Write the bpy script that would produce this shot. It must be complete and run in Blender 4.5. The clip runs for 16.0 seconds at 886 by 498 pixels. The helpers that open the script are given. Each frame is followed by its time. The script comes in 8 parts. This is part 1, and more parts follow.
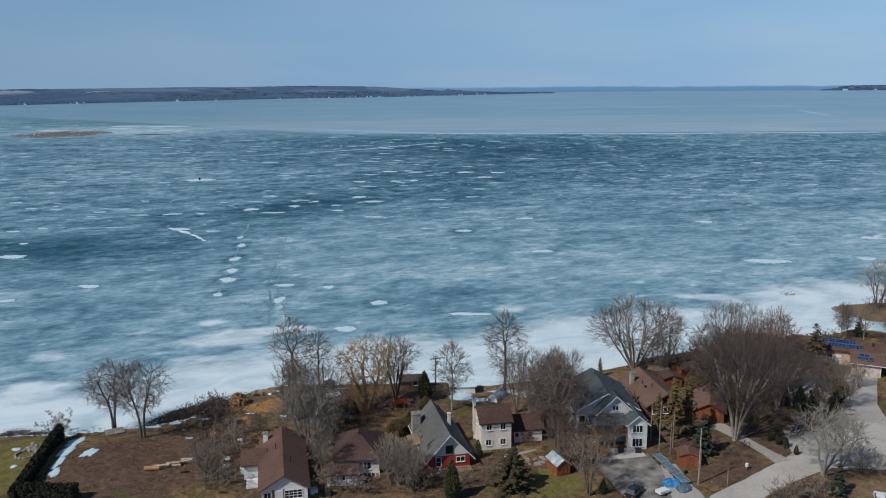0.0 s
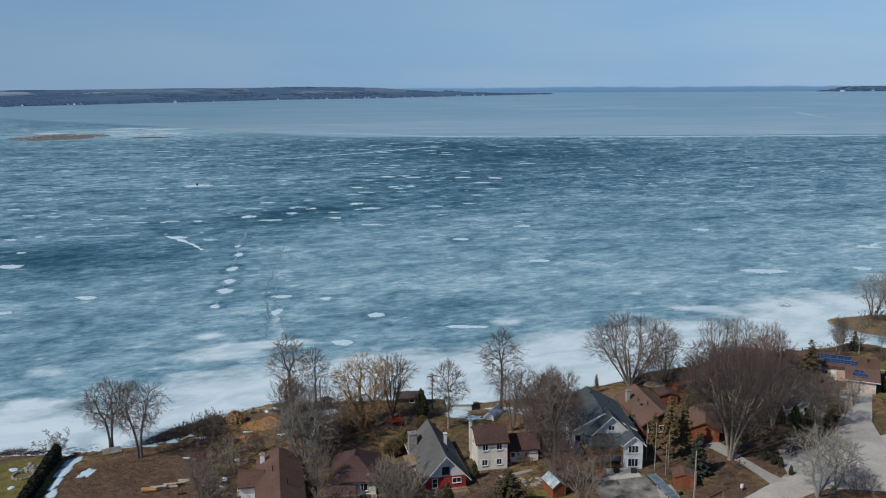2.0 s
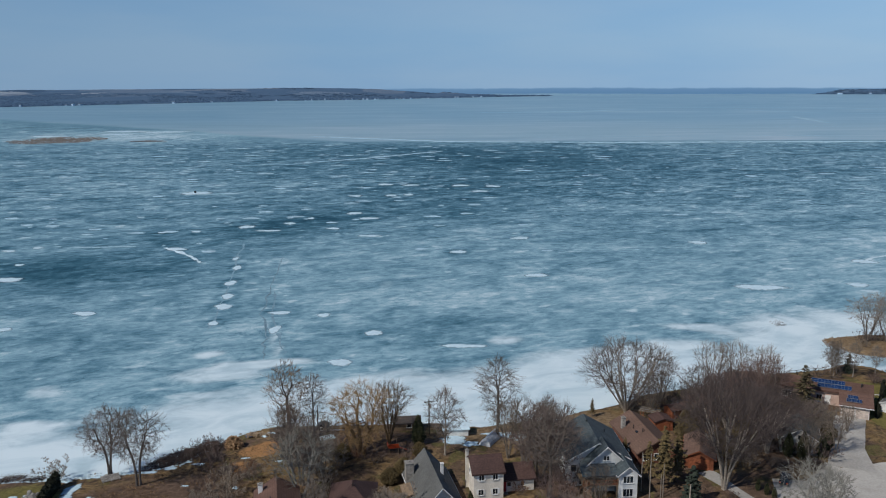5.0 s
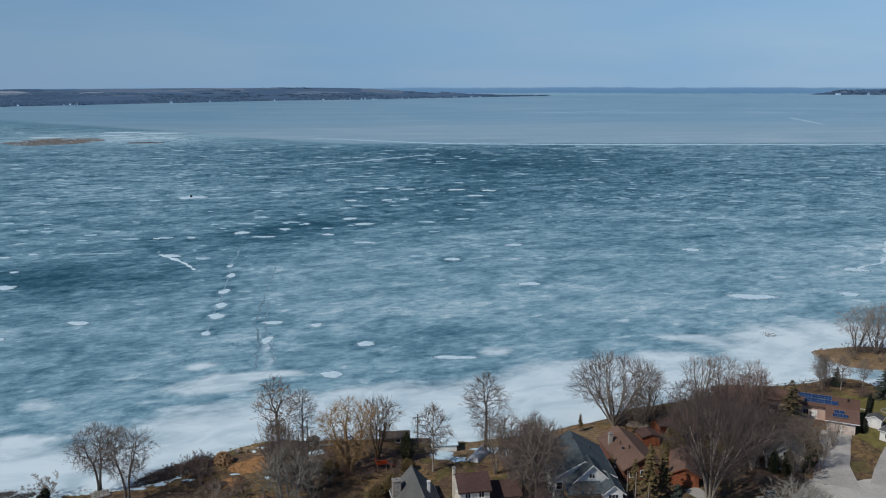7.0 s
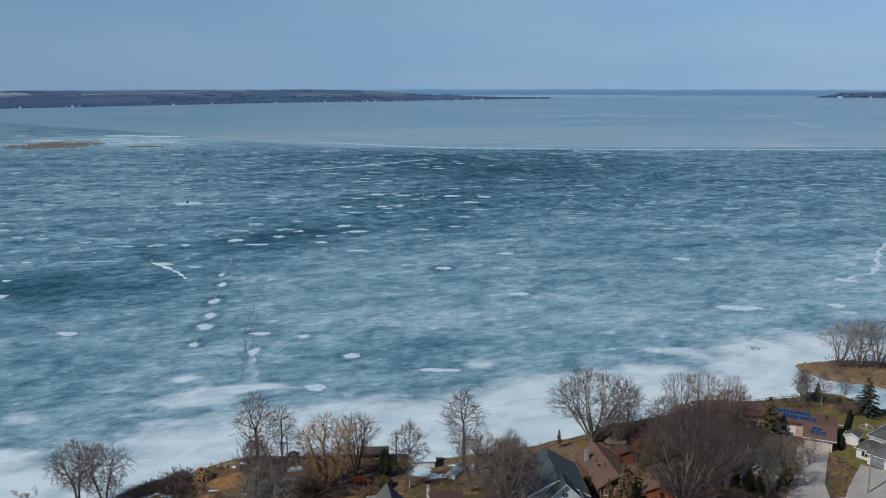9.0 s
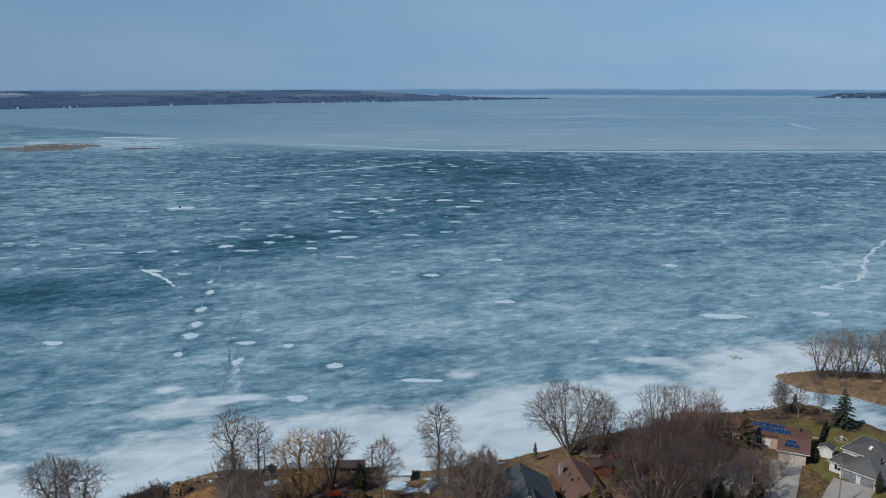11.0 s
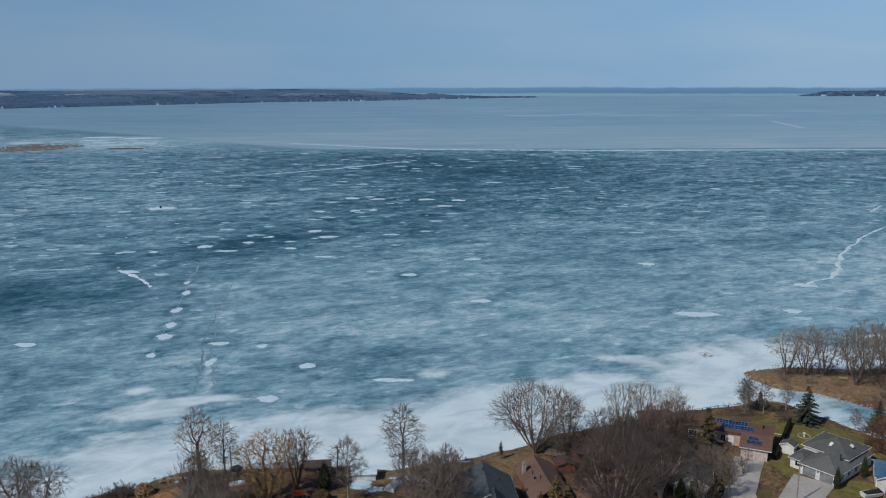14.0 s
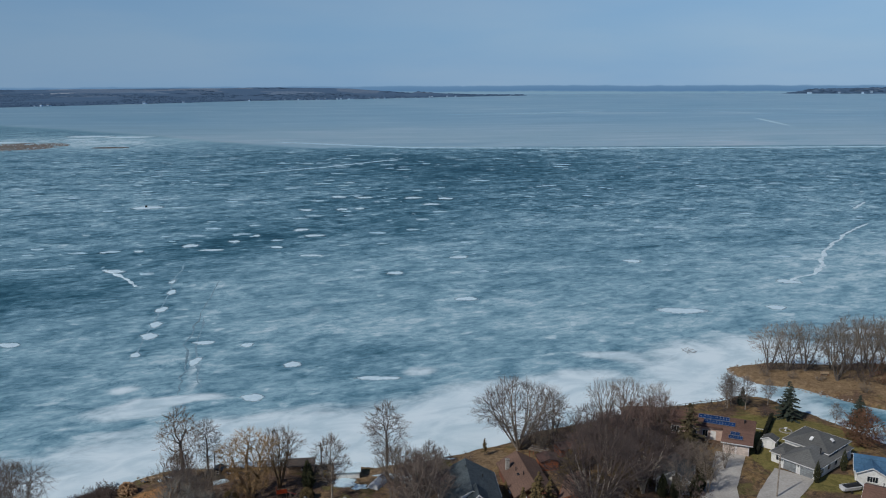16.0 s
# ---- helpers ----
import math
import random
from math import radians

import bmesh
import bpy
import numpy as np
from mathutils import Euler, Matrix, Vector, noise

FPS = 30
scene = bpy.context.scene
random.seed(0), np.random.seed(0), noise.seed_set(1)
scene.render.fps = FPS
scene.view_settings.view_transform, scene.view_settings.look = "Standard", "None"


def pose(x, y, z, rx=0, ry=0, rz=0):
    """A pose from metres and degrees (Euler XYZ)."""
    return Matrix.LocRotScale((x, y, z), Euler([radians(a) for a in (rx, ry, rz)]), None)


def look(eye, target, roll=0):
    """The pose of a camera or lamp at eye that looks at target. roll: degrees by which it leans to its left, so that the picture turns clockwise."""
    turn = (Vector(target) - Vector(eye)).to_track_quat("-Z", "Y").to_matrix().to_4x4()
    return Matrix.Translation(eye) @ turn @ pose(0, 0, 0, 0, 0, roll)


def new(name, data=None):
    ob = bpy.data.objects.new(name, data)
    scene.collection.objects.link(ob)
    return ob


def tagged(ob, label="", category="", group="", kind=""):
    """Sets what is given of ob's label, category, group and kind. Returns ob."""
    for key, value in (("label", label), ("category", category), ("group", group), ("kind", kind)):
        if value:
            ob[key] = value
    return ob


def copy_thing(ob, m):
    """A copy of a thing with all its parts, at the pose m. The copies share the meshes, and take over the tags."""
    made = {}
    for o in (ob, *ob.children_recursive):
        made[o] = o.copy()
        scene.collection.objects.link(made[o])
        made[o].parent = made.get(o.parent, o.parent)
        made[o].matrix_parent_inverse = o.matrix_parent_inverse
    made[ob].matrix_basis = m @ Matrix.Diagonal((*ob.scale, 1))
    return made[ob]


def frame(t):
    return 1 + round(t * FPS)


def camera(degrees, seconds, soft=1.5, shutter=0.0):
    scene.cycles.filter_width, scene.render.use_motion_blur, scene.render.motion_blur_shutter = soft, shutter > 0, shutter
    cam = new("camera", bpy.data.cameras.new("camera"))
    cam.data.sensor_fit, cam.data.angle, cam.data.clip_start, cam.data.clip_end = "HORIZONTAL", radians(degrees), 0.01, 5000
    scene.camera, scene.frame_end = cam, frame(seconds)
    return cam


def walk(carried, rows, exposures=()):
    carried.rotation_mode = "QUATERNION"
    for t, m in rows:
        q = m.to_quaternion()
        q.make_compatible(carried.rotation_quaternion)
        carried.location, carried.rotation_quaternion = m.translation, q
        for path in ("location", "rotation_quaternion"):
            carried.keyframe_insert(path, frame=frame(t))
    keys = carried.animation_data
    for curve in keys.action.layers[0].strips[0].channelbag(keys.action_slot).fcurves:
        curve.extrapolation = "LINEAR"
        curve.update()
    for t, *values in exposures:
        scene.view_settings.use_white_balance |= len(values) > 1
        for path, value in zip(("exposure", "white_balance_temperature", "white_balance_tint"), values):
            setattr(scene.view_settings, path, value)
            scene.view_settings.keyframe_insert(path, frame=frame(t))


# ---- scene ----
cam = camera(57.0, 16.0, soft=1.1)
PATH = [
    (0, (-0.003, -0.073, 65.178), (-0.30, 196.03, 25.48), -0.4),
    (0.5, (0.157, 0.031, 65.927), (-0.14, 196.03, 26.33), -0.4),
    (1, (0.266, 0.126, 66.848), (0.07, 196.13, 27.35), -0.4),
    (1.5, (0.304, 0.162, 67.844), (0.30, 196.26, 28.34), -0.4),
    (2, (0.323, 0.152, 68.857), (0.52, 196.15, 29.26), -0.4),
    (2.5, (0.279, 0.084, 69.853), (0.68, 196.18, 30.15), -0.3),
    (3, (0.244, 0.037, 70.822), (0.74, 196.14, 31.22), -0.3),
    (3.5, (0.242, 0.050, 71.730), (0.74, 196.15, 32.23), -0.3),
    (4, (0.304, 0.106, 72.541), (0.80, 196.21, 33.14), -0.2),
    (6.5, (1.581, -0.125, 77.552), (2.68, 195.87, 37.85), -0.2),
    (7, (2.540, -0.264, 78.348), (3.64, 195.74, 38.65), -0.1),
    (7.5, (3.690, -0.442, 79.209), (4.59, 195.56, 39.61), -0.1),
    (8, (4.910, -0.595, 80.133), (5.71, 195.41, 40.63), -0.1),
    (8.5, (6.251, -0.745, 81.084), (6.95, 195.36, 41.58), -0.1),
    (9, (7.646, -0.833, 81.959), (8.15, 195.17, 42.66), -0),
    (11.5, (13.966, -1.585, 85.930), (14.87, 194.41, 46.53), 0),
    (12, (15.168, -1.742, 86.083), (16.47, 194.36, 46.48), 0),
    (12.5, (16.136, -1.921, 86.093), (17.84, 194.08, 46.49), 0),
    (13, (16.929, -2.106, 86.086), (19.13, 193.89, 46.59), -0.1),
    (13.5, (17.626, -2.304, 86.084), (20.33, 193.70, 46.48), -0.1),
    (14, (18.279, -2.482, 86.074), (21.58, 193.52, 46.37), -0.1),
    (14.5, (18.876, -2.646, 86.076), (22.68, 193.25, 46.28), -0.2),
    (15, (19.257, -2.804, 86.085), (23.76, 193.10, 46.18), -0.2),
    (15.5, (19.462, -2.910, 86.062), (24.66, 192.99, 46.06), -0.2),
    (16, (19.617, -2.965, 86.018), (25.62, 192.83, 45.92), -0.2),
]
walk(cam, [(t, look(eye, target, roll)) for t, eye, target, roll in PATH],
     exposures=[(0, -0.25, 6290, 8), (6.5, -0.32, 6270, 8), (16, -0.42, 6250, 8)])

# ---- sky and sun ----
SUN_UP, SUN_FROM = 44.0, (-0.80, -0.60)
world = bpy.data.worlds.new("sky")
scene.world = world
world.use_nodes = True
wn, wl = world.node_tree.nodes, world.node_tree.links
wn.clear()
sky = wn.new("ShaderNodeTexSky")
sky.sky_type = "NISHITA"
sky.sun_disc = False
sky.sun_elevation = radians(SUN_UP)
sky.sun_rotation = math.atan2(SUN_FROM[0], SUN_FROM[1])
sky.air_density, sky.dust_density, sky.ozone_density = 0.8, 0.1, 4.0
sky_bg = wn.new("ShaderNodeBackground")
sky_bg.inputs["Strength"].default_value = 0.100
# thin even haze low over the lake
up_z = wn.new("ShaderNodeTexCoord")
up_split = wn.new("ShaderNodeSeparateXYZ")
wl.new(up_z.outputs["Generated"], up_split.inputs[0])
veil = wn.new("ShaderNodeMapRange")
veil.inputs["From Min"].default_value, veil.inputs["From Max"].default_value = 0.02, 0.34
veil.inputs["To Min"].default_value, veil.inputs["To Max"].default_value = 0.92, 0.0
wl.new(up_split.outputs["Z"], veil.inputs["Value"])
cloud = wn.new("ShaderNodeTexNoise")
cloud.inputs["Scale"].default_value, cloud.inputs["Detail"].default_value = 3.0, 5.0
flat_map = wn.new("ShaderNodeMapping")
flat_map.inputs["Scale"].default_value = (1.0, 1.0, 5.0)
wl.new(up_z.outputs["Generated"], flat_map.inputs["Vector"])
wl.new(flat_map.outputs[0], cloud.inputs["Vector"])
haze_col = wn.new("ShaderNodeValToRGB")
haze_col.color_ramp.elements[0].position, haze_col.color_ramp.elements[0].color = 0.35, (2.45, 4.42, 6.95, 1)
haze_col.color_ramp.elements[1].position, haze_col.color_ramp.elements[1].color = 0.65, (3.05, 4.80, 6.95, 1)
wl.new(cloud.outputs["Fac"], haze_col.inputs["Fac"])
veiled = wn.new("ShaderNodeMix")
veiled.data_type = "RGBA"
wl.new(veil.outputs[0], veiled.inputs[0])
wl.new(sky.outputs[0], veiled.inputs[6])
wl.new(haze_col.outputs["Color"], veiled.inputs[7])
# a little clearer away to the left of the lake, milkier to the right
side = wn.new("ShaderNodeMapRange")
side.inputs["From Min"].default_value, side.inputs["From Max"].default_value = -0.5, 0.5
wl.new(up_split.outputs["X"], side.inputs["Value"])
side_col = wn.new("ShaderNodeMix")
side_col.data_type = "RGBA"
side_col.inputs[6].default_value, side_col.inputs[7].default_value = (0.83, 0.84, 0.86, 1), (1.16, 1.12, 1.10, 1)
wl.new(side.outputs[0], side_col.inputs[0])
graded = wn.new("ShaderNodeVectorMath")
graded.operation = "MULTIPLY"
wl.new(veiled.outputs[2], graded.inputs[0])
wl.new(side_col.outputs[2], graded.inputs[1])
wl.new(graded.outputs[0], sky_bg.inputs["Color"])
# the far end of the lake and the land behind it, too far off to shift
coord = wn.new("ShaderNodeTexCoord")
split = wn.new("ShaderNodeSeparateXYZ")
wl.new(coord.outputs["Generated"], split.inputs[0])
edge_noise = wn.new("ShaderNodeTexNoise")
edge_noise.inputs["Scale"].default_value = 38.0
edge_noise.inputs["Detail"].default_value = 4.0
wl.new(coord.outputs["Generated"], edge_noise.inputs["Vector"])
lift = wn.new("ShaderNodeMath")
lift.operation = "MULTIPLY_ADD"
lift.inputs[1].default_value = 0.0034
wl.new(edge_noise.outputs["Fac"], lift.inputs[0])
wl.new(split.outputs["Z"], lift.inputs[2])
far_ramp = wn.new("ShaderNodeValToRGB")
span = wn.new("ShaderNodeMapRange")
span.inputs["From Min"].default_value, span.inputs["From Max"].default_value = -0.03, 0.0
wl.new(lift.outputs[0], span.inputs["Value"])
wl.new(span.outputs[0], far_ramp.inputs["Fac"])
far_ramp.color_ramp.interpolation = "LINEAR"
# unlit backdrop colours, with the blue of distance haze painted into the land
els = far_ramp.color_ramp.elements
els[0].position, els[0].color = 0.0, (0.27, 0.42, 0.53, 1)
els[1].position, els[1].color = 0.64, (0.25, 0.40, 0.54, 1)
for at, col in ((0.70, (0.135, 0.265, 0.455, 1)), (0.86, (0.165, 0.305, 0.50, 1)), (0.93, (0.25, 0.41, 0.61, 1))):
    e = els.new(at)
    e.color = col
far_bg = wn.new("ShaderNodeBackground")
wl.new(far_ramp.outputs["Color"], far_bg.inputs["Color"])
below = wn.new("ShaderNodeMapRange")
below.inputs["From Min"].default_value, below.inputs["From Max"].default_value = -0.0022, -0.0036
wl.new(lift.outputs[0], below.inputs["Value"])
both = wn.new("ShaderNodeMixShader")
wl.new(below.outputs[0], both.inputs["Fac"])
wl.new(sky_bg.outputs[0], both.inputs[1])
wl.new(far_bg.outputs[0], both.inputs[2])
wout = wn.new("ShaderNodeOutputWorld")
wl.new(both.outputs[0], wout.inputs["Surface"])

sun = new("sun", bpy.data.lights.new("sun", "SUN"))
sun.data.energy, sun.data.angle, sun.data.color = 4.25, radians(0.53), (1.0, 0.93, 0.84)
flat = math.cos(radians(SUN_UP))
sun.matrix_world = look((0, 0, 0), (-SUN_FROM[0] * flat, -SUN_FROM[1] * flat, -math.sin(radians(SUN_UP))))

# ---- materials ----
def tree_of(name):
    m = bpy.data.materials.new(name)
    m.use_nodes = True
    t = m.node_tree
    return m, t.nodes, t.links, t.nodes["Principled BSDF"]


def noise_at(nodes, links, scale, detail=5.0, rough=0.55, distort=0.0, stretch=(1, 1, 1), turn=0.0, source="Object"):
    c = nodes.new("ShaderNodeTexCoord")
    mp = nodes.new("ShaderNodeMapping")
    mp.inputs["Scale"].default_value = stretch
    mp.inputs["Rotation"].default_value = (0, 0, radians(turn))
    n = nodes.new("ShaderNodeTexNoise")
    n.inputs["Scale"].default_value, n.inputs["Detail"].default_value = scale, detail
    n.inputs["Roughness"].default_value, n.inputs["Distortion"].default_value = rough, distort
    links.new(c.outputs[source], mp.inputs["Vector"])
    links.new(mp.outputs[0], n.inputs["Vector"])
    return n.outputs["Fac"]


def maths(nodes, links, op, a, b=None, c=None, clamp=False):
    n = nodes.new("ShaderNodeMath")
    n.operation, n.use_clamp = op, clamp
    for i, v in enumerate((a, b, c)):
        if v is None:
            continue
        if isinstance(v, (int, float)):
            n.inputs[i].default_value = v
        else:
            links.new(v, n.inputs[i])
    return n.outputs[0]


def ramp(nodes, links, value, stops):
    r = nodes.new("ShaderNodeValToRGB")
    el = r.color_ramp.elements
    el[0].position, el[0].color = stops[0][0], (*stops[0][1], 1)
    el[1].position, el[1].color = stops[-1][0], (*stops[-1][1], 1)
    for at, col in stops[1:-1]:
        e = el.new(at)
        e.color = (*col, 1)
    links.new(value, r.inputs["Fac"])
    return r.outputs["Color"]


def mix(nodes, links, fac, a, b, mode="MIX"):
    n = nodes.new("ShaderNodeMix")
    n.data_type, n.blend_type = "RGBA", mode
    for sock, v in ((n.inputs[0], fac), (n.inputs[6], a), (n.inputs[7], b)):
        if isinstance(v, (int, float)):
            sock.default_value = v
        elif isinstance(v, tuple):
            sock.default_value = (*v, 1)
        else:
            links.new(v, sock)
    return n.outputs[2]


def smooth(nodes, links, value, lo, hi):
    n = nodes.new("ShaderNodeMapRange")
    n.interpolation_type = "SMOOTHSTEP"
    n.inputs["From Min"].default_value, n.inputs["From Max"].default_value = lo, hi
    links.new(value, n.inputs["Value"])
    return n.outputs[0]


def attribute(nodes, name):
    a = nodes.new("ShaderNodeAttribute")
    a.attribute_name = name
    return a.outputs["Fac"]


def bumped(nodes, links, bsdf, height, strength, distance):
    b = nodes.new("ShaderNodeBump")
    b.inputs["Strength"].default_value, b.inputs["Distance"].default_value = strength, distance
    links.new(height, b.inputs["Height"])
    links.new(b.outputs[0], bsdf.inputs["Normal"])


def surface(name, dark, light, grain=6.0, stain=0.5, rough=0.8, bump=0.35, depth=0.02, metal=0.0, spec=0.3, rows=None, vary=0.25):
    """A worn surface: fine grain between two colours, broad stains, and each object a little different. rows: courses per metre (boards, shingles)."""
    m, n, l, b = tree_of(name)
    fine = noise_at(n, l, grain, 6)
    broad = noise_at(n, l, stain, 3, 0.6)
    col = ramp(n, l, fine, ((0.3, dark), (0.7, light)))
    grey = ramp(n, l, broad, ((0.3, (0.72, 0.71, 0.70)), (0.7, (1.08, 1.08, 1.08))))
    col = mix(n, l, 0.8, col, grey, "MULTIPLY")
    info = n.new("ShaderNodeObjectInfo")
    own = ramp(n, l, info.outputs["Random"], ((0.0, (1 - vary,) * 3), (1.0, (1 + vary * 0.4,) * 3)))
    col = mix(n, l, 1.0, col, own, "MULTIPLY")
    height = fine
    if rows:
        c = n.new("ShaderNodeTexCoord")
        w = n.new("ShaderNodeTexWave")
        w.bands_direction, w.wave_profile = "Z", "SAW"
        w.inputs["Scale"].default_value = rows * 0.314
        w.inputs["Distortion"].default_value, w.inputs["Detail Scale"].default_value = 0.4, 3.0
        l.new(c.outputs["Object"], w.inputs["Vector"])
        line = ramp(n, l, w.outputs["Fac"], ((0.0, (0.62,) * 3), (0.22, (1.0,) * 3)))
        col = mix(n, l, 0.8, col, line, "MULTIPLY")
        height = maths(n, l, "MULTIPLY_ADD", w.outputs["Fac"], 0.8, fine)
    l.new(col, b.inputs["Base Color"])
    b.inputs["Roughness"].default_value, b.inputs["Metallic"].default_value = rough, metal
    b.inputs["Specular IOR Level"].default_value = spec
    bumped(n, l, b, height, bump, depth)
    return m


def drift_at(nodes, links, long, wide, turn, detail=5.0, rough=0.55, distort=0.0):
    """Noise drawn out along one direction of the plan: long by wide metres, turned by turn degrees."""
    c = nodes.new("ShaderNodeTexCoord")
    mp = nodes.new("ShaderNodeMapping")
    mp.vector_type = "TEXTURE"
    mp.inputs["Rotation"].default_value = (0, 0, radians(turn))
    mp.inputs["Scale"].default_value = (long, wide, 1)
    n = nodes.new("ShaderNodeTexNoise")
    n.inputs["Scale"].default_value, n.inputs["Detail"].default_value = 1.0, detail
    n.inputs["Roughness"].default_value, n.inputs["Distortion"].default_value = rough, distort
    links.new(c.outputs["Object"], mp.inputs["Vector"])
    links.new(mp.outputs[0], n.inputs["Vector"])
    return n.outputs["Fac"]


def ice_material():
    m, n, l, b = tree_of("lake_ice")
    frost, snow, calm = attribute(n, "frost"), attribute(n, "snow"), attribute(n, "calm")
    wide = drift_at(n, l, 52, 30, 20, 5, 0.55, 0.5)
    patch = drift_at(n, l, 15, 9.5, 22, 6, 0.60, 0.6)
    streak = drift_at(n, l, 5.4, 2.8, 18, 5, 0.66, 0.5)
    grain = drift_at(n, l, 2.0, 1.3, 14, 4, 0.75)
    v = maths(n, l, "MULTIPLY_ADD", wide, 0.80, -0.40)
    v = maths(n, l, "MULTIPLY_ADD", maths(n, l, "SUBTRACT", patch, 0.5), 1.20, v)
    v = maths(n, l, "MULTIPLY_ADD", maths(n, l, "SUBTRACT", streak, 0.5), 1.12, v)
    v = maths(n, l, "MULTIPLY_ADD", maths(n, l, "SUBTRACT", grain, 0.5), 0.55, v)
    v = maths(n, l, "MULTIPLY_ADD", v, calm, frost)
    # small frozen flakes, and short dark leads where the wind has bared the ice
    flake = drift_at(n, l, 10.5, 6.5, 12, 3, 0.5, 0.2)
    v = maths(n, l, "ADD", v, maths(n, l, "MULTIPLY", smooth(n, l, flake, 0.62, 0.72), maths(n, l, "MULTIPLY", calm, 0.34)))
    lead = drift_at(n, l, 26, 7, 20, 4, 0.6, 0.3)
    v = maths(n, l, "SUBTRACT", v, maths(n, l, "MULTIPLY", smooth(n, l, lead, 0.58, 0.72), maths(n, l, "MULTIPLY", calm, 0.16)))
    # thin healed cracks between the floes
    warp = noise_at(n, l, 0.05, 5, 0.65, 0.6)
    spot = n.new("ShaderNodeTexCoord")
    bent = n.new("ShaderNodeVectorMath")
    bent.operation = "MULTIPLY_ADD"
    shift = n.new("ShaderNodeCombineXYZ")
    l.new(warp, shift.inputs[0])
    l.new(warp, shift.inputs[1])
    bent.inputs[1].default_value = (34, 34, 0)
    l.new(shift.outputs[0], bent.inputs[0])
    l.new(spot.outputs["Object"], bent.inputs[2])
    seam = n.new("ShaderNodeTexVoronoi")
    seam.feature = "DISTANCE_TO_EDGE"
    seam.inputs["Scale"].default_value = 1 / 24
    l.new(bent.outputs[0], seam.inputs["Vector"])
    crack = maths(n, l, "MULTIPLY", smooth(n, l, seam.outputs["Distance"], 0.022, 0.006), smooth(n, l, wide, 0.40, 0.62))
    v = maths(n, l, "SUBTRACT", v, maths(n, l, "MULTIPLY", crack, maths(n, l, "MULTIPLY", calm, 0.15)))
    col = ramp(n, l, v, ((0.0, (0.012, 0.056, 0.086)), (0.2, (0.034, 0.106, 0.150)), (0.45, (0.110, 0.222, 0.290)),
                         (0.68, (0.225, 0.372, 0.445)), (1.0, (0.47, 0.59, 0.64))))
    # wet grey sheet beyond the pressure ridge, rosier along the ridge; painted haze blues it farther out
    place = n.new("ShaderNodeTexCoord")
    xyz = n.new("ShaderNodeSeparateXYZ")
    l.new(place.outputs["Object"], xyz.inputs[0])
    band = drift_at(n, l, 900, 190, 5, 5, 0.6, 0.4)
    fine_band = drift_at(n, l, 260, 60, 8, 4, 0.65, 0.3)
    band = maths(n, l, "MULTIPLY_ADD", maths(n, l, "SUBTRACT", fine_band, 0.5), 1.0, band)
    thin_band = drift_at(n, l, 120, 34, 3, 4, 0.7, 0.2)
    band = maths(n, l, "MULTIPLY_ADD", maths(n, l, "SUBTRACT", thin_band, 0.5), 0.7, band)
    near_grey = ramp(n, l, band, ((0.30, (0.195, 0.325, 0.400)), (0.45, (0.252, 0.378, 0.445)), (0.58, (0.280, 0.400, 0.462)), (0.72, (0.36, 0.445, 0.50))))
    hazed_grey = ramp(n, l, band, ((0.30, (0.150, 0.290, 0.395)), (0.45, (0.188, 0.330, 0.430)), (0.58, (0.215, 0.352, 0.445)), (0.72, (0.30, 0.42, 0.49))))
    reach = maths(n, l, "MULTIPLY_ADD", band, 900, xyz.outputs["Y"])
    grey = mix(n, l, smooth(n, l, reach, 1750, 2350), near_grey, hazed_grey)
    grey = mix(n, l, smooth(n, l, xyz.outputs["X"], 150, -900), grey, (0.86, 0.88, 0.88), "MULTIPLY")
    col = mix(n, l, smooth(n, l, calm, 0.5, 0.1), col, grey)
    edge = maths(n, l, "MULTIPLY_ADD", maths(n, l, "SUBTRACT", patch, 0.5), 0.62, snow)
    edge = maths(n, l, "MULTIPLY_ADD", maths(n, l, "SUBTRACT", streak, 0.5), 0.34, edge)
    edge = maths(n, l, "MULTIPLY_ADD", maths(n, l, "SUBTRACT", wide, 0.5), 0.55, edge)
    cover = smooth(n, l, edge, 0.16, 0.92)
    white = mix(n, l, smooth(n, l, patch, 0.32, 0.62), (0.44, 0.565, 0.63), (0.61, 0.71, 0.757))
    col = mix(n, l, cover, col, white)
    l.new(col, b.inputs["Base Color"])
    wet = smooth(n, l, calm, 0.45, 0.08)
    l.new(maths(n, l, "MULTIPLY_ADD", wet, 0.22, 0.12), b.inputs["Specular IOR Level"])
    rough = maths(n, l, "MULTIPLY_ADD", wet, -0.15, maths(n, l, "MULTIPLY_ADD", cover, 0.3, 0.55))
    l.new(rough, b.inputs["Roughness"])
    bumped(n, l, b, streak, 0.25, 0.05)
    return m


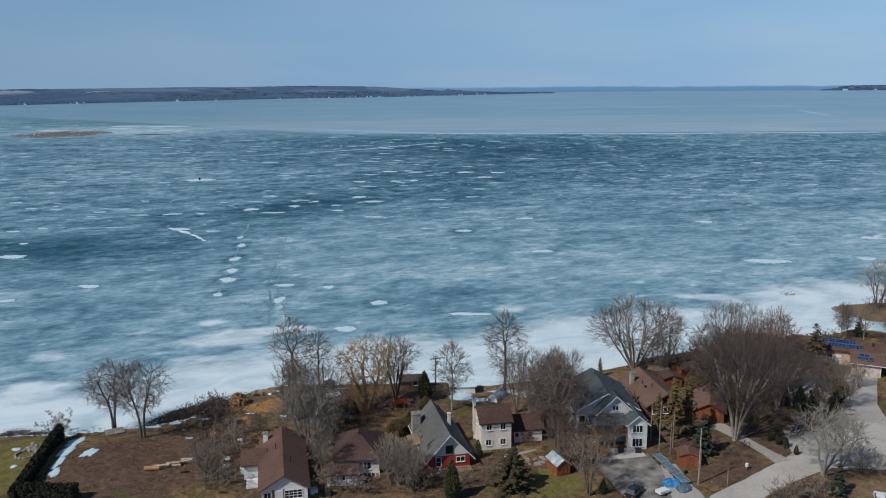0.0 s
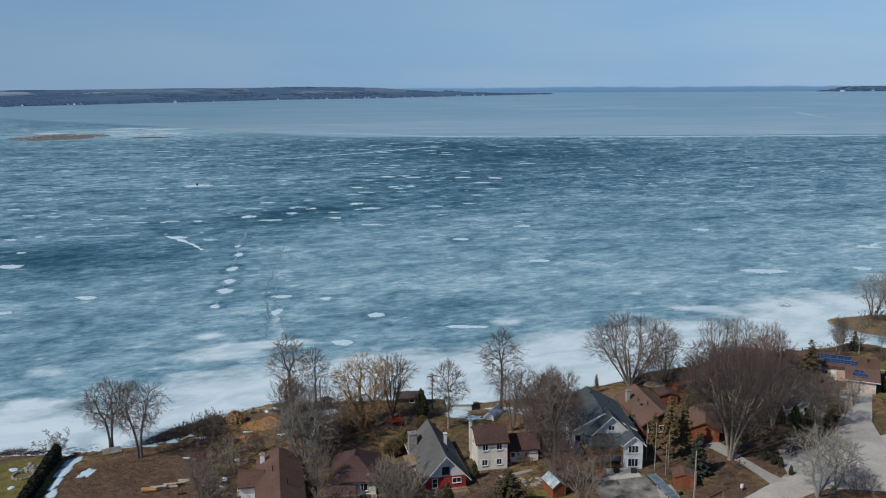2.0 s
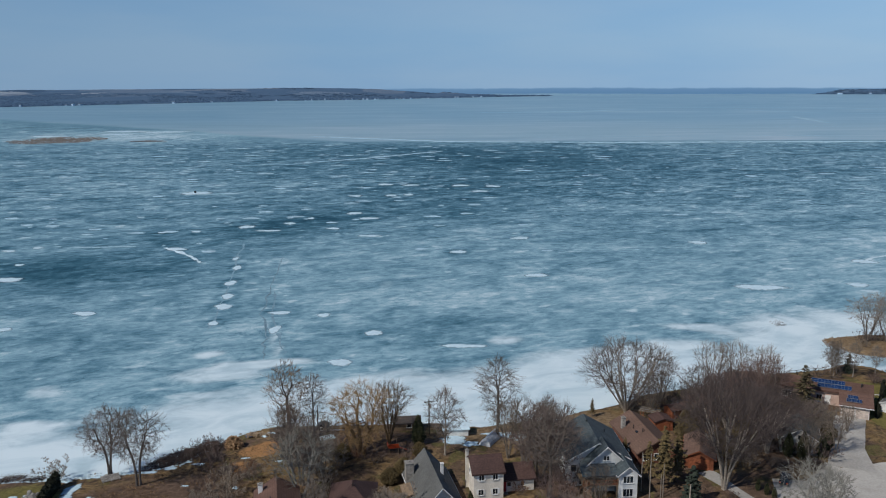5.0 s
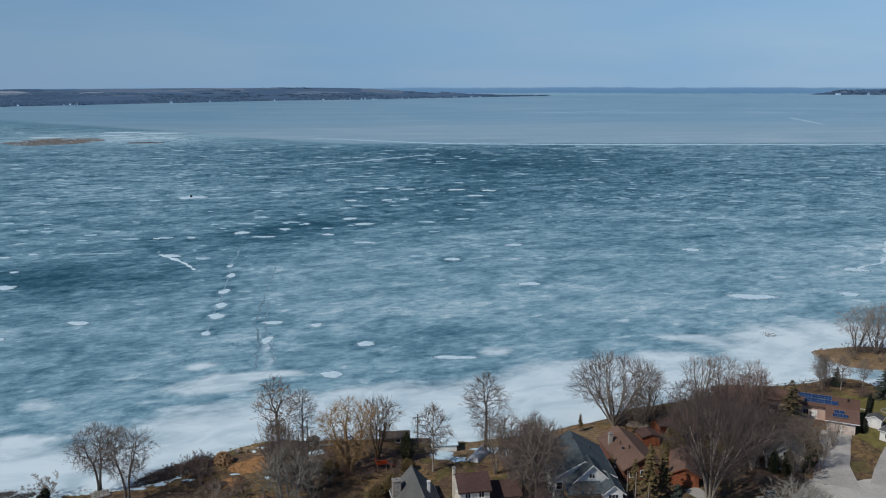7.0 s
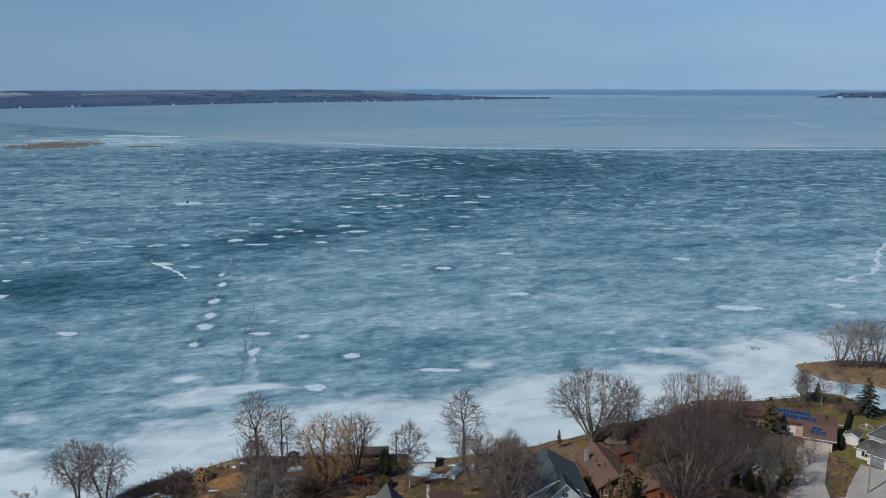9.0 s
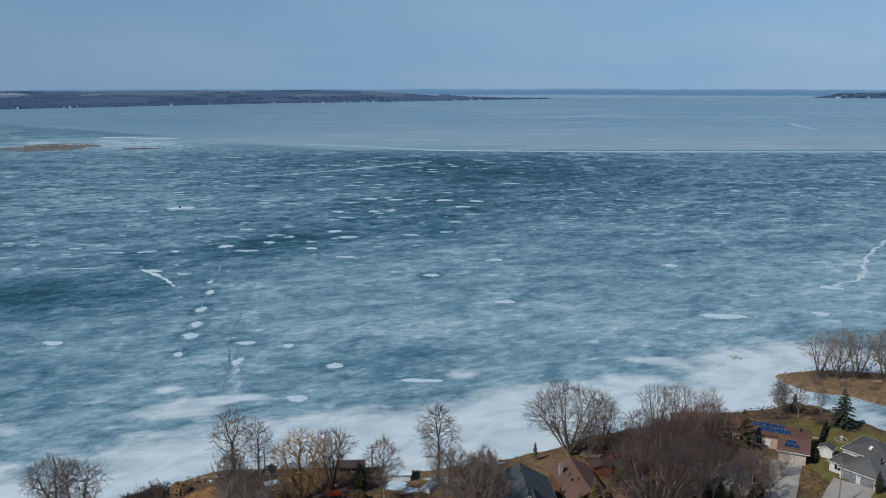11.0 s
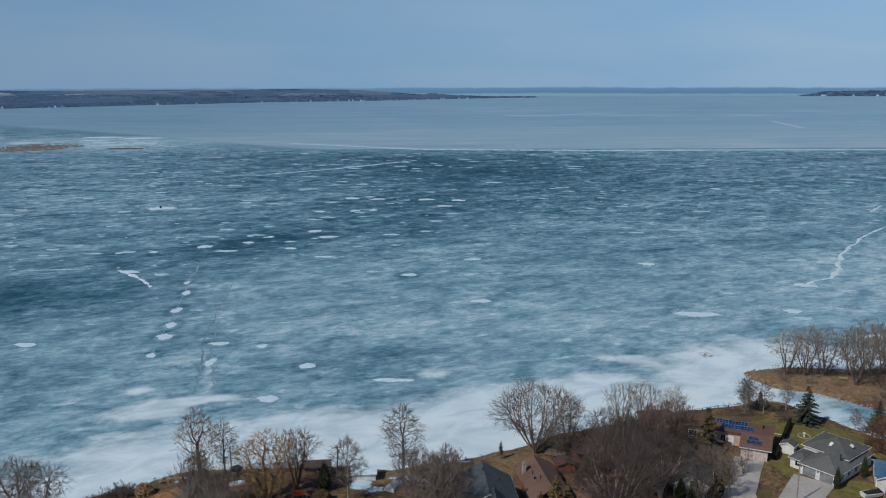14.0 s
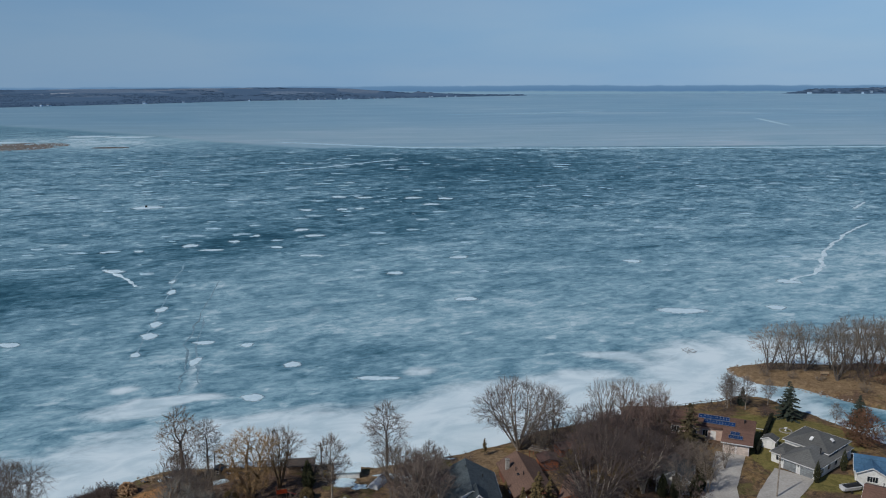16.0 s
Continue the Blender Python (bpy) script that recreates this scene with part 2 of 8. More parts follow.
def land_material():
    m, n, l, b = tree_of("dormant_ground")
    lawn, chips, bare, dry = attribute(n, "lawn"), attribute(n, "chips"), attribute(n, "bare"), attribute(n, "dry")
    broad = noise_at(n, l, 0.11, 5, 0.6, 0.4)
    tuft = noise_at(n, l, 0.9, 6, 0.65, 0.5)
    blade = noise_at(n, l, 7.0, 4, 0.7)
    grass = ramp(n, l, tuft, ((0.25, (0.075, 0.048, 0.024)), (0.5, (0.185, 0.124, 0.062)), (0.78, (0.33, 0.235, 0.125))))
    soil = ramp(n, l, tuft, ((0.25, (0.052, 0.036, 0.027)), (0.55, (0.124, 0.083, 0.060)), (0.8, (0.225, 0.160, 0.116))))
    col = mix(n, l, smooth(n, l, broad, 0.42, 0.6), grass, soil)
    mid = noise_at(n, l, 0.38, 5, 0.62, 0.8)
    col = mix(n, l, smooth(n, l, mid, 0.50, 0.60), col, ramp(n, l, tuft, ((0.3, (0.040, 0.030, 0.022)), (0.7, (0.12, 0.085, 0.060)))))
    mossy = noise_at(n, l, 0.23, 4, 0.6, 0.5, turn=40)
    col = mix(n, l, smooth(n, l, mossy, 0.55, 0.66), col, ramp(n, l, tuft, ((0.3, (0.060, 0.055, 0.022)), (0.7, (0.16, 0.135, 0.060)))))
    tan = ramp(n, l, tuft, ((0.25, (0.100, 0.068, 0.040)), (0.5, (0.195, 0.137, 0.082)), (0.78, (0.33, 0.243, 0.152))))
    dry2 = maths(n, l, "MULTIPLY_ADD", maths(n, l, "SUBTRACT", mid, 0.5), 2.2, dry)
    col = mix(n, l, smooth(n, l, dry2, 0.25, 0.7), col, tan)
    green = ramp(n, l, tuft, ((0.3, (0.092, 0.086, 0.026)), (0.7, (0.215, 0.185, 0.070))))
    worn = maths(n, l, "MULTIPLY_ADD", maths(n, l, "SUBTRACT", tuft, 0.5), 0.9, lawn)
    col = mix(n, l, smooth(n, l, worn, 0.22, 0.62), col, green)
    bare2 = maths(n, l, "MULTIPLY_ADD", maths(n, l, "SUBTRACT", tuft, 0.5), 0.9, bare)
    col = mix(n, l, smooth(n, l, bare2, 0.3, 0.75), col, soil)
    chip2 = maths(n, l, "MULTIPLY_ADD", maths(n, l, "SUBTRACT", tuft, 0.5), 0.8, chips)
    col = mix(n, l, smooth(n, l, chip2, 0.35, 0.8), col, mix(n, l, blade, (0.22, 0.105, 0.045), (0.45, 0.26, 0.12)))
    col = mix(n, l, 0.7, col, ramp(n, l, blade, ((0.3, (0.5, 0.5, 0.5)), (0.7, (1.38, 1.35, 1.30)))), "MULTIPLY")
    l.new(col, b.inputs["Base Color"])
    b.inputs["Roughness"].default_value, b.inputs["Specular IOR Level"].default_value = 0.95, 0.1
    bumped(n, l, b, maths(n, l, "MULTIPLY_ADD", blade, 0.4, tuft), 0.8, 0.25)
    return m


def far_material():
    """Winter fields, hedge rows and woods on the hills across the lake, haze painted in."""
    m, n, l, b = tree_of("hazed_far_land")
    c = n.new("ShaderNodeTexCoord")
    mp = n.new("ShaderNodeMapping")
    mp.vector_type = "TEXTURE"
    mp.inputs["Rotation"].default_value, mp.inputs["Scale"].default_value = (0, 0, radians(-6)), (240, 150, 400)
    cells = n.new("ShaderNodeTexVoronoi")
    cells.distance = "CHEBYCHEV"
    cells.inputs["Scale"].default_value = 1.0
    l.new(c.outputs["Object"], mp.inputs["Vector"])
    l.new(mp.outputs[0], cells.inputs["Vector"])
    pick = n.new("ShaderNodeSeparateColor")
    l.new(cells.outputs["Color"], pick.inputs[0])
    broad = drift_at(n, l, 900, 420, 6, 4, 0.6, 0.3)
    strip = drift_at(n, l, 160, 70, 4, 3, 0.6)
    high = n.new("ShaderNodeSeparateXYZ")
    l.new(c.outputs["Object"], high.inputs[0])
    upland = smooth(n, l, high.outputs["Z"], 20, 34)
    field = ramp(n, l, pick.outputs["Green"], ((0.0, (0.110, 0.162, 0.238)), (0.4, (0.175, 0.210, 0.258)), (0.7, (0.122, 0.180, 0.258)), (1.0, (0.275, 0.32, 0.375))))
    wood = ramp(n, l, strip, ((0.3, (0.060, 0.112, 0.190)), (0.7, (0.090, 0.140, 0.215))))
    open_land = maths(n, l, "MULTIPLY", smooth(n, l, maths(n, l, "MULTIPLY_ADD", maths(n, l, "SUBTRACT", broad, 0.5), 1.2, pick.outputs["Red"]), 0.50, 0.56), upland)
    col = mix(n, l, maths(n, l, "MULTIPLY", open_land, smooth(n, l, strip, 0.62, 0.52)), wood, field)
    l.new(col, b.inputs["Base Color"])
    b.inputs["Roughness"].default_value, b.inputs["Specular IOR Level"].default_value = 1.0, 0.0
    return m


def film_material(name, lumps):
    """Snow that thins out towards the rim of a patch."""
    m, n, l, b = tree_of(name)
    rim = attribute(n, "rim")
    lump = noise_at(n, l, lumps, 5, 0.6, 0.4)
    fine = noise_at(n, l, 2.2, 4, 0.6)
    col = ramp(n, l, maths(n, l, "MULTIPLY_ADD", fine, 0.4, maths(n, l, "MULTIPLY", lump, 0.6)), ((0.3, (0.38, 0.525, 0.61)), (0.7, (0.58, 0.71, 0.78))))
    l.new(col, b.inputs["Base Color"])
    ragged_rim = maths(n, l, "MULTIPLY_ADD", maths(n, l, "SUBTRACT", lump, 0.5), 1.5, rim)
    l.new(smooth(n, l, ragged_rim, 0.08, 0.85), b.inputs["Alpha"])
    b.inputs["Roughness"].default_value, b.inputs["Specular IOR Level"].default_value = 0.95, 0.1
    bumped(n, l, b, fine, 0.5, 0.05)
    return m


def glass_material():
    m, n, l, b = tree_of("window_glass")
    b.inputs["Base Color"].default_value = (0.015, 0.02, 0.025, 1)
    b.inputs["Roughness"].default_value, b.inputs["Specular IOR Level"].default_value = 0.08, 0.6
    return m


ICE, LAND, HAZED_LAND, GLASS = ice_material(), land_material(), far_material(), glass_material()
FILM, CRUST = film_material("wind_packed_snow", 0.55), film_material("melting_snow_crust", 1.5)
SNOW = surface("old_snow", (0.50, 0.645, 0.73), (0.65, 0.775, 0.84), 1.6, 0.3, 0.95, 0.6, 0.06, spec=0.1, vary=0.1)
RIDGE_SNOW = surface("thin_snow", (0.34, 0.52, 0.63), (0.52, 0.69, 0.80), 0.5, 0.1, 0.8, 0.3, 0.05, vary=0.1)
GRAVEL = surface("pale_gravel", (0.40, 0.378, 0.345), (0.50, 0.475, 0.435), 2.4, 0.14, 0.95, 0.5, 0.03, vary=0.05)
DRIVE = surface("concrete_drive", (0.32, 0.305, 0.28), (0.42, 0.40, 0.372), 2.2, 0.16, 0.9, 0.3, 0.02, vary=0.10)
# the strong dark mottling of this gravel also stands in for tree shade
PATCHED = surface("shade_mottled_gravel", (0.060, 0.056, 0.051), (0.34, 0.325, 0.30), 0.45, 0.15, 0.95, 0.5, 0.04)
BARK_GREY = surface("grey_bark", (0.085, 0.070, 0.058), (0.22, 0.19, 0.165), 5, 0.8, 0.95, 0.6, 0.04)
BARK_PALE = surface("pale_bark", (0.18, 0.152, 0.122), (0.42, 0.37, 0.315), 5, 0.8, 0.95, 0.6, 0.04)
BARK_DARK = surface("creosoted_wood", (0.035, 0.028, 0.022), (0.09, 0.072, 0.058), 5, 0.8, 0.95, 0.4, 0.02)
BARK_LICHEN = surface("lichen_bark", (0.17, 0.16, 0.14), (0.38, 0.365, 0.325), 5, 0.8, 0.95, 0.6, 0.04)
TWIG_LICHEN = surface("lichen_twigs", (0.16, 0.155, 0.135), (0.31, 0.30, 0.265), 3, 0.5, 0.95, 0.2)
TWIG_BUFF = surface("buff_twigs", (0.165, 0.118, 0.080), (0.33, 0.245, 0.170), 3, 0.5, 0.95, 0.2)
TWIG_THICKET = surface("thicket_twigs", (0.070, 0.049, 0.043), (0.155, 0.112, 0.098), 3, 0.5, 0.95, 0.2)
TWIG_ROSE = surface("ruddy_twigs", (0.120, 0.082, 0.070), (0.245, 0.174, 0.152), 3, 0.5, 0.95, 0.2)
TWIG_GREY = surface("grey_twigs", (0.130, 0.109, 0.092), (0.262, 0.222, 0.190), 3, 0.5, 0.95, 0.2)
TWIG_RED = surface("brown_twigs", (0.108, 0.088, 0.076), (0.218, 0.178, 0.154), 3, 0.5, 0.95, 0.2)
TWIG_DUSK = surface("dusky_twigs", (0.052, 0.040, 0.037), (0.115, 0.090, 0.084), 3, 0.5, 0.95, 0.2)
BRUSH = surface("cut_brush", (0.050, 0.038, 0.034), (0.13, 0.105, 0.095), 1.2, 0.5, 0.95, 0.2)
BARK_GOLD = surface("yellowish_willow_bark", (0.13, 0.085, 0.045), (0.30, 0.20, 0.11), 5, 0.8, 0.95, 0.6, 0.04)
TWIG_GOLD = surface("golden_twigs", (0.24, 0.150, 0.065), (0.46, 0.30, 0.145), 3, 0.5, 0.9, 0.2)
TWIG_PINK = surface("pinkish_twigs", (0.155, 0.125, 0.098), (0.30, 0.248, 0.198), 3, 0.5, 0.95, 0.2)
TWIG_RUST = surface("rusty_twigs", (0.13, 0.068, 0.042), (0.27, 0.150, 0.092), 3, 0.5, 0.95, 0.2)
SPRUCE = surface("blue_green_needles", (0.016, 0.025, 0.018), (0.052, 0.064, 0.045), 2.5, 0.6, 0.85, 0.3)
CEDAR = surface("cedar_sprays", (0.020, 0.024, 0.010), (0.062, 0.064, 0.026), 2.5, 0.6, 0.85, 0.3)
BRONZE = surface("bronzed_needles", (0.032, 0.028, 0.015), (0.105, 0.084, 0.042), 2.2, 0.5, 0.9, 0.3)
BROWN_CEDAR = surface("winter_browned_sprays", (0.050, 0.038, 0.016), (0.145, 0.105, 0.045), 2.0, 0.5, 0.9, 0.3)
HEDGE = surface("clipped_dark_hedge", (0.010, 0.012, 0.008), (0.032, 0.036, 0.020), 3.0, 0.6, 0.9, 0.4)
ROOF_TAN = surface("tan_brown_shingles", (0.108, 0.066, 0.050), (0.190, 0.120, 0.092), 4, 0.25, 0.9, 0.4, 0.03, rows=4.0)
ROOF_BROWN = surface("brown_shingles", (0.105, 0.058, 0.044), (0.190, 0.112, 0.086), 4, 0.25, 0.9, 0.4, 0.03, rows=4.0)
ROOF_MAROON = surface("maroon_shingles", (0.056, 0.033, 0.029), (0.110, 0.064, 0.056), 4, 0.25, 0.9, 0.4, 0.03, rows=4.0)
ROOF_DULL = surface("weathered_dark_shingles", (0.060, 0.050, 0.046), (0.125, 0.105, 0.096), 4, 0.25, 0.9, 0.4, 0.03, rows=4.0)
ROOF_GREY = surface("grey_shingles", (0.085, 0.088, 0.087), (0.165, 0.166, 0.160), 4, 0.25, 0.9, 0.4, 0.03, rows=4.0)
ROOF_SLATE = surface("blue_grey_shingles", (0.036, 0.050, 0.058), (0.105, 0.130, 0.145), 2.5, 0.45, 0.85, 0.4, 0.03, rows=4.0)
ROOF_BLUE = surface("blue_metal_roof", (0.045, 0.105, 0.185), (0.080, 0.168, 0.275), 2, 0.3, 0.5, 0.2, 0.02, rows=1.5)
WALL_WHITE = surface("white_siding", (0.66, 0.66, 0.64), (0.80, 0.80, 0.78), 3, 0.3, 0.7, 0.3, 0.02, rows=5.0, vary=0.1)
WALL_CREAM = surface("cream_siding", (0.66, 0.615, 0.54), (0.79, 0.745, 0.67), 3, 0.3, 0.8, 0.3, 0.02, rows=5.0, vary=0.1)
WALL_RED = surface("red_painted_boards", (0.30, 0.030, 0.028), (0.46, 0.060, 0.052), 3, 0.4, 0.75, 0.3, 0.02, rows=4.0, vary=0.1)
WALL_PINK = surface("pinkish_brick", (0.40, 0.27, 0.22), (0.60, 0.46, 0.40), 9, 0.4, 0.9, 0.4, 0.02, rows=7.0, vary=0.1)
ROOF_DUSTED = surface("snow_dusted_metal", (0.10, 0.135, 0.155), (0.60, 0.70, 0.76), 0.7, 0.5, 0.7, 0.3, 0.02, vary=0.1)
WALL_DULL = surface("dull_brown_brick", (0.085, 0.058, 0.046), (0.17, 0.125, 0.10), 9, 0.4, 0.9, 0.4, 0.02, rows=7.0)
WALL_BROWN = surface("red_brown_brick", (0.115, 0.046, 0.030), (0.24, 0.10, 0.065), 9, 0.4, 0.9, 0.4, 0.02, rows=7.0)
CEDAR_WOOD = surface("orange_cedar_boards", (0.20, 0.060, 0.028), (0.34, 0.118, 0.055), 4, 0.5, 0.75, 0.4, 0.03, rows=5.0)
STONE = surface("grey_stone", (0.19, 0.18, 0.165), (0.42, 0.395, 0.36), 3, 0.6, 0.9, 0.6, 0.06)
TRIM = surface("white_trim", (0.68, 0.68, 0.67), (0.80, 0.80, 0.79), 3, 0.5, 0.5, 0.1, vary=0.06)
DARK_TRIM = surface("dark_metal", (0.020, 0.020, 0.022), (0.055, 0.055, 0.056), 4, 0.5, 0.5, 0.2, metal=0.3)
GARAGE_GREY = surface("grey_panel_door", (0.19, 0.21, 0.225), (0.27, 0.29, 0.30), 2, 0.3, 0.55, 0.2, rows=2.0)
GARAGE_PALE = surface("cream_panel_door", (0.54, 0.45, 0.40), (0.64, 0.55, 0.49), 2, 0.3, 0.6, 0.2, rows=2.0)
SOLAR = surface("solar_cells", (0.008, 0.024, 0.080), (0.018, 0.050, 0.14), 5, 0.5, 0.18, 0.05, spec=0.6)
SOLAR_FRAME = surface("aluminium_edge", (0.55, 0.57, 0.60), (0.70, 0.72, 0.74), 5, 0.5, 0.35, 0.1, metal=0.8)
TARP_PALE = surface("pale_boat_cover", (0.42, 0.44, 0.46), (0.60, 0.62, 0.64), 1.5, 0.6, 0.6, 0.6, 0.08)
TARP_BLUE = surface("blue_tarpaulin", (0.025, 0.14, 0.36), (0.07, 0.28, 0.55), 1.5, 0.6, 0.45, 0.6, 0.08)
PAINT_BLUE = surface("faded_blue_boards", (0.07, 0.125, 0.18), (0.18, 0.245, 0.30), 2.0, 0.5, 0.7, 0.4, 0.03)
POLE_WOOD = surface("weathered_pole", (0.20, 0.165, 0.13), (0.38, 0.33, 0.28), 4, 0.5, 0.9, 0.4, 0.02)
LOG_END = surface("fresh_cut_wood", (0.40, 0.20, 0.075), (0.64, 0.38, 0.17), 3, 0.6, 0.85, 0.4, 0.03)
LOG_PALE = surface("pale_peeled_log", (0.36, 0.29, 0.205), (0.58, 0.49, 0.375), 3, 0.6, 0.9, 0.4, 0.03)
FIREWOOD = surface("split_firewood", (0.13, 0.075, 0.04), (0.52, 0.34, 0.19), 2.2, 0.9, 0.9, 0.4, 0.03)
LOG_BARK = surface("stripped_log", (0.26, 0.185, 0.115), (0.48, 0.37, 0.25), 3, 0.6, 0.9, 0.4, 0.03)
DECK = surface("weathered_deck", (0.20, 0.135, 0.085), (0.38, 0.28, 0.19), 4, 0.5, 0.85, 0.4, 0.02, rows=6.0)
PLAY_RED = surface("red_orange_plastic", (0.50, 0.060, 0.018), (0.66, 0.11, 0.035), 3, 0.6, 0.5, 0.1)
CAR_WHITE = surface("white_car_paint", (0.62, 0.63, 0.64), (0.74, 0.75, 0.76), 2, 0.5, 0.25, 0.02, spec=0.6)
CAR_DARK = surface("dark_blue_car_paint", (0.012, 0.018, 0.030), (0.028, 0.038, 0.055), 2, 0.5, 0.25, 0.02, spec=0.6)
RUBBER = surface("black_rubber", (0.012, 0.012, 0.012), (0.03, 0.03, 0.03), 4, 0.5, 0.8, 0.1)
REED = surface("dry_reeds", (0.095, 0.088, 0.085), (0.185, 0.165, 0.150), 1.0, 0.1, 0.95, 0.3)
# blue of distance haze is painted into these far woods, roofs and walls
HAZED_WOOD = surface("hazed_far_woods", (0.060, 0.108, 0.185), (0.080, 0.132, 0.208), 0.05, 0.01, 1.0, 0.0, spec=0.0)
HAZED_ROOF = surface("hazed_far_roof", (0.10, 0.15, 0.22), (0.13, 0.18, 0.25), 0.5, 0.1, 0.9, 0.0, spec=0.0)
HAZED_WHITE = surface("hazed_far_wall", (0.40, 0.56, 0.74), (0.46, 0.62, 0.80), 0.5, 0.1, 0.9, 0.0)

# ---- mesh helpers ----
def mesh_of(name, verts, faces, mats=(), slots=None):
    me = bpy.data.meshes.new(name)
    me.from_pydata([tuple(map(float, v)) for v in verts] if not isinstance(verts, np.ndarray) else verts.tolist(), [], faces)
    for m in mats:
        me.materials.append(m)
    if slots is not None:
        me.polygons.foreach_set("material_index", slots)
    me.update()
    return me


class Shape:
    """Collects boxes, prisms and tubes for one mesh."""

    def __init__(self):
        self.v, self.f = [], []

    def add(self, verts, faces):
        k = len(self.v)
        self.v += [tuple(p) for p in verts]
        self.f += [tuple(i + k for i in q) for q in faces]
        return self

    def box(self, x0, x1, y0, y1, z0, z1):
        return self.add([(x, y, z) for z in (z0, z1) for y in (y0, y1) for x in (x0, x1)],
                        [(0, 2, 3, 1), (4, 5, 7, 6), (0, 1, 5, 4), (2, 6, 7, 3), (0, 4, 6, 2), (1, 3, 7, 5)])

    def bevel_box(self, x0, x1, y0, y1, z0, z1, b):
        """A box whose upright and top edges are cut off by b."""
        def ring(ix, iy, z):
            return [(x0 + ix + b, y0 + iy, z), (x1 - ix - b, y0 + iy, z), (x1 - ix, y0 + iy + b, z), (x1 - ix, y1 - iy - b, z),
                    (x1 - ix - b, y1 - iy, z), (x0 + ix + b, y1 - iy, z), (x0 + ix, y1 - iy - b, z), (x0 + ix, y0 + iy + b, z)]
        return self.loft([ring(0, 0, z0), ring(0, 0, z1 - b), ring(b, b, z1)])

    def loft(self, rings, cap=True):
        n = len(rings[0])
        vs = [p for r in rings for p in r]
        fs = []
        for i in range(len(rings) - 1):
            for j in range(n):
                a, b = i * n + j, i * n + (j + 1) % n
                fs.append((a, b, b + n, a + n))
        if cap:
            fs.append(tuple(range(n - 1, -1, -1)))
            fs.append(tuple(range((len(rings) - 1) * n, len(rings) * n)))
        return self.add(vs, fs)

    def tube(self, points, radii, sides=5, cap=True):
        rings = []
        pts = [Vector(p) for p in points]
        side = None
        for i, p in enumerate(pts):
            d = (pts[min(i + 1, len(pts) - 1)] - pts[max(i - 1, 0)])
            d = d.normalized() if d.length > 1e-6 else Vector((0, 0, 1))
            if side is None:
                side = d.orthogonal().normalized()
            side = (side - d * side.dot(d))
            side = side.normalized() if side.length > 1e-6 else d.orthogonal().normalized()
            up = d.cross(side)
            rings.append([p + (side * math.cos(a) + up * math.sin(a)) * radii[i]
                          for a in (2 * math.pi * k / sides for k in range(sides))])
        return self.loft(rings, cap)

    def quad(self, a, b, c, d):
        return self.add([a, b, c, d], [(0, 1, 2, 3)])

    def slab(self, corners, thick):
        """A flat piece with the given top corners (counter-clockwise from outside) and thickness."""
        a, b, c = (Vector(p) for p in corners[:3])
        nrm = (b - a).cross(c - a).normalized() * thick
        low = [tuple(Vector(p) - nrm) for p in corners]
        n = len(corners)
        fs = [tuple(range(n)), tuple(range(2 * n - 1, n - 1, -1))]
        fs += [(i, i + n, (i + 1) % n + n, (i + 1) % n) for i in range(n)]
        return self.add([*corners, *low], fs)


def part(name, shape, material, parent=None, label="", m=None):
    ob = new(name, mesh_of(name, shape.v, shape.f, (material,)))
    if parent is not None:
        ob.parent = parent
    if m is not None:
        ob.matrix_basis = m
    if label:
        ob["label"] = label
    return ob


def thing(name, m, label, category, group="", kind=""):
    ob = new(name)
    ob.empty_display_size = 0.2
    ob.matrix_basis = m
    return tagged(ob, label, category, group, kind)


# ---- noise over the plan ----
LATTICE = np.random.RandomState(7).rand(256, 256)


def fbm(x, y, octaves=4):
    x, y = np.asarray(x, float), np.asarray(y, float)
    total, size, norm = 0.0, 1.0, 0.0
    for _ in range(octaves):
        i, j = np.floor(x).astype(int), np.floor(y).astype(int)
        u, v = x - i, y - j
        u, v = u * u * (3 - 2 * u), v * v * (3 - 2 * v)
        a, b = LATTICE[i % 256, j % 256], LATTICE[(i + 1) % 256, j % 256]
        c, d = LATTICE[i % 256, (j + 1) % 256], LATTICE[(i + 1) % 256, (j + 1) % 256]
        total = total + size * ((a * (1 - u) + b * u) * (1 - v) + (c * (1 - u) + d * u) * v)
        norm += size
        size *= 0.5
        x, y = x * 2.03 + 17.3, y * 2.03 + 5.7
    return total / norm - 0.5


def step(x, lo, hi):
    k = np.clip((x - lo) / (hi - lo), 0, 1)
    return k * k * (3 - 2 * k)


# ---- the shore ----
SHORE = [(-4600, 60), (-400, 118), (-200, 138), (-110, 143), (-84, 144.4), (-73, 145.5), (-67, 146.7), (-59, 148.7), (-51.4, 151.8),
         (-48, 159), (-44, 165.5), (-38, 169.5), (-28, 170.5), (-17, 171), (-8, 171.5), (1.5, 171), (9, 170), (20, 172.5), (27, 175.5),
         (36.6, 179), (50, 188.5), (66, 194), (84, 201.5), (101, 205.5), (108, 209.5), (116, 206), (121, 197), (125.5, 191),
         (129.6, 182.5), (132, 176), (139, 165), (155, 150), (190, 138), (4600, 100), (4600, -4000), (-4600, -4000)]
SPIT = [(113.2, 231), (113.6, 225), (117.3, 218), (128, 213), (132.2, 207.6), (138.5, 201.7), (143.5, 197), (152, 186), (172, 172),
        (300, 150), (480, 150), (480, 222), (300, 226), (190, 232), (160, 233), (147, 233), (126, 235), (118, 232.8)]


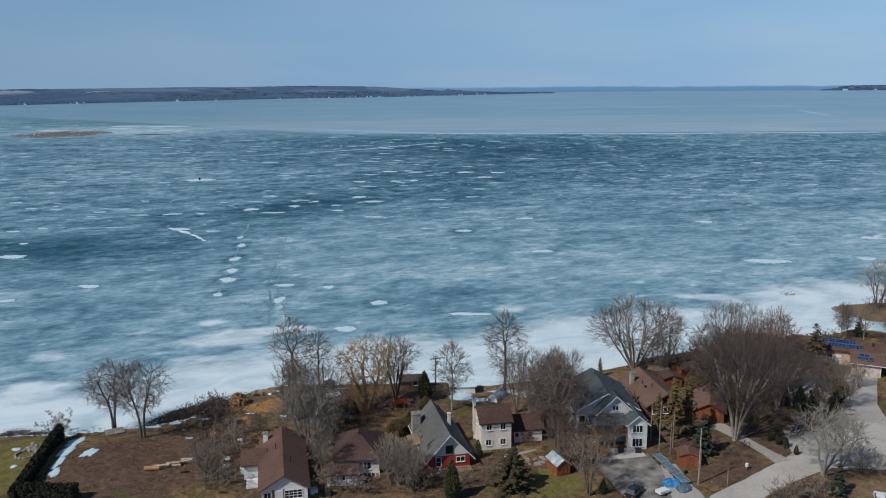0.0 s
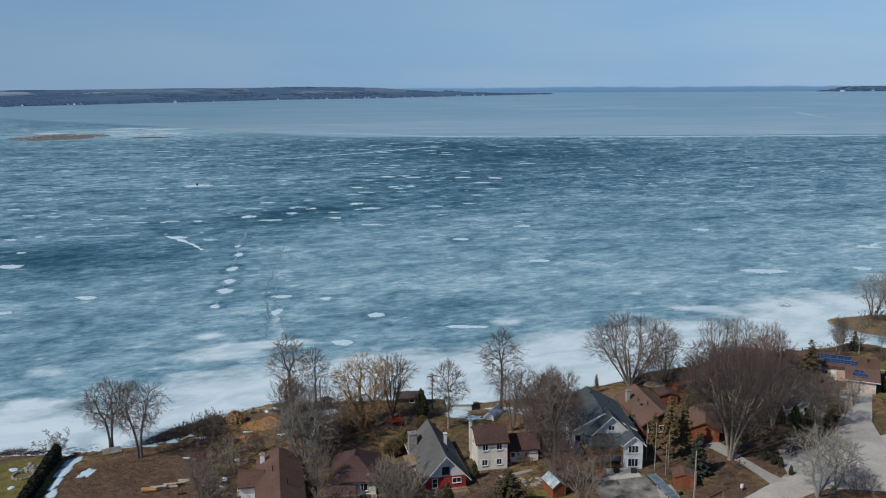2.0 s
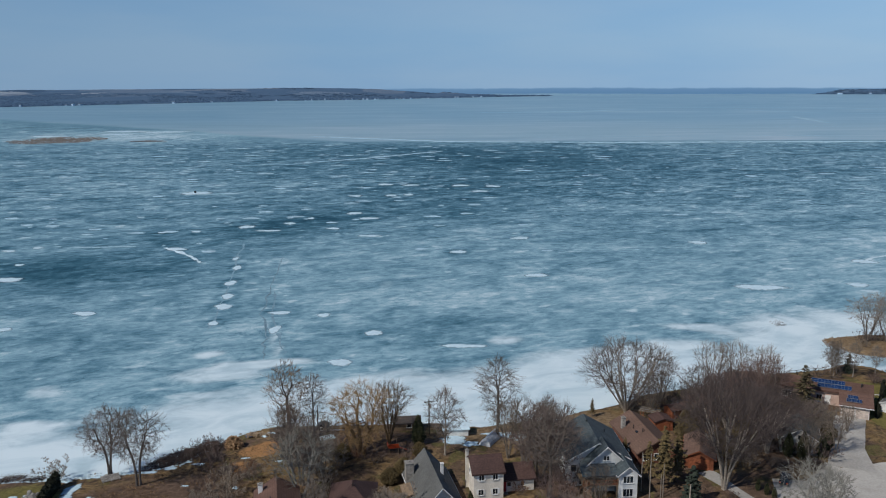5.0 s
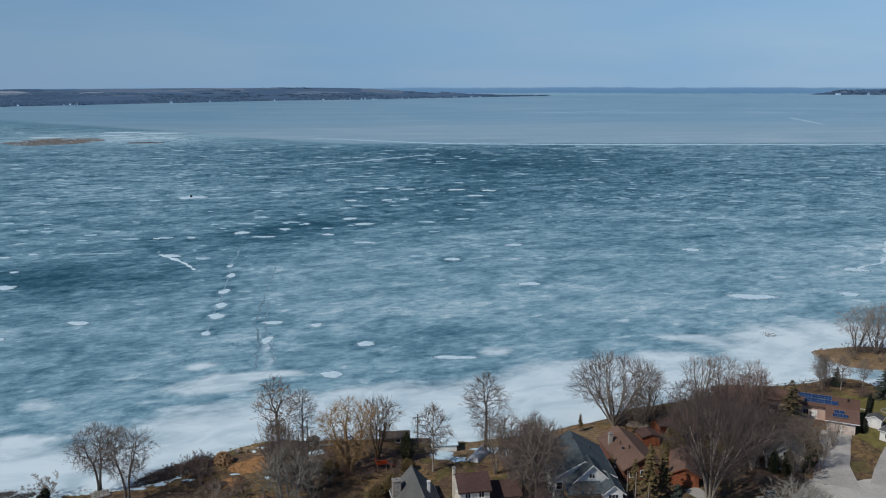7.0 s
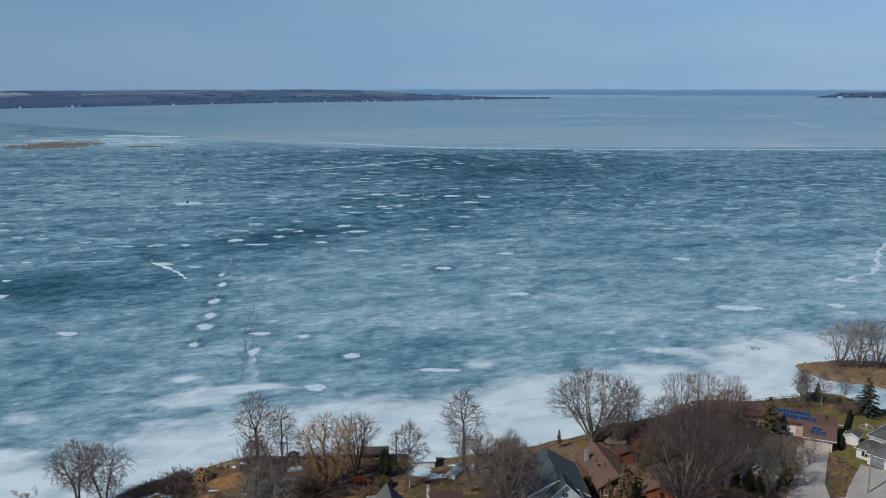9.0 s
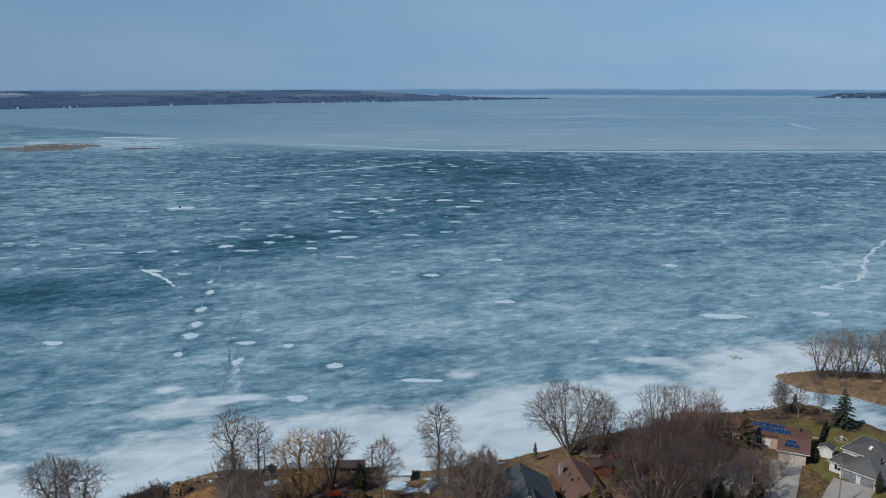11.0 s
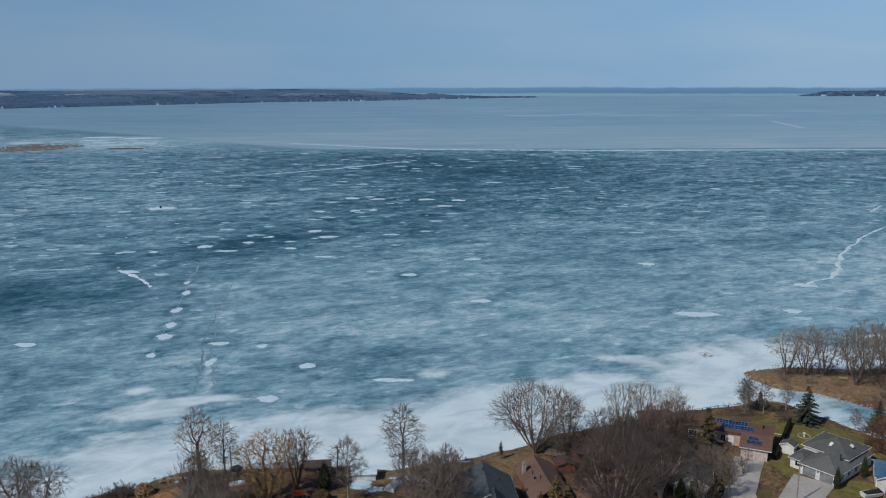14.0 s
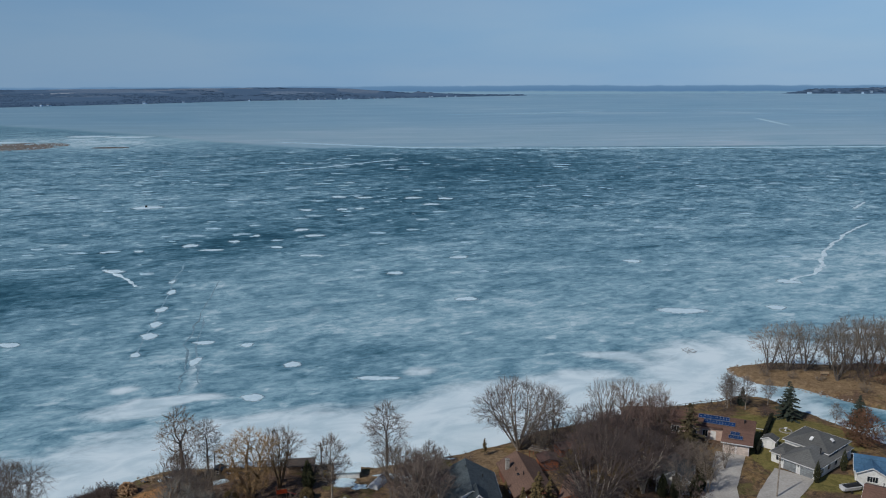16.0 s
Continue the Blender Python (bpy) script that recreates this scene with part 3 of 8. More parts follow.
def inland(x, y, poly):
    """Signed distance to a polygon's edge, positive inside."""
    x, y = np.asarray(x, float), np.asarray(y, float)
    best, inside = np.full(np.broadcast(x, y).shape, 1e9), np.zeros(np.broadcast(x, y).shape, bool)
    for (ax, ay), (bx, by) in zip(poly, poly[1:] + poly[:1]):
        ex, ey = bx - ax, by - ay
        k = np.clip(((x - ax) * ex + (y - ay) * ey) / (ex * ex + ey * ey), 0, 1)
        best = np.minimum(best, np.hypot(x - ax - k * ex, y - ay - k * ey))
        cross = (ay > y) != (by > y)
        inside ^= cross & (x < (bx - ax) * (y - ay) / (by - ay + 1e-12) + ax)
    return np.where(inside, best, -best)


def land_depth(x, y):
    d = np.maximum(inland(x, y, SHORE), inland(x, y, SPIT))
    return d + 2.2 * fbm(np.asarray(x) / 7, np.asarray(y) / 7, 3)


def ground(x, y):
    d = land_depth(x, y)
    z = -0.6 + 1.5 * step(d, -1.2, 2.2) + 0.9 * step(d, 2.2, 14)
    return z + fbm(np.asarray(x) / 16, np.asarray(y) / 16, 3) * 0.5 * step(d, 1, 10)


def gz(x, y):
    return float(ground(np.array([x]), np.array([y]))[0])


def spaced(lo, hi, fine, end_lo, end_hi, grow=1.12):
    mid = list(np.arange(lo, hi + fine / 2, fine))
    a, s = [], fine
    while (a[-1] if a else lo) > end_lo:
        s *= grow
        a.append(max((a[-1] if a else lo) - s, end_lo))
    b, s = [], fine
    while (b[-1] if b else hi) < end_hi:
        s *= grow
        b.append(min((b[-1] if b else hi) + s, end_hi))
    return np.array(a[::-1] + mid + b)


def sheet(name, xs, ys, height, material, keep=None, attrs=()):
    gx, gy = np.meshgrid(xs, ys)
    z = height(gx, gy)
    nx, ny = len(xs), len(ys)
    idx = np.arange(nx * ny).reshape(ny, nx)
    quads = np.stack([idx[:-1, :-1], idx[:-1, 1:], idx[1:, 1:], idx[1:, :-1]], -1).reshape(-1, 4)
    if keep is not None:
        ok = keep(gx, gy).ravel()
        quads = quads[ok[quads].any(1)]
    me = mesh_of(name, np.stack([gx.ravel(), gy.ravel(), z.ravel()], 1), quads.tolist(), (material,))
    for key, fn in attrs:
        me.attributes.new(key, "FLOAT", "POINT").data.foreach_set("value", fn(gx, gy).ravel().astype(np.float32))
    me.polygons.foreach_set("use_smooth", np.ones(len(me.polygons), bool))
    return new(name, me)


# ---- frozen lake ----
SOFT_DRIFTS = [(-20, 299, 4.2, 6.5, 0.5), (18, 233, 6.4, 6.2, 0.8), (83, 244, 13, 6.0, 0.85), (-98, 193, 6, 6, 0.55), (-58, 206, 13, 7.5, 0.85), (49, 278, 2, 5.3, 0.4),
               (-90, 169, 11, 4, 0.8), (-58, 189, 11, 5, 0.8), (125, 250, 14, 7, 0.85), (190, 268, 26, 6, 0.85), (150, 242, 22, 7, 0.85),
               (-89, 351, 1.8, 5, 0.45), (-68, 343, 1.6, 6, 0.45), (-64, 314, 1.8, 4, 0.45), (-64, 299, 2.2, 5, 0.4), (-54, 249, 1.8, 8, 0.45), (-50, 236, 2.4, 9, 0.55),
               (-47, 225, 2.0, 6, 0.6), (-13, 237, 3.4, 3.0, 0.4), (-30, 275, 3.6, 3, 0.35), (-23, 324, 3, 4, 0.3), (-66, 222, 5, 4, 0.7)]


def snow_cover(x, y):
    wx, wy = x + 14 * fbm(x / 30, y / 30, 3), y + 9 * fbm(x / 34 + 9, y / 20, 3) + 8 * fbm(x / 13 + 3, y / 16, 2)
    off = -np.maximum(inland(wx, wy, SHORE), inland(wx, wy, SPIT))
    wide = 20 + 12 * step(x, -70, 10) - 2 * step(x, 30, 110) + 9 * step(-x, 30, 70)
    solid = 0.35 + 0.45 * step(x, -50, -20) - 0.55 * step(x, 50, 85)
    s = 1.0 - 0.98 * step(off, wide * solid, wide * 1.4)
    s = s - 0.9 * np.exp(-((x + 89) / 8) ** 2 - ((y - 171.4) / 2.4) ** 2) - 0.7 * np.exp(-((x + 99) / 7) ** 2 - ((y - 174.5) / 2.0) ** 2)
    # snow thins along the channel; its right end also paints in spruce shade
    near_both = step(inland(x, y, SHORE), -24, -13) * step(inland(x, y, SPIT), -24, -13) * step(x, 112, 122)
    s = s - (0.46 + 0.42 * step(x, 122, 142)) * near_both
    s = np.maximum(s, 0.95 * np.exp(-(((wx + 50) / 15) ** 2 + ((wy - 212 - 0.14 * (wx + 50)) / 5.5) ** 2) ** 2))
    for cx, cy, rx, ry, k in SOFT_DRIFTS:
        s = np.maximum(s, k * np.exp(-(((wx - cx) / rx) ** 2 + ((wy - cy) / ry) ** 2) ** 1.5))
    return s


def ridge_line(x):
    """How far out the grey wet sheet begins."""
    return 1085 + 0.0 * x + np.where(x < -190, (-190 - x) * 0.86, 0) + 60 * fbm(x / 260, 0 * x, 3) * (x < -100)


# thick snow patches on the near ice, each with a wet dark rim
ICE_PATCHES_A = [(-169, 312, 5.3, 4.9), (-136, 245, 2.8, 2.3), (-118, 263, 4.1, 3.0), (-84, 332, 1.9, 5.0), (-89, 350, 1.2, 4), (-80, 305, 2.2, 5),
                 (-76, 285, 2.2, 4.7), (-74, 271, 2.9, 4.6), (-72, 251, 1.8, 2.7), (-51, 244, 1.7, 5.0), (-53, 263, 3.4, 2.6), (-38, 260, 2.4, 2.4),
                 (-20, 240, 2.6, 3.4), (9, 363, 3.6, 4.0), (39, 316, 4.5, 3.7), (40, 396, 4.7, 3.5), (124, 383, 4.8, 4.0), (120, 295, 10, 4.4)]


# broad darker (-) and paler (+) stretches of the ice: middle, half lengths, turn in degrees, strength
ICE_TONES = [(-165, 326, 76, 34, 14, -0.46), (-107, 303, 17, 6, 22, -0.22), (-86, 428, 74, 30, 40, -0.26), (-12, 560, 110, 62, 52, -0.11),
             (75, 790, 165, 150, 0, -0.22), (-90, 960, 210, 120, 0, -0.13), (140, 900, 170, 120, 0, -0.07), (420, 900, 260, 130, 0, 0.02),
             (-235, 560, 110, 120, 0, 0.08), (-330, 760, 150, 190, 0, 0.06), (150, 330, 70, 50, 0, 0.09), (262, 400, 90, 75, 10, 0.18),
             (215, 440, 34, 13, 12, -0.15), (300, 560, 150, 90, 0, 0.10), (60, 430, 110, 60, 0, 0.04), (-20, 320, 110, 70, 0, 0.045), (60, 290, 60, 40, 0, 0.03), (-115, 255, 50, 26, 15, -0.04)]


def frost(x, y):
    f = 0.57 - 0.14 * step(y, 300, 560) + 0.06 * step(y, 960, 1090)
    for cx, cy, rx, ry, turn, k in ICE_TONES:
        c, s = math.cos(radians(turn)), math.sin(radians(turn))
        u, v = (x - cx) * c + (y - cy) * s, (y - cy) * c - (x - cx) * s
        f = f + k * np.exp(-(u / rx) ** 2 - (v / ry) ** 2)
    f = f + 0.16 * fbm(x / 120, y / 70, 3)
    # darker channel ice, with the spruce shade at its right end painted in
    f = f - (0.04 + 0.06 * step(x, 122, 142)) * step(inland(x, y, SHORE), -14, -5) * step(inland(x, y, SPIT), -14, -5) * step(x, 108, 118)
    for cx, cy, rx, ry in ICE_PATCHES_A:
        if cx > 10 or cx < -100:
            continue
        near = np.hypot((x - cx) / (rx + 0.6), (y - cy) / (ry + 0.6))
        f = f - 0.22 * np.exp(-((near - 1.25) / 0.35) ** 2)
    return f + 0.34 * np.exp(-((x + 470) / 170) ** 2 - ((y - 1230) / 130) ** 2)


def ripple(x, y):
    """Strength of the frost pattern: full near the shore, faint on the grey sheet."""
    return (0.80 + 0.35 * step(y, 260, 620)) * (1.0 - 0.94 * step(y - ridge_line(x), -8 - 50 * step(-x, 60, 260), 14 + 130 * step(-x, 60, 260)))


def ice_level(x, y):
    return 13.0 * step(np.hypot(x * 0.6, y), 4150, 5000)


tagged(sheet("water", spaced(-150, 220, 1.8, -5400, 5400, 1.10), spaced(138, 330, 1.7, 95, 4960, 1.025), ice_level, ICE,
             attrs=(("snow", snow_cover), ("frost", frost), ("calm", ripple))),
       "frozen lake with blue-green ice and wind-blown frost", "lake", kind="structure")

LAWNS = [(104, 168, 4, 7), (97.5, 168, 2.5, 8), (98, 176, 5, 4), (112, 182, 10, 9), (120, 178, 6, 8), (114, 154, 8, 4), (97, 153, 2, 6), (-76, 130, 9, 12), (22, 168, 5, 4), (104, 186, 8, 6), (112, 178, 8, 8), (108, 155, 8, 4), (118, 182, 5, 6),
         (45, 132, 3, 2), (16.5, 122, 6, 5), (103, 182, 4, 6), (112, 172, 9, 4)]


def spots(rows):
    def fn(x, y):
        s = np.zeros(x.shape)
        for cx, cy, rx, ry in rows:
            s = np.maximum(s, 1.1 * np.exp(-(((x - cx) / rx) ** 2 + ((y - cy) / ry) ** 2) ** 2))
        return s
    return fn


tagged(sheet("ground", spaced(-115, 175, 1.1, -4600, 4600, 1.2), spaced(112, 242, 1.0, -4000, 330, 1.2), ground, LAND,
             keep=lambda x, y: land_depth(x, y) > -4,
             attrs=(("lawn", spots(LAWNS)), ("dry", spots([(150, 222, 50, 16), (126, 226, 16, 10), (160, 200, 16, 12), (190, 180, 30, 26), (70, 117, 8, 5), (33, 170, 9, 6), (46, 167, 4, 5), (45, 181, 6, 5), (-54, 139, 9, 5), (-33, 163, 6, 3), (20, 168, 9, 4), (13, 162, 7, 6)])),
                    ("chips", spots([(-36.6, 154.8, 4.4, 3.6), (-39.2, 147.4, 2.2, 2.6), (-34.5, 158.0, 3.0, 2.0)])),
                    ("bare", spots([(-50, 132, 17, 13), (-15, 158, 14, 8), (48, 124, 8, 4), (56, 136, 5, 5)])))),
       "dormant brown grass and bare soil along the shore", "ground", kind="structure")


LANES = []


def ribbon(name, points, widths, material, lift, label, category, across=4, kind="structure", level=ground, thick=0.0, rough=0.06):
    """A strip laid along a line of the plan, draped over the ground."""
    pts = [Vector(p) for p in points]
    fine = []
    for i in range(len(pts) - 1):
        n = max(2, int((pts[i + 1] - pts[i]).length / 1.5))
        n = min(n, 60)
        for k in range(n):
            s = k / n
            fine.append((pts[i].lerp(pts[i + 1], s), widths[i] * (1 - s) + widths[i + 1] * s))
    fine.append((pts[-1], widths[-1]))
    if level is ground:
        LANES.extend((p.x, p.y, w * 0.5) for p, w in fine)
    rows, faces = [], []
    for i, (p, w) in enumerate(fine):
        d = (fine[min(i + 1, len(fine) - 1)][0] - fine[max(i - 1, 0)][0]).normalized()
        side = Vector((-d.y, d.x))
        wob = max(0.12, 1 + rough * float(fbm(p.x / 3.1, p.y / 3.1 + 40, 3)))
        for k in range(across + 1):
            u = k / across * 2 - 1
            q = p + side * (u * w * 0.5 * wob)
            rows.append((q.x, q.y, lift + thick * (1 - u * u)))
        if i:
            a, b = (i - 1) * (across + 1), i * (across + 1)
            faces += [(a + k, b + k, b + k + 1, a + k + 1) for k in range(across)]
    arr = np.array(rows)
    arr[:, 2] += level(arr[:, 0], arr[:, 1])
    ob = new(name, mesh_of(name, arr, faces, (material,)))
    return tagged(ob, label, category, kind=kind)


def flat_ice(x, y):
    return ice_level(np.asarray(x), np.asarray(y))


ribbon("road", [(34, 108), (45, 116.5), (55, 124), (64, 130), (73, 137), (80, 142)], [5.2, 5.2, 5.6, 7.0, 11, 15], GRAVEL, 0.06,
       "pale gravel lane that ends in a turning circle", "road", rough=0.22)
ribbon("road", [(64, 128), (72, 131), (82, 137), (92, 141), (110, 144), (150, 140)], [4, 12, 19, 15, 8, 6], GRAVEL, 0.07,
       "pale gravel turning circle", "road", rough=0.15)
ribbon("pavement", [(79.4, 145), (83.6, 155), (87.7, 163), (91.1, 169.6)], [8.6, 6.2, 6.2, 6.4], DRIVE, 0.09, "pale concrete driveway to the garage", "driveway", rough=0.06)
ribbon("pavement", [(89.5, 144), (93.6, 150), (98.2, 155.5), (101.4, 159.4)], [7, 7.5, 8.2, 8.6], DRIVE, 0.10, "wide concrete driveway to two garage doors", "driveway", rough=0.06)
ribbon("pavement", [(64, 131), (64.6, 135), (65.6, 141)], [7.5, 7.0, 6], DRIVE, 0.09, "gravel parking bay beside the lane", "driveway", rough=0.3)
ribbon("pavement", [(57.3, 128.6), (56.2, 131.5), (54.2, 137), (51.0, 144.5)], [3.4, 2.5, 2.3, 3.4], DRIVE, 0.08, "narrow pale driveway to the cedar garage", "driveway", rough=0.3)
ribbon("pavement", [(36, 114), (33, 120), (31, 126), (30.5, 131.5)], [12, 11, 10, 9], PATCHED, 0.08, "patched gravel yard with tree shade painted in", "yard", rough=0.3)
ribbon("pavement", [(38, 112), (37.5, 120), (37.6, 128)], [6, 4, 2.5], DRIVE, 0.11, "pale wet gravel strip beside the yard", "yard", rough=0.3)
ribbon("pavement", [(24.5, 131.6), (29, 132.0), (34.5, 132.4)], [3.4, 4.2, 3.0], GRAVEL, 0.13, "pale concrete patio before the balcony", "patio", rough=0.3)
ribbon("pavement", [(10, 131.5), (13, 132.5), (16, 134)], [0.8, 1.1, 0.8], DRIVE, 0.08, "pale garden path", "path", rough=0.3)

# ---- ridges, cracks and tracks on the ice ----
for pts, w in (([(-187, 1215), (11, 1095), (232, 1070), (574, 1067), (900, 1075), (1600, 1100)], 17),
               ([(-140, 793), (-78, 843), (-34, 894), (3, 935)], 6),
               ([(99, 2224), (335, 2274), (578, 2453)], 34), ([(820, 1920), (780, 1740), (751, 1590)], 13), ([(700, 2700), (1150, 2560), (1500, 2350)], 30), ([(850, 2500), (960, 2150), (1200, 1990)], 18),
               ([(1112, 2938), (1277, 2390)], 10), ([(-171, 376), (-143, 379)], 2.0),
               ([(140, 1180), (600, 1200)], 5), ([(350, 1420), (1200, 1500)], 5)):
    ribbon("pressure_ridge", pts, [w * 0.7] + [w] * (len(pts) - 2) + [w * 0.7], RIDGE_SNOW, 0.03,
           "low white pressure ridge across the ice", "ice ridge", level=flat_ice, thick=0.12, rough=1.3)
for pts, w in (([(179, 337), (188, 346), (199, 352), (206, 362), (212, 370), (216, 381), (223, 391), (228, 402), (237, 413), (244, 424), (253, 433), (261, 446), (271, 457), (283, 470), (295, 482)], 1.7), ([(317, 540), (342, 571)], 1.6),
               ([(-128, 375), (-119, 366), (-110, 355), (-102, 342)], 1.8)):
    ribbon("snow_trail", pts, [w] * len(pts), SNOW, 0.03, "winding band of snow in a healed crack", "snow", level=flat_ice, thick=0.1, rough=2.6)
TRACK = surface("refrozen_crack", (0.085, 0.185, 0.25), (0.28, 0.41, 0.48), 0.5, 0.15, 0.5, 0.3)
for pts in ([(-69, 353), (-66, 325), (-63, 294), (-59, 267), (-53, 238), (-50, 224), (-48, 214)], [(-60, 293), (-55, 259), (-47, 232), (-42, 216)],
            [(-94, 388), (-89, 351), (-80, 304), (-75, 268), (-70, 233)]):
    rc = random.Random(len(pts) + int(pts[0][1]))
    pts = [(a[0] + (b[0] - a[0]) * k / 5 + rc.gauss(0, 0.55), a[1] + (b[1] - a[1]) * k / 5) for a, b in zip(pts, pts[1:]) for k in range(5)]
    ribbon("ice_crack", pts, [0.2] + [rc.uniform(0.25, 0.95) for _ in pts[2:]] + [0.2], TRACK, 0.02, "dark refrozen track across the ice", "ice crack", level=flat_ice, rough=2.0)

# ---- snow patches on the ice ----
def snow_patch(cx, cy, rx, ry, tall=0.08, base=None, label="white snow patch on the ice", seed=0):
    r = random.Random(seed * 131 + int(cx * 7 + cy))
    ph = [r.uniform(0, 6.3) for _ in range(4)]
    rings = []
    for s, h in ((1.15, 0.02), (0.92, 0.3), (0.66, 0.8), (0.3, 1.0)):
        ring = []
        for k in range(40):
            a = 2 * math.pi * k / 40
            w = 1 + 0.12 * math.sin(2 * a + ph[0]) + 0.08 * math.sin(3 * a + ph[1]) + 0.06 * math.sin(5 * a + ph[2]) + 0.03 * math.sin(9 * a + ph[3])
            if base is not None:
                w += 0.9 * float(fbm(cx + 1.6 * math.cos(a), cy + 1.6 * math.sin(a), 4))
            x, y = rx * s * w * math.cos(a), ry * s * w * math.sin(a) * 0.9
            z = h * tall if h > 0 else h
            if base is not None:
                z += base(cx + x, cy + y) - base(cx, cy)
            ring.append((x, y, z))
        rings.append(ring)
    sh = Shape().loft(rings)
    z0 = 0.0 if base is None else base(cx, cy)
    ob = part("snow_patch", sh, CRUST if base else FILM, m=pose(cx, cy, z0 + 0.02))
    ob.data.attributes.new("rim", "FLOAT", "POINT").data.foreach_set("value", [q for q in (0.0, 0.45, 1.0, 1.2) for _ in range(40)])
    for p in ob.data.polygons:
        p.use_smooth = True
    return tagged(ob, label, "snow patch", "snow patches")


ICE_PATCHES_B = [(181, 339, 5.2, 4.5), (158, 298, 4.2, 3.6), (-27, 213, 3.6, 3.0), (7, 227, 6.5, 2.1), (-171, 572, 11, 8.5),
                 (-103, 432, 4.8, 4.8), (-89, 420, 6.5, 2.7), (-126, 418, 2.3, 3.6), (-122, 372, 4.7, 4.2), (-56, 426, 3.6, 3.3), (-50, 478, 4.7, 5)]
ICE_PATCHES_C = [(-40, 459, 6.4, 3.7), (-35, 404, 5.7, 2.8), (-82, 443, 3.1, 4), (-73, 460, 1.9, 4.2), (-41, 620, 6.4, 6), (-21, 615, 6.4, 5),
                 (-33, 557, 3.9, 5), (-57, 555, 4.6, 5), (-21, 560, 3.9, 4), (16, 612, 7.6, 5.5), (29, 578, 6, 5.3), (40, 607, 5.9, 5.8),
                 (-520, 1362, 34, 24), (-448, 1346, 40, 22), (-505, 1285, 30, 14), (-590, 1240, 26, 20), (-470, 1240, 26, 12), (-400, 1215, 24, 10), (-188, 376, 2.4, 2.6), (-178, 339, 2.4, 2), (-198, 369, 3.6, 2.4), (-143, 416, 2.3, 2.8)]
for row in ICE_PATCHES_A + ICE_PATCHES_B + ICE_PATCHES_C:
    snow_patch(*row)
flecks = Shape()
rs = random.Random(5)
for _ in range(580):
    y = 360 + 690 * rs.random() ** 0.8
    x = rs.uniform(-0.62, 0.66) * y
    big = rs.random() ** 2.5
    rx, ry = (0.9 + 4.4 * big) * (0.4 + y / 800), (0.7 + 2.2 * big) * (0.3 + y / 650)
    ph = rs.uniform(0, 6)
    ring = [(x + rx * (1 + 0.3 * math.sin(2 * a + ph)) * math.cos(a), y + ry * (1 + 0.3 * math.cos(3 * a + ph)) * math.sin(a)) for a in (0.628 * k for k in range(10))]
    flecks.loft([[(p, q, 0.0) for p, q in ring], [(x + (p - x) * 0.7, y + (q - y) * 0.7, 0.08) for p, q in ring]])
tagged(part("snow_flecks", flecks, RIDGE_SNOW), "small scattered flecks of snow on dark ice", "snow", kind="stuff")

# ---- reed islet far out ----
REED_BEDS = ((-532, 1150, 62, 78), (-397, 1122, 24, 9))
for cx, cy, rx, ry in REED_BEDS:
    reeds = Shape()
    r = random.Random(int(-cx))
    for _ in range(1500):
        a, d = r.uniform(0, 6.283), math.sqrt(r.random())
        x, y, h, w = rx * d * math.cos(a), ry * d * math.sin(a), r.uniform(0.3, 1.1) * (1.1 - 0.7 * d), r.uniform(0.7, 2.6)
        if float(fbm(np.array([x / 26 + cx]), np.array([y / 9]), 3)[0]) < -0.02 - 0.30 * (1 - d):
            continue
        reeds.loft([[(x - w * 1.6, y, -0.05), (x, y - w * 0.6, -0.05), (x + w * 1.6, y, -0.05), (x, y + w * 0.6, -0.05)],
                    [(x - w * 0.4, y, h), (x, y - w * 0.3, h), (x + w * 0.4, y, h), (x, y + w * 0.3, h)]])
    tagged(part("reed_bed", reeds, REED, m=pose(cx, cy, 0)), "low islet of dry tan reeds in the ice", "reeds", kind="stuff")

# ---- far shore ----
FAR_SHORE = [(-4200, 1500), (-2600, 2250), (-1588, 2966), (-1152, 3490), (-777, 4009), (-247, 4294), (250, 4560), (620, 4690), (660, 4760), (300, 4800), (-300, 4990), (-4200, 4990)]
HEADLAND = [(2160, 4790), (2500, 4700), (3400, 4500), (3600, 4990), (2300, 4960)]


def far_height(x, y):
    d = np.maximum(inland(x, y, FAR_SHORE), inland(x, y, HEADLAND))
    h = 3 * step(d, 0, 25) + 68 * step(y + 0.12 * x + 30 * fbm(x / 300, y / 300, 2), 2900, 4950) * step(d, 20, 500)
    h = h + 16 * step(x, 1800, 2100) * step(d, 0, 120) + 6 * fbm(x / 500, y / 260, 3) * step(d, 60, 600)
    return np.where(d > -20, ice_level(x, y) * (x > 0) + h, -3)


tagged(sheet("hills", np.linspace(-4200, 3600, 260), np.linspace(1500, 4960, 150), far_height, HAZED_LAND,
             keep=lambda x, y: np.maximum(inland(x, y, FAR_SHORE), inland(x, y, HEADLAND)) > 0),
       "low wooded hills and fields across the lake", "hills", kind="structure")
woods = Shape()
r = random.Random(11)
spotsx = [(r.uniform(-3300, 3400), r.uniform(2300, 4930)) for _ in range(34000)]
spotsx = [(x, y) for x, y in spotsx if not 720 < x < 2100 and y > 2050 - 0.35 * x]
arr = np.array(spotsx)
dd = np.maximum(inland(arr[:, 0], arr[:, 1], FAR_SHORE), inland(arr[:, 0], arr[:, 1], HEADLAND))
zz = far_height(arr[:, 0], arr[:, 1])
patchy = fbm(arr[:, 0] / 380, arr[:, 1] / 240, 3)
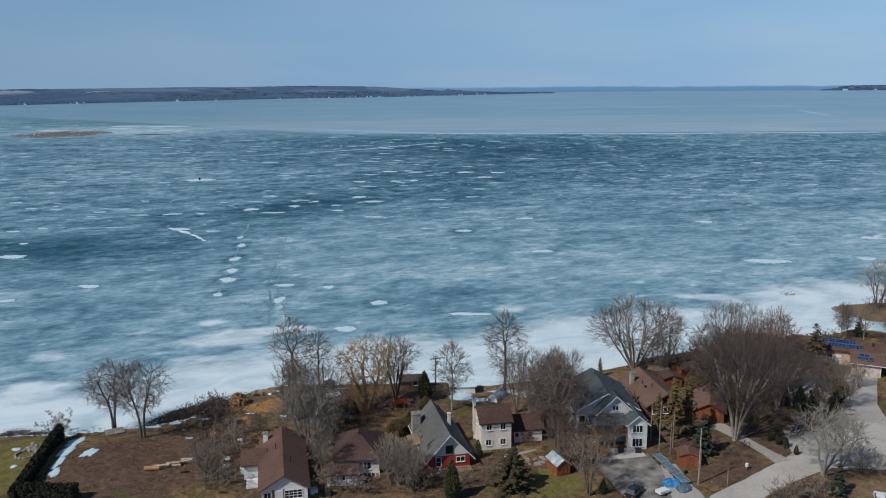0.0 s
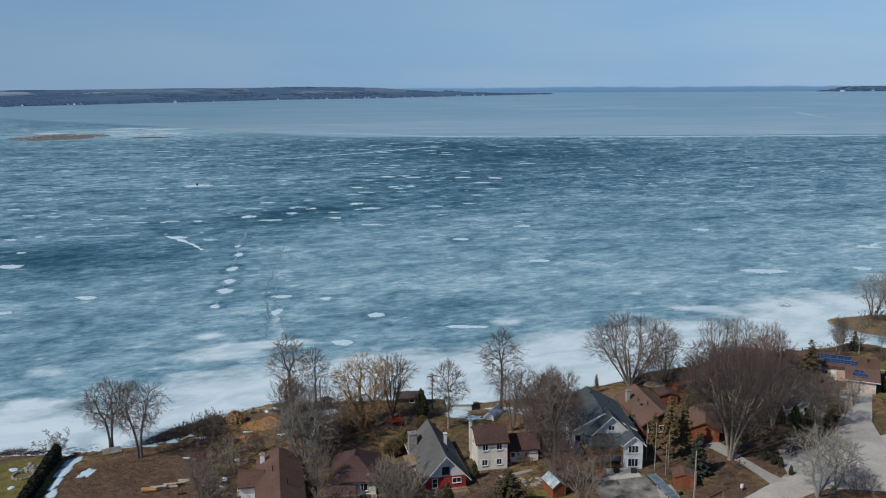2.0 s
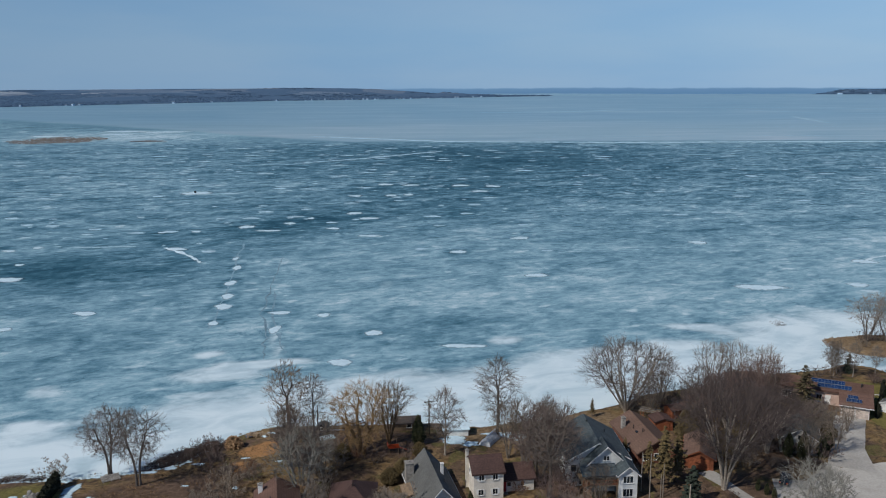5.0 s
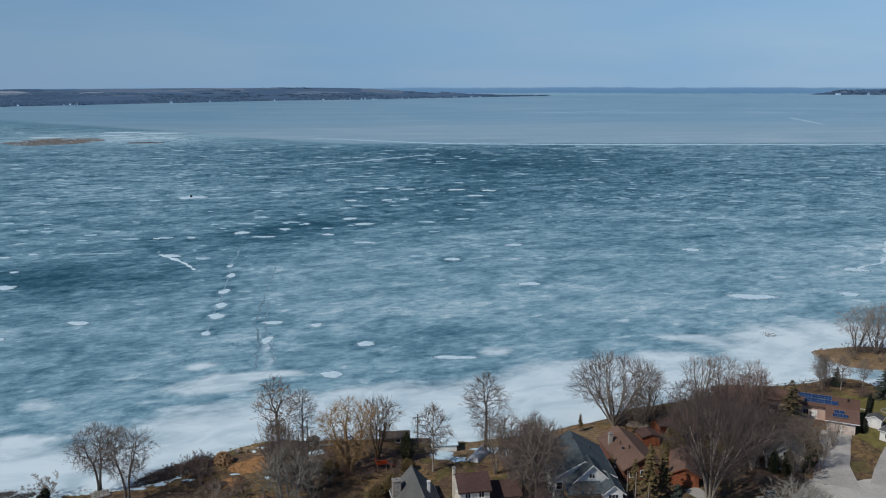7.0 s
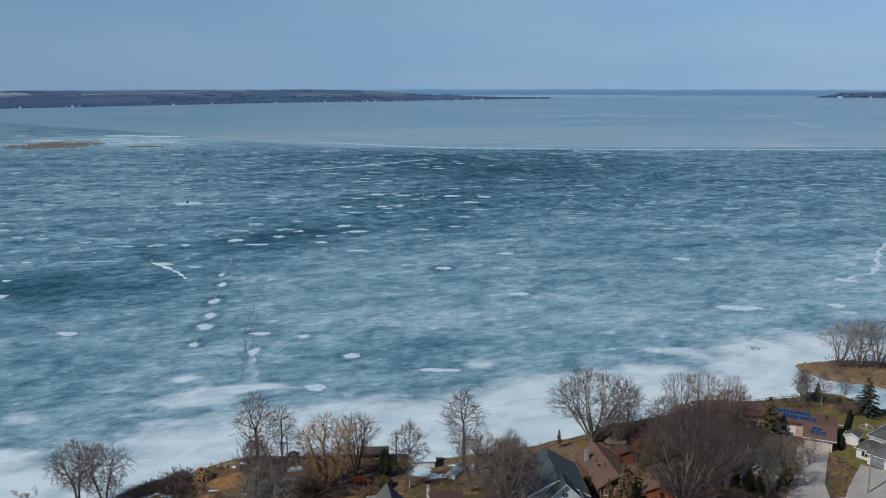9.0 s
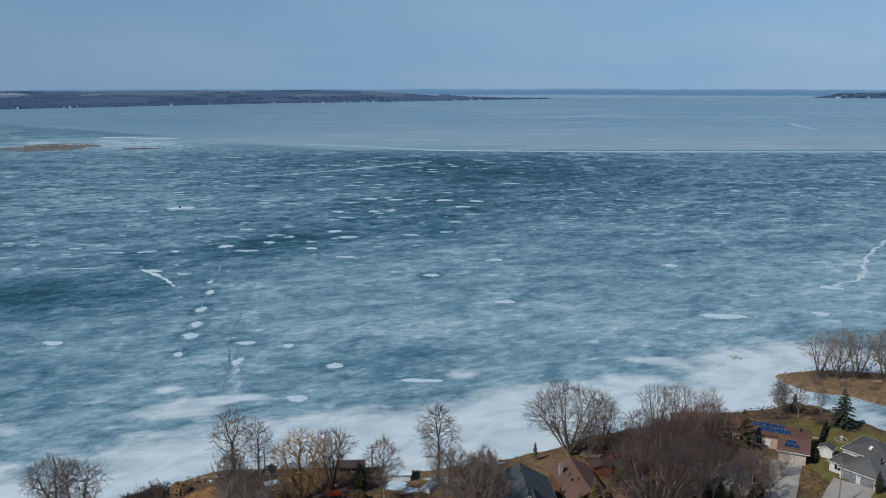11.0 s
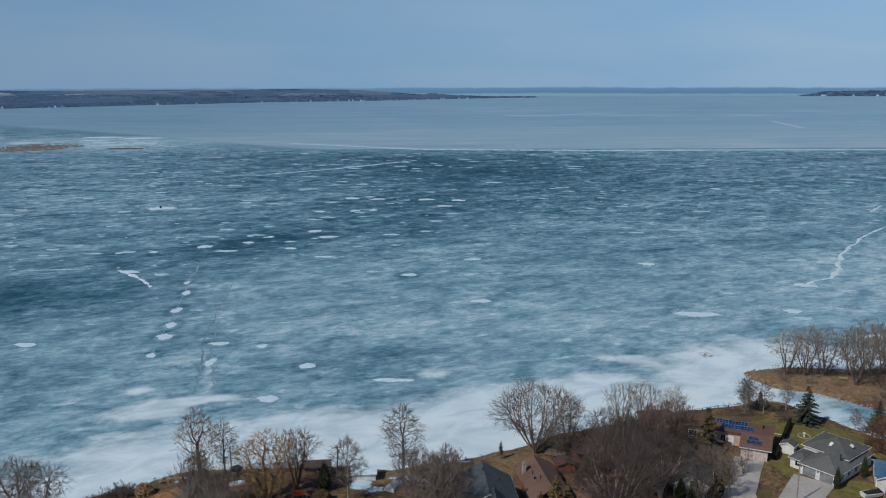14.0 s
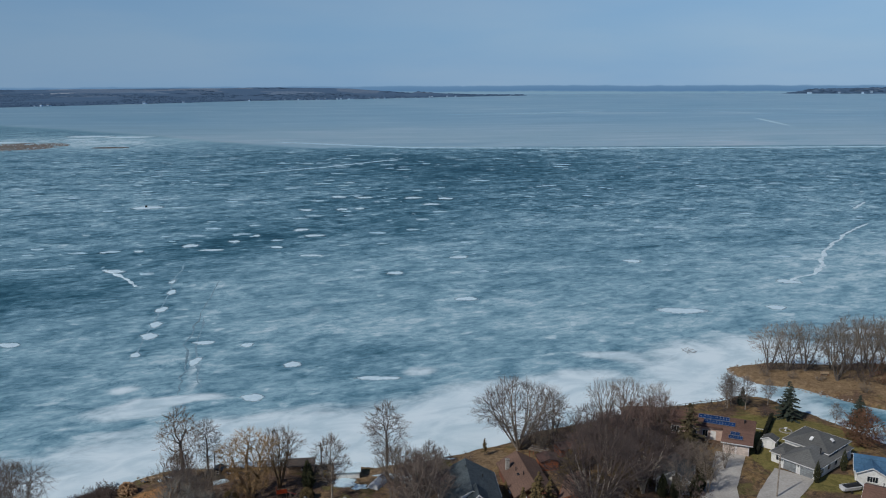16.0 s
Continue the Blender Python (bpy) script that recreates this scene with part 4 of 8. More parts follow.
for (x, y), d, z, p in zip(spotsx, dd, zz, patchy):
    if d < 8 or (d > 260 and p < 0.01 + 0.16 * (z > 36)) or (d > 90 and p < -0.16):
        continue
    w, h = r.uniform(9, 20), r.uniform(1.6, 3.2) if d < 260 else r.uniform(1.0, 2.2)
    turn = r.uniform(0, 1.2)
    rim = [(math.cos(turn + 1.2566 * k) * w * r.uniform(0.8, 1.2), math.sin(turn + 1.2566 * k) * w * r.uniform(0.8, 1.2)) for k in range(5)]
    woods.loft([[(x + u * q, y + v * q, z + t * h) for u, v in rim] for q, t in ((1.0, -0.3), (0.7, 0.6), (0.3, 1.0))])
tagged(part("far_woods", woods, HAZED_WOOD), "leafless woods along the far shore, tinted blue-grey for haze", "woods", kind="stuff")
far_house = thing("cottage", pose(-1120, 3498, 1), "small white cottage on the far shore", "cottage", "cottages on the far shore")
part("wall", Shape().loft([[(-6, -5, -3), (6, -5, -3), (6, 5, -3), (-6, 5, -3)], [(-6, -5, 6), (6, -5, 6), (6, 5, 6), (-6, 5, 6)]]), HAZED_WHITE, far_house)
part("roof", Shape().loft([[(-7, -6, 6), (7, -6, 6), (7, 6, 6), (-7, 6, 6)], [(-7, -0.3, 10), (7, -0.3, 10), (7, 0.3, 10), (-7, 0.3, 10)]]), HAZED_ROOF, far_house)
for k in range(46):
    i = r.choice((3, 4, 4, 5, 5, 5, 6, 6, 7))
    (ax, ay), (bx, by) = FAR_SHORE[i - 1], FAR_SHORE[i]
    s = r.random()
    x, y = ax + (bx - ax) * s, ay + (by - ay) * s + r.uniform(4, 14)
    c = copy_thing(far_house, pose(x, y, float(far_height(np.array([x]), np.array([y]))[0]), 0, 0, r.uniform(-40, 40)))
    c.scale = (r.uniform(0.45, 0.9),) * 3
for k in range(10):
    x, y = r.uniform(2250, 3000), 4760 - r.uniform(0, 30)
    y -= (x - 2250) * 0.16
    c = copy_thing(far_house, pose(x, y, float(far_height(np.array([x]), np.array([y]))[0]) + 2, 0, 0, r.uniform(-40, 40)))

# ---- trees ----
def branch_line(r, p, d, length, radius, n, wiggle, rise, tip=0.35):
    pts, rad = [p], [radius]
    for i in range(n):
        d = (d + Vector((r.gauss(0, wiggle), r.gauss(0, wiggle), r.gauss(0, wiggle) + rise))).normalized()
        p = p + d * (length / n)
        pts.append(p)
        rad.append(radius * (1 - (1 - tip) * (i + 1) / n))
    return pts, rad


def bare_tree(seed, height, stems=1, lean=0.1, fork=0.3, limbs=8, spread=45, width=0.5, twigs=6, rise=0.09, droop=0.0, trunk=0.28, fine=5, spikes=6, curl=0.075, thick=1.0, fan=None):
    """A leafless tree: one shape of trunk and limbs, one of twigs. width: limb length against height; droop: how far the twigs hang."""
    r = random.Random(seed)
    wood, spray = Shape(), Shape()

    def sprout(line, count, lo, angle, length, radius, n, wig, up, tip=0.3):
        pts, rad = line
        out = []
        for k in range(count):
            s = lo + (1 - lo) * (k + r.random()) / count
            i = min(int(s * (len(pts) - 1)), len(pts) - 2)
            u = s * (len(pts) - 1) - i
            p = pts[i].lerp(pts[i + 1], u)
            d = (pts[i + 1] - pts[i]).normalized()
            side = d.orthogonal().normalized()
            side.rotate(Matrix.Rotation(k * 2.4 + r.uniform(-0.6, 0.6), 3, d))
            a = radians(angle * r.uniform(0.65, 1.25))
            nd = d * math.cos(a) + side * math.sin(a)
            le = length * r.uniform(0.7, 1.2) * (1.1 - 0.45 * s)
            out.append(branch_line(r, p, nd, le, min(radius, rad[i] * 0.75), n, wig, up, tip))
        return out

    def spike(pts, radius):
        """A thin twig that runs out to a point."""
        p, q = pts[0], pts[-1]
        d = (q - p).normalized()
        a = d.orthogonal().normalized() * radius
        b = d.cross(a)
        spray.add([p + a, p - a * 0.5 + b * 0.87, p - a * 0.5 - b * 0.87, q], [(0, 1, 3), (1, 2, 3), (2, 0, 3)])

    for s in range(stems):
        a = s * 2.4 + r.uniform(-0.3, 0.3)
        reach = math.sqrt((s + 0.5) / stems) if stems > 2 else r.uniform(0.4, 1.0)
        out = lean * reach * r.uniform(0.9, 1.1)
        d = Vector((math.cos(a) * out, math.sin(a) * out, 1)).normalized()
        h = height * r.uniform(0.82, 0.95) * (1 - 0.10 * reach)
        if fan:
            # stems radiate from the foot and end on a dome fan[1] as wide as it is high
            th = radians(fan[0]) * reach
            d = Vector((math.cos(a) * math.sin(th), math.sin(a) * math.sin(th), math.cos(th)))
            h = height * r.uniform(0.80, 0.92) / math.hypot(math.sin(th) / fan[1], math.cos(th))
        base = Vector((math.cos(a), math.sin(a), 0)) * (trunk * 1.6 * reach if stems > 1 else 0)
        stem = branch_line(r, base - Vector((0, 0, 0.4)), d, h, trunk * r.uniform(0.75, 1.1), 8, curl * 0.6, 0.025, 0.12)
        wood.tube(*stem, 6, cap=False)
        limb_lines = sprout(stem, limbs, fork, spread, height * width, trunk * 0.4, 5, curl, rise, 0.25)
        for limb in limb_lines:
            wood.tube(*limb, 4, cap=False)
        for limb in limb_lines + [stem]:
            for b in sprout(limb, twigs, 0.28, 38, height * width * 0.40, max(trunk * 0.14, 0.03), 3, curl * 1.1, rise - droop * 0.25, 0.4):
                spray.tube(*b, 3, cap=False)
                for t in sprout(b, fine, 0.15, 38, height * width * 0.25, 0.030 * thick, 2, curl * 1.1, rise - droop, 0.5):
                    spike(t[0], 0.028 * thick)
                    for q in sprout(t, spikes, 0.1, 42, height * width * 0.15, 0.02 * thick, 1, curl, rise - droop * 1.6, 0.6):
                        spike(q[0], 0.019 * thick)
    return wood, spray


def dome_tree(seed, height, reach, profile, stems=1, fork=0.25, ends=330, lift=0.15, splay=0.25, trunk=0.26, fine=4, tuft=1.1, thick=1.0, droop=0.0, hollow=0.45, wander=0.022, limb=0.085):
    """A leafless tree grown towards a rounded crown. profile: (height, radius) rows, shares of height and reach; fork: bare foot."""
    r = random.Random(seed)
    wood, spray = Shape(), Shape()
    hs, ws = [h for h, _ in profile], [w for _, w in profile]
    lobes = [(r.uniform(0, 6.28), r.uniform(0.5, 1.0)) for _ in range(5)]
    tips = []
    while len(tips) < ends:
        h = r.uniform(hs[0], hs[-1])
        w = float(np.interp(h, hs, ws))
        if r.random() > (0.25 + 0.75 * w):
            continue
        a = r.uniform(0, 6.283)
        lump = 1 + 0.06 * sum(g * math.sin((i + 2) * a + ph + 5 * h) for i, (ph, g) in enumerate(lobes))
        q = w * reach * lump * (hollow + (1 - hollow) * r.random() ** 0.5)
        tips.append((q * math.cos(a), q * math.sin(a), h * height * (0.96 + 0.05 * math.sin(3 * a + lobes[0][0]))))
    tips = np.array(tips)
    tip_r = 0.018 * thick
    power = max(0.3, math.log(trunk / 0.02) / math.log(max(ends / stems, 2)))

    def thorn(p, q, radius):
        d = (q - p).normalized()
        a = d.orthogonal().normalized() * radius
        b = d.cross(a)
        spray.add([p + a, p - a * 0.5 + b * 0.87, p - a * 0.5 - b * 0.87, q], [(0, 1, 3), (1, 2, 3), (2, 0, 3)])

    def fringe(p, d, count, length):
        for k in range(count):
            side = Vector((r.gauss(0, 1), r.gauss(0, 1), r.gauss(0, 0.8)))
            nd = (d + side * 0.21 + Vector((0, 0, 0.36 - droop))).normalized()
            le = length * r.uniform(0.55, 1.25)
            e = p + nd * le
            thorn(p, e, 0.020 * thick)
            if r.random() < 0.75:
                m = p.lerp(e, r.uniform(0.3, 0.75))
                s2 = Vector((r.gauss(0, 1), r.gauss(0, 1), r.gauss(0, 0.8)))
                thorn(m, m + (nd + s2 * 0.36 + Vector((0, 0, 0.15 - droop * 1.5))).normalized() * le * 0.55, 0.016 * thick)

    def grow(p, d, pts, rad):
        n = len(pts)
        c = Vector(pts.mean(axis=0).tolist())
        way = c - p
        far = way.length
        share = 0.86 if n == 1 else (0.42 if n > 3 else 0.55) * r.uniform(0.8, 1.2)
        le = far * share
        up = lift if n < 40 else lift * 0.3
        nd = (way.normalized() * 0.64 + d * 0.36 + Vector((0, 0, up)) + Vector((r.gauss(0, wander), r.gauss(0, wander), r.gauss(0, wander)))).normalized()
        q = p + nd * le
        mid = p.lerp(q, 0.5) + (d - nd) * le * 0.12
        end = max(tip_r, 0.02 * n ** power * 0.92) if n > 1 else tip_r * 0.6
        into = wood if rad > limb else spray
        into.tube([p, mid, q], [rad, (rad + end) / 2, end], 5 if rad > 0.09 else 3, cap=False)
        if n == 1:
            fringe(q, nd, fine, tuft)
            fringe(mid, nd, max(1, fine // 2), tuft * 0.8)
            return
        if n < 9:
            fringe(q, nd, 1, tuft * 0.8)
        v = pts - np.array(q)
        v = v / np.maximum(np.linalg.norm(v, axis=1), 0.05)[:, None]
        u = v - v.mean(axis=0)
        axis = np.linalg.svd(u, full_matrices=False)[2][0]
        order = np.argsort(u @ axis)
        cut = min(n - 1, max(1, int(n * r.uniform(0.33, 0.67))))
        for part_of in (pts[order[:cut]], pts[order[cut:]]):
            grow(q, nd, part_of, min(end, max(tip_r, 0.02 * len(part_of) ** power)))

    groups = [tips]
    while len(groups) < stems:
        groups.sort(key=len)
        g = groups.pop()
        u = g - g.mean(axis=0)
        u[:, 2] *= 0.2
        order = np.argsort(u @ np.linalg.svd(u, full_matrices=False)[2][0])
        k = int(len(g) * r.uniform(0.42, 0.58))
        groups += [g[order[:k]], g[order[k:]]]
    for g in groups:
        c = g.mean(axis=0)
        flat_c = Vector((c[0], c[1], 0))
        foot = flat_c.normalized() * trunk * 1.3 if stems > 1 else Vector((0, 0, 0))
        rise = height * fork * r.uniform(0.8, 1.15)
        top = foot + flat_c * splay * (1 if stems > 1 else 0.3) + Vector((r.gauss(0, 0.12), r.gauss(0, 0.12), rise))
        rad = trunk * (len(g) * stems / ends) ** 0.4
        bend = foot.lerp(top, 0.5) + Vector((r.gauss(0, 0.1), r.gauss(0, 0.1), 0)) + Vector((0, 0, rise * 0.06))
        wood.tube([foot - Vector((0, 0, 0.4)), foot + Vector((0, 0, 0.25)), bend, top], [rad * 1.5, rad * 1.15, rad, rad * 0.92], 7, cap=False)
        grow(top, (top - bend).normalized(), g, rad * 0.92)
    return wood, spray


ROUND = [(0.36, 0.35), (0.50, 0.78), (0.66, 1.0), (0.82, 0.90), (0.94, 0.58), (1.0, 0.15)]
DOME = [(0.32, 0.55), (0.46, 0.90), (0.62, 1.0), (0.78, 0.90), (0.91, 0.60), (1.0, 0.15)]
OVAL = [(0.26, 0.25), (0.44, 0.75), (0.62, 1.0), (0.80, 0.80), (0.93, 0.45), (1.0, 0.12)]
FAN = [(0.30, 0.30), (0.44, 0.66), (0.58, 0.95), (0.70, 1.0), (0.83, 0.86), (0.93, 0.56), (1.0, 0.15)]
BROOM = [(0.36, 0.25), (0.50, 0.58), (0.66, 0.92), (0.80, 1.0), (0.92, 0.74), (1.0, 0.25)]
WEEP = [(0.16, 0.55), (0.34, 0.75), (0.55, 0.9), (0.75, 1.0), (0.88, 0.85), (1.0, 0.35)]
VASE = [(0.34, 0.35), (0.55, 0.75), (0.75, 1.0), (0.88, 0.92), (1.0, 0.45)]


TREES = {}


def tree_kind(key, bark, twig, label, category="tree", **kw):
    wood, spray = dome_tree(**kw) if "profile" in kw else bare_tree(**kw)
    ob = thing("tree" if category == "tree" else "shrub", Matrix.Identity(4), label, category)
    part("trunk", wood, bark, ob)
    part("crown", spray, twig, ob)
    TREES[key] = [ob, False]


def plant(key, x, y, scale=1.0, turn=0.0, label="", group="", tall=1.0):
    ob, used = TREES[key]
    m = pose(x, y, gz(x, y), 0, 0, turn)
    if used:
        ob = copy_thing(ob, m)
    else:
        ob.matrix_basis = m
        TREES[key][1] = True
    ob.scale = (scale, scale, scale * tall)
    if label:
        ob["label"] = label
    if group:
        ob["group"] = group
    return ob


def sprays(seed, outline, count, size, hang=0.3, inner=0.55):
    """Small flat leaf sprays filling a body of revolution. outline: (height, radius) rows."""
    r = random.Random(seed)
    sh = Shape()
    hs = [h for h, _ in outline]
    rsx = [q for _, q in outline]
    lobes = [(r.uniform(0, 6.28), r.uniform(0.08, 0.25)) for _ in range(7)]
    for _ in range(count):
        while True:
            h = r.uniform(hs[0], hs[-1])
            q = float(np.interp(h, hs, rsx))
            if r.random() * max(rsx) < q:
                break
        a = r.uniform(0, 6.283)
        bump = 1 + sum(w * math.sin((i + 2) * a + ph + h * (1.1 + 0.3 * i)) for i, (ph, w) in enumerate(lobes)) * 0.35
        d = q * bump * (inner + (1 - inner) * math.sqrt(r.random()))
        p = Vector((d * math.cos(a), d * math.sin(a), h + r.gauss(0, size * 0.4)))
        o = Vector((math.cos(a), math.sin(a), -hang + r.gauss(0, 0.35))).normalized()
        t = Vector((-math.sin(a), math.cos(a), r.gauss(0, 0.5))).normalized()
        s = size * r.uniform(0.6, 1.4)
        n = o.cross(t) * s * 0.25
        sh.add([p - o * s * 0.5, p + t * s * 0.45 - n, p + o * s * 0.8, p - t * s * 0.45 - n, p + n], [(0, 1, 4), (1, 2, 4), (2, 3, 4), (3, 0, 4)])
    return sh


def conifer(seed, height, radius, material, label, ragged=1.0, tiers=15, category="spruce tree", bare=0.06, gaps=0.0):
    """A spruce: whorls of drooping boughs with flat needle sprays."""
    r = random.Random(seed)
    ob = thing("conifer", Matrix.Identity(4), label, category)
    part("trunk", Shape().tube([(0, 0, -0.3), (0, 0, height * 0.5), (0, 0, height * 0.98)], [height * 0.018, height * 0.011, 0.02], 7), BARK_GREY, ob)
    sh = Shape()
    for k in range(tiers * 2):
        s = bare + (1 - bare) * (k + r.random()) / (tiers * 2)
        reach = radius * (1 - s) ** 0.75 * r.uniform(1 - 0.3 * ragged, 1.1)
        for j in range(6 if s < 0.8 else 4):
            a = j * 1.047 + k * 0.7 + r.uniform(-0.3, 0.3)
            le = reach * max(0.2, r.uniform(1 - 0.35 * ragged, 1.1)) + 0.15
            if r.random() < gaps:
                continue
            z = s * height
            n = max(2, int(le / 0.42))
            for i in range(n):
                u = (i + 0.6) / n
                c = Vector((math.cos(a) * le * u, math.sin(a) * le * u, z - le * 0.32 * u + le * 0.16 * u * u))
                o = Vector((math.cos(a), math.sin(a), -0.15 + r.gauss(0, 0.15)))
                t = Vector((-math.sin(a), math.cos(a), r.gauss(0, 0.2)))
                w = (0.26 + 0.34 * math.sin(u * 2.6)) * (0.5 + 0.5 * le / max(radius, 0.1)) * r.uniform(0.8, 1.3)
                d = 0.5
                sh.add([c - o * d * 0.5, c + t * w - Vector((0, 0, 0.16)), c + o * d * 0.7 - Vector((0, 0, 0.06)), c - t * w - Vector((0, 0, 0.16)), c + Vector((0, 0, 0.07))],
                       [(0, 1, 4), (1, 2, 4), (2, 3, 4), (3, 0, 4)])
    part("crown", sh, material, ob)
    return ob


def column(seed, height, radius, material, label, category="cedar", count=1500, size=0.3, bare=0.0):
    ob = thing("evergreen", Matrix.Identity(4), label, category)
    part("trunk", Shape().tube([(0, 0, -0.3), (0, 0, height * 0.85)], [radius * 0.16, 0.03], 6), BARK_GREY, ob)
    lo = bare * height
    part("crown", sprays(seed, [(lo + 0.05, radius * 0.55), (lo + (height - lo) * 0.25, radius), (lo + (height - lo) * 0.6, radius * 0.8), (height, 0.06)], count, size), material, ob)
    return ob


def at(ob, x, y, scale=1.0, turn=0.0):
    ob.matrix_basis = pose(x, y, gz(x, y), 0, 0, turn)
    ob.scale = (scale,) * 3
    return ob


tree_kind("ash", BARK_GREY, TWIG_RED, "leafless grey shade tree on the bank", lift=0.26, seed=3, height=14.0, reach=5.4, profile=ROUND, stems=2, fork=0.26, ends=520, trunk=0.24, splay=0.10, fine=6, tuft=1.5, thick=0.55, hollow=0.15, limb=0.05)
tree_kind("maple", BARK_PALE, TWIG_RED, "large leafless maple with fanned pale limbs", seed=12, height=17.0, reach=9.0, profile=FAN, stems=12, fork=0.20, ends=900, trunk=0.19, splay=0.24, fine=4, tuft=1.9, thick=0.78, hollow=0.35, limb=0.055)
tree_kind("tall", BARK_GREY, TWIG_GREY, "tall slender leafless tree near the shore", lift=0.42, seed=21, height=17.0, reach=3.7, profile=OVAL, stems=1, fork=0.2, ends=340, trunk=0.28, tuft=1.5, thick=0.85, hollow=0.2)
tree_kind("small", BARK_PALE, TWIG_GREY, "slim young leafless tree with fine twigs", lift=0.42, seed=27, height=13.0, reach=3.3, profile=OVAL, stems=1, fork=0.22, ends=290, trunk=0.19, tuft=1.4, thick=0.85, hollow=0.2)
tree_kind("willow", BARK_GOLD, TWIG_GOLD, "old willow with golden drooping twigs", seed=33, height=14.5, reach=5.6, profile=WEEP, stems=3, fork=0.30, ends=440, trunk=0.40, splay=0.35, fine=7, tuft=1.8, droop=0.30, thick=0.9, wander=0.07)
tree_kind("fan_willow", BARK_GOLD, TWIG_BUFF, "upright willow with a fan of buff twigs", seed=35, height=14.0, reach=5.2, profile=BROOM, stems=6, fork=0.16, ends=420, trunk=0.20, splay=0.16, fine=5, tuft=1.7, thick=0.8, hollow=0.2)
tree_kind("lichen", BARK_LICHEN, TWIG_LICHEN, "spreading leafless tree with pale lichen-grey limbs", seed=58, height=11.0, reach=5.6, profile=ROUND, stems=3, fork=0.18, ends=300, trunk=0.20, splay=0.30, fine=4, tuft=1.3, thick=1.0, hollow=0.15, wander=0.10, limb=0.045)
tree_kind("gnarled", BARK_GREY, TWIG_BUFF, "gnarled old willow with buff twigs and crooked limbs", seed=38, height=15.5, reach=4.8, profile=OVAL, stems=1, fork=0.30, ends=320, trunk=0.42, splay=0.25, fine=6, tuft=1.2, droop=0.12, thick=0.9, hollow=0.2, wander=0.16, limb=0.06)
tree_kind("clump", BARK_PALE, TWIG_DUSK, "dense many-stemmed leafless willow clump", seed=44, height=19.0, reach=10.2, profile=BROOM, stems=13, fork=0.24, ends=1050, trunk=0.20, splay=0.14, fine=5, tuft=1.9, thick=0.7, hollow=0.2, limb=0.11)
tree_kind("poplar", BARK_GREY, TWIG_PINK, "pale leafless tree with upright branches", seed=52, height=14.5, reach=4.9, profile=VASE, stems=4, fork=0.2, ends=270, trunk=0.18, splay=0.2, fine=4, tuft=1.7, thick=0.9, hollow=0.2)
tree_kind("ruddy", BARK_GREY, TWIG_ROSE, "bushy leafless tree with ruddy brown twigs", seed=55, height=11.5, reach=5.4, profile=DOME, stems=5, fork=0.14, ends=330, trunk=0.16, splay=0.25, fine=5, tuft=1.6, thick=0.85, hollow=0.1)
tree_kind("shrub", BARK_GREY, TWIG_PINK, "leafless shrub with pinkish-grey twigs", "shrub", seed=61, height=5.6, stems=7, fan=(62, 0.85), fork=0.1, limbs=5, spread=38, width=0.36, twigs=3, trunk=0.06, fine=3, spikes=3, thick=1.9)
tree_kind("red_shrub", BARK_GREY, TWIG_THICKET, "dense reddish-brown bare thicket", "shrub", seed=67, height=5.4, stems=7, fan=(62, 0.85), fork=0.1, limbs=4, spread=40, width=0.36, twigs=3, trunk=0.06, fine=3, spikes=3, thick=1.8)
tree_kind("rust", BARK_GREY, TWIG_RUST, "rounded bare bush with rusty-orange twigs", "shrub", seed=71, height=5.0, stems=7, fan=(62, 0.85), fork=0.1, limbs=5, spread=42, width=0.36, twigs=3, trunk=0.06, fine=3, spikes=6, thick=1.5)
tree_kind("russet", BARK_GREY, TWIG_RUST, "large rounded bush with dull russet twigs", "shrub", seed=73, height=8.0, reach=4.6, profile=[(0.06, 0.70), (0.25, 0.95), (0.5, 1.0), (0.75, 0.8), (0.92, 0.45), (1.0, 0.1)], stems=6, fork=0.06, ends=620, trunk=0.09, splay=0.3, fine=7, tuft=1.0, thick=1.1, hollow=0.1)
tree_kind("spit_tree", BARK_GREY, TWIG_PINK, "wide leafless willow on the spit", seed=77, height=15.5, reach=6.8, profile=FAN, stems=4, fork=0.15, ends=320, trunk=0.20, splay=0.22, fine=4, tuft=1.7, thick=0.9, hollow=0.25, wander=0.025, limb=0.07)

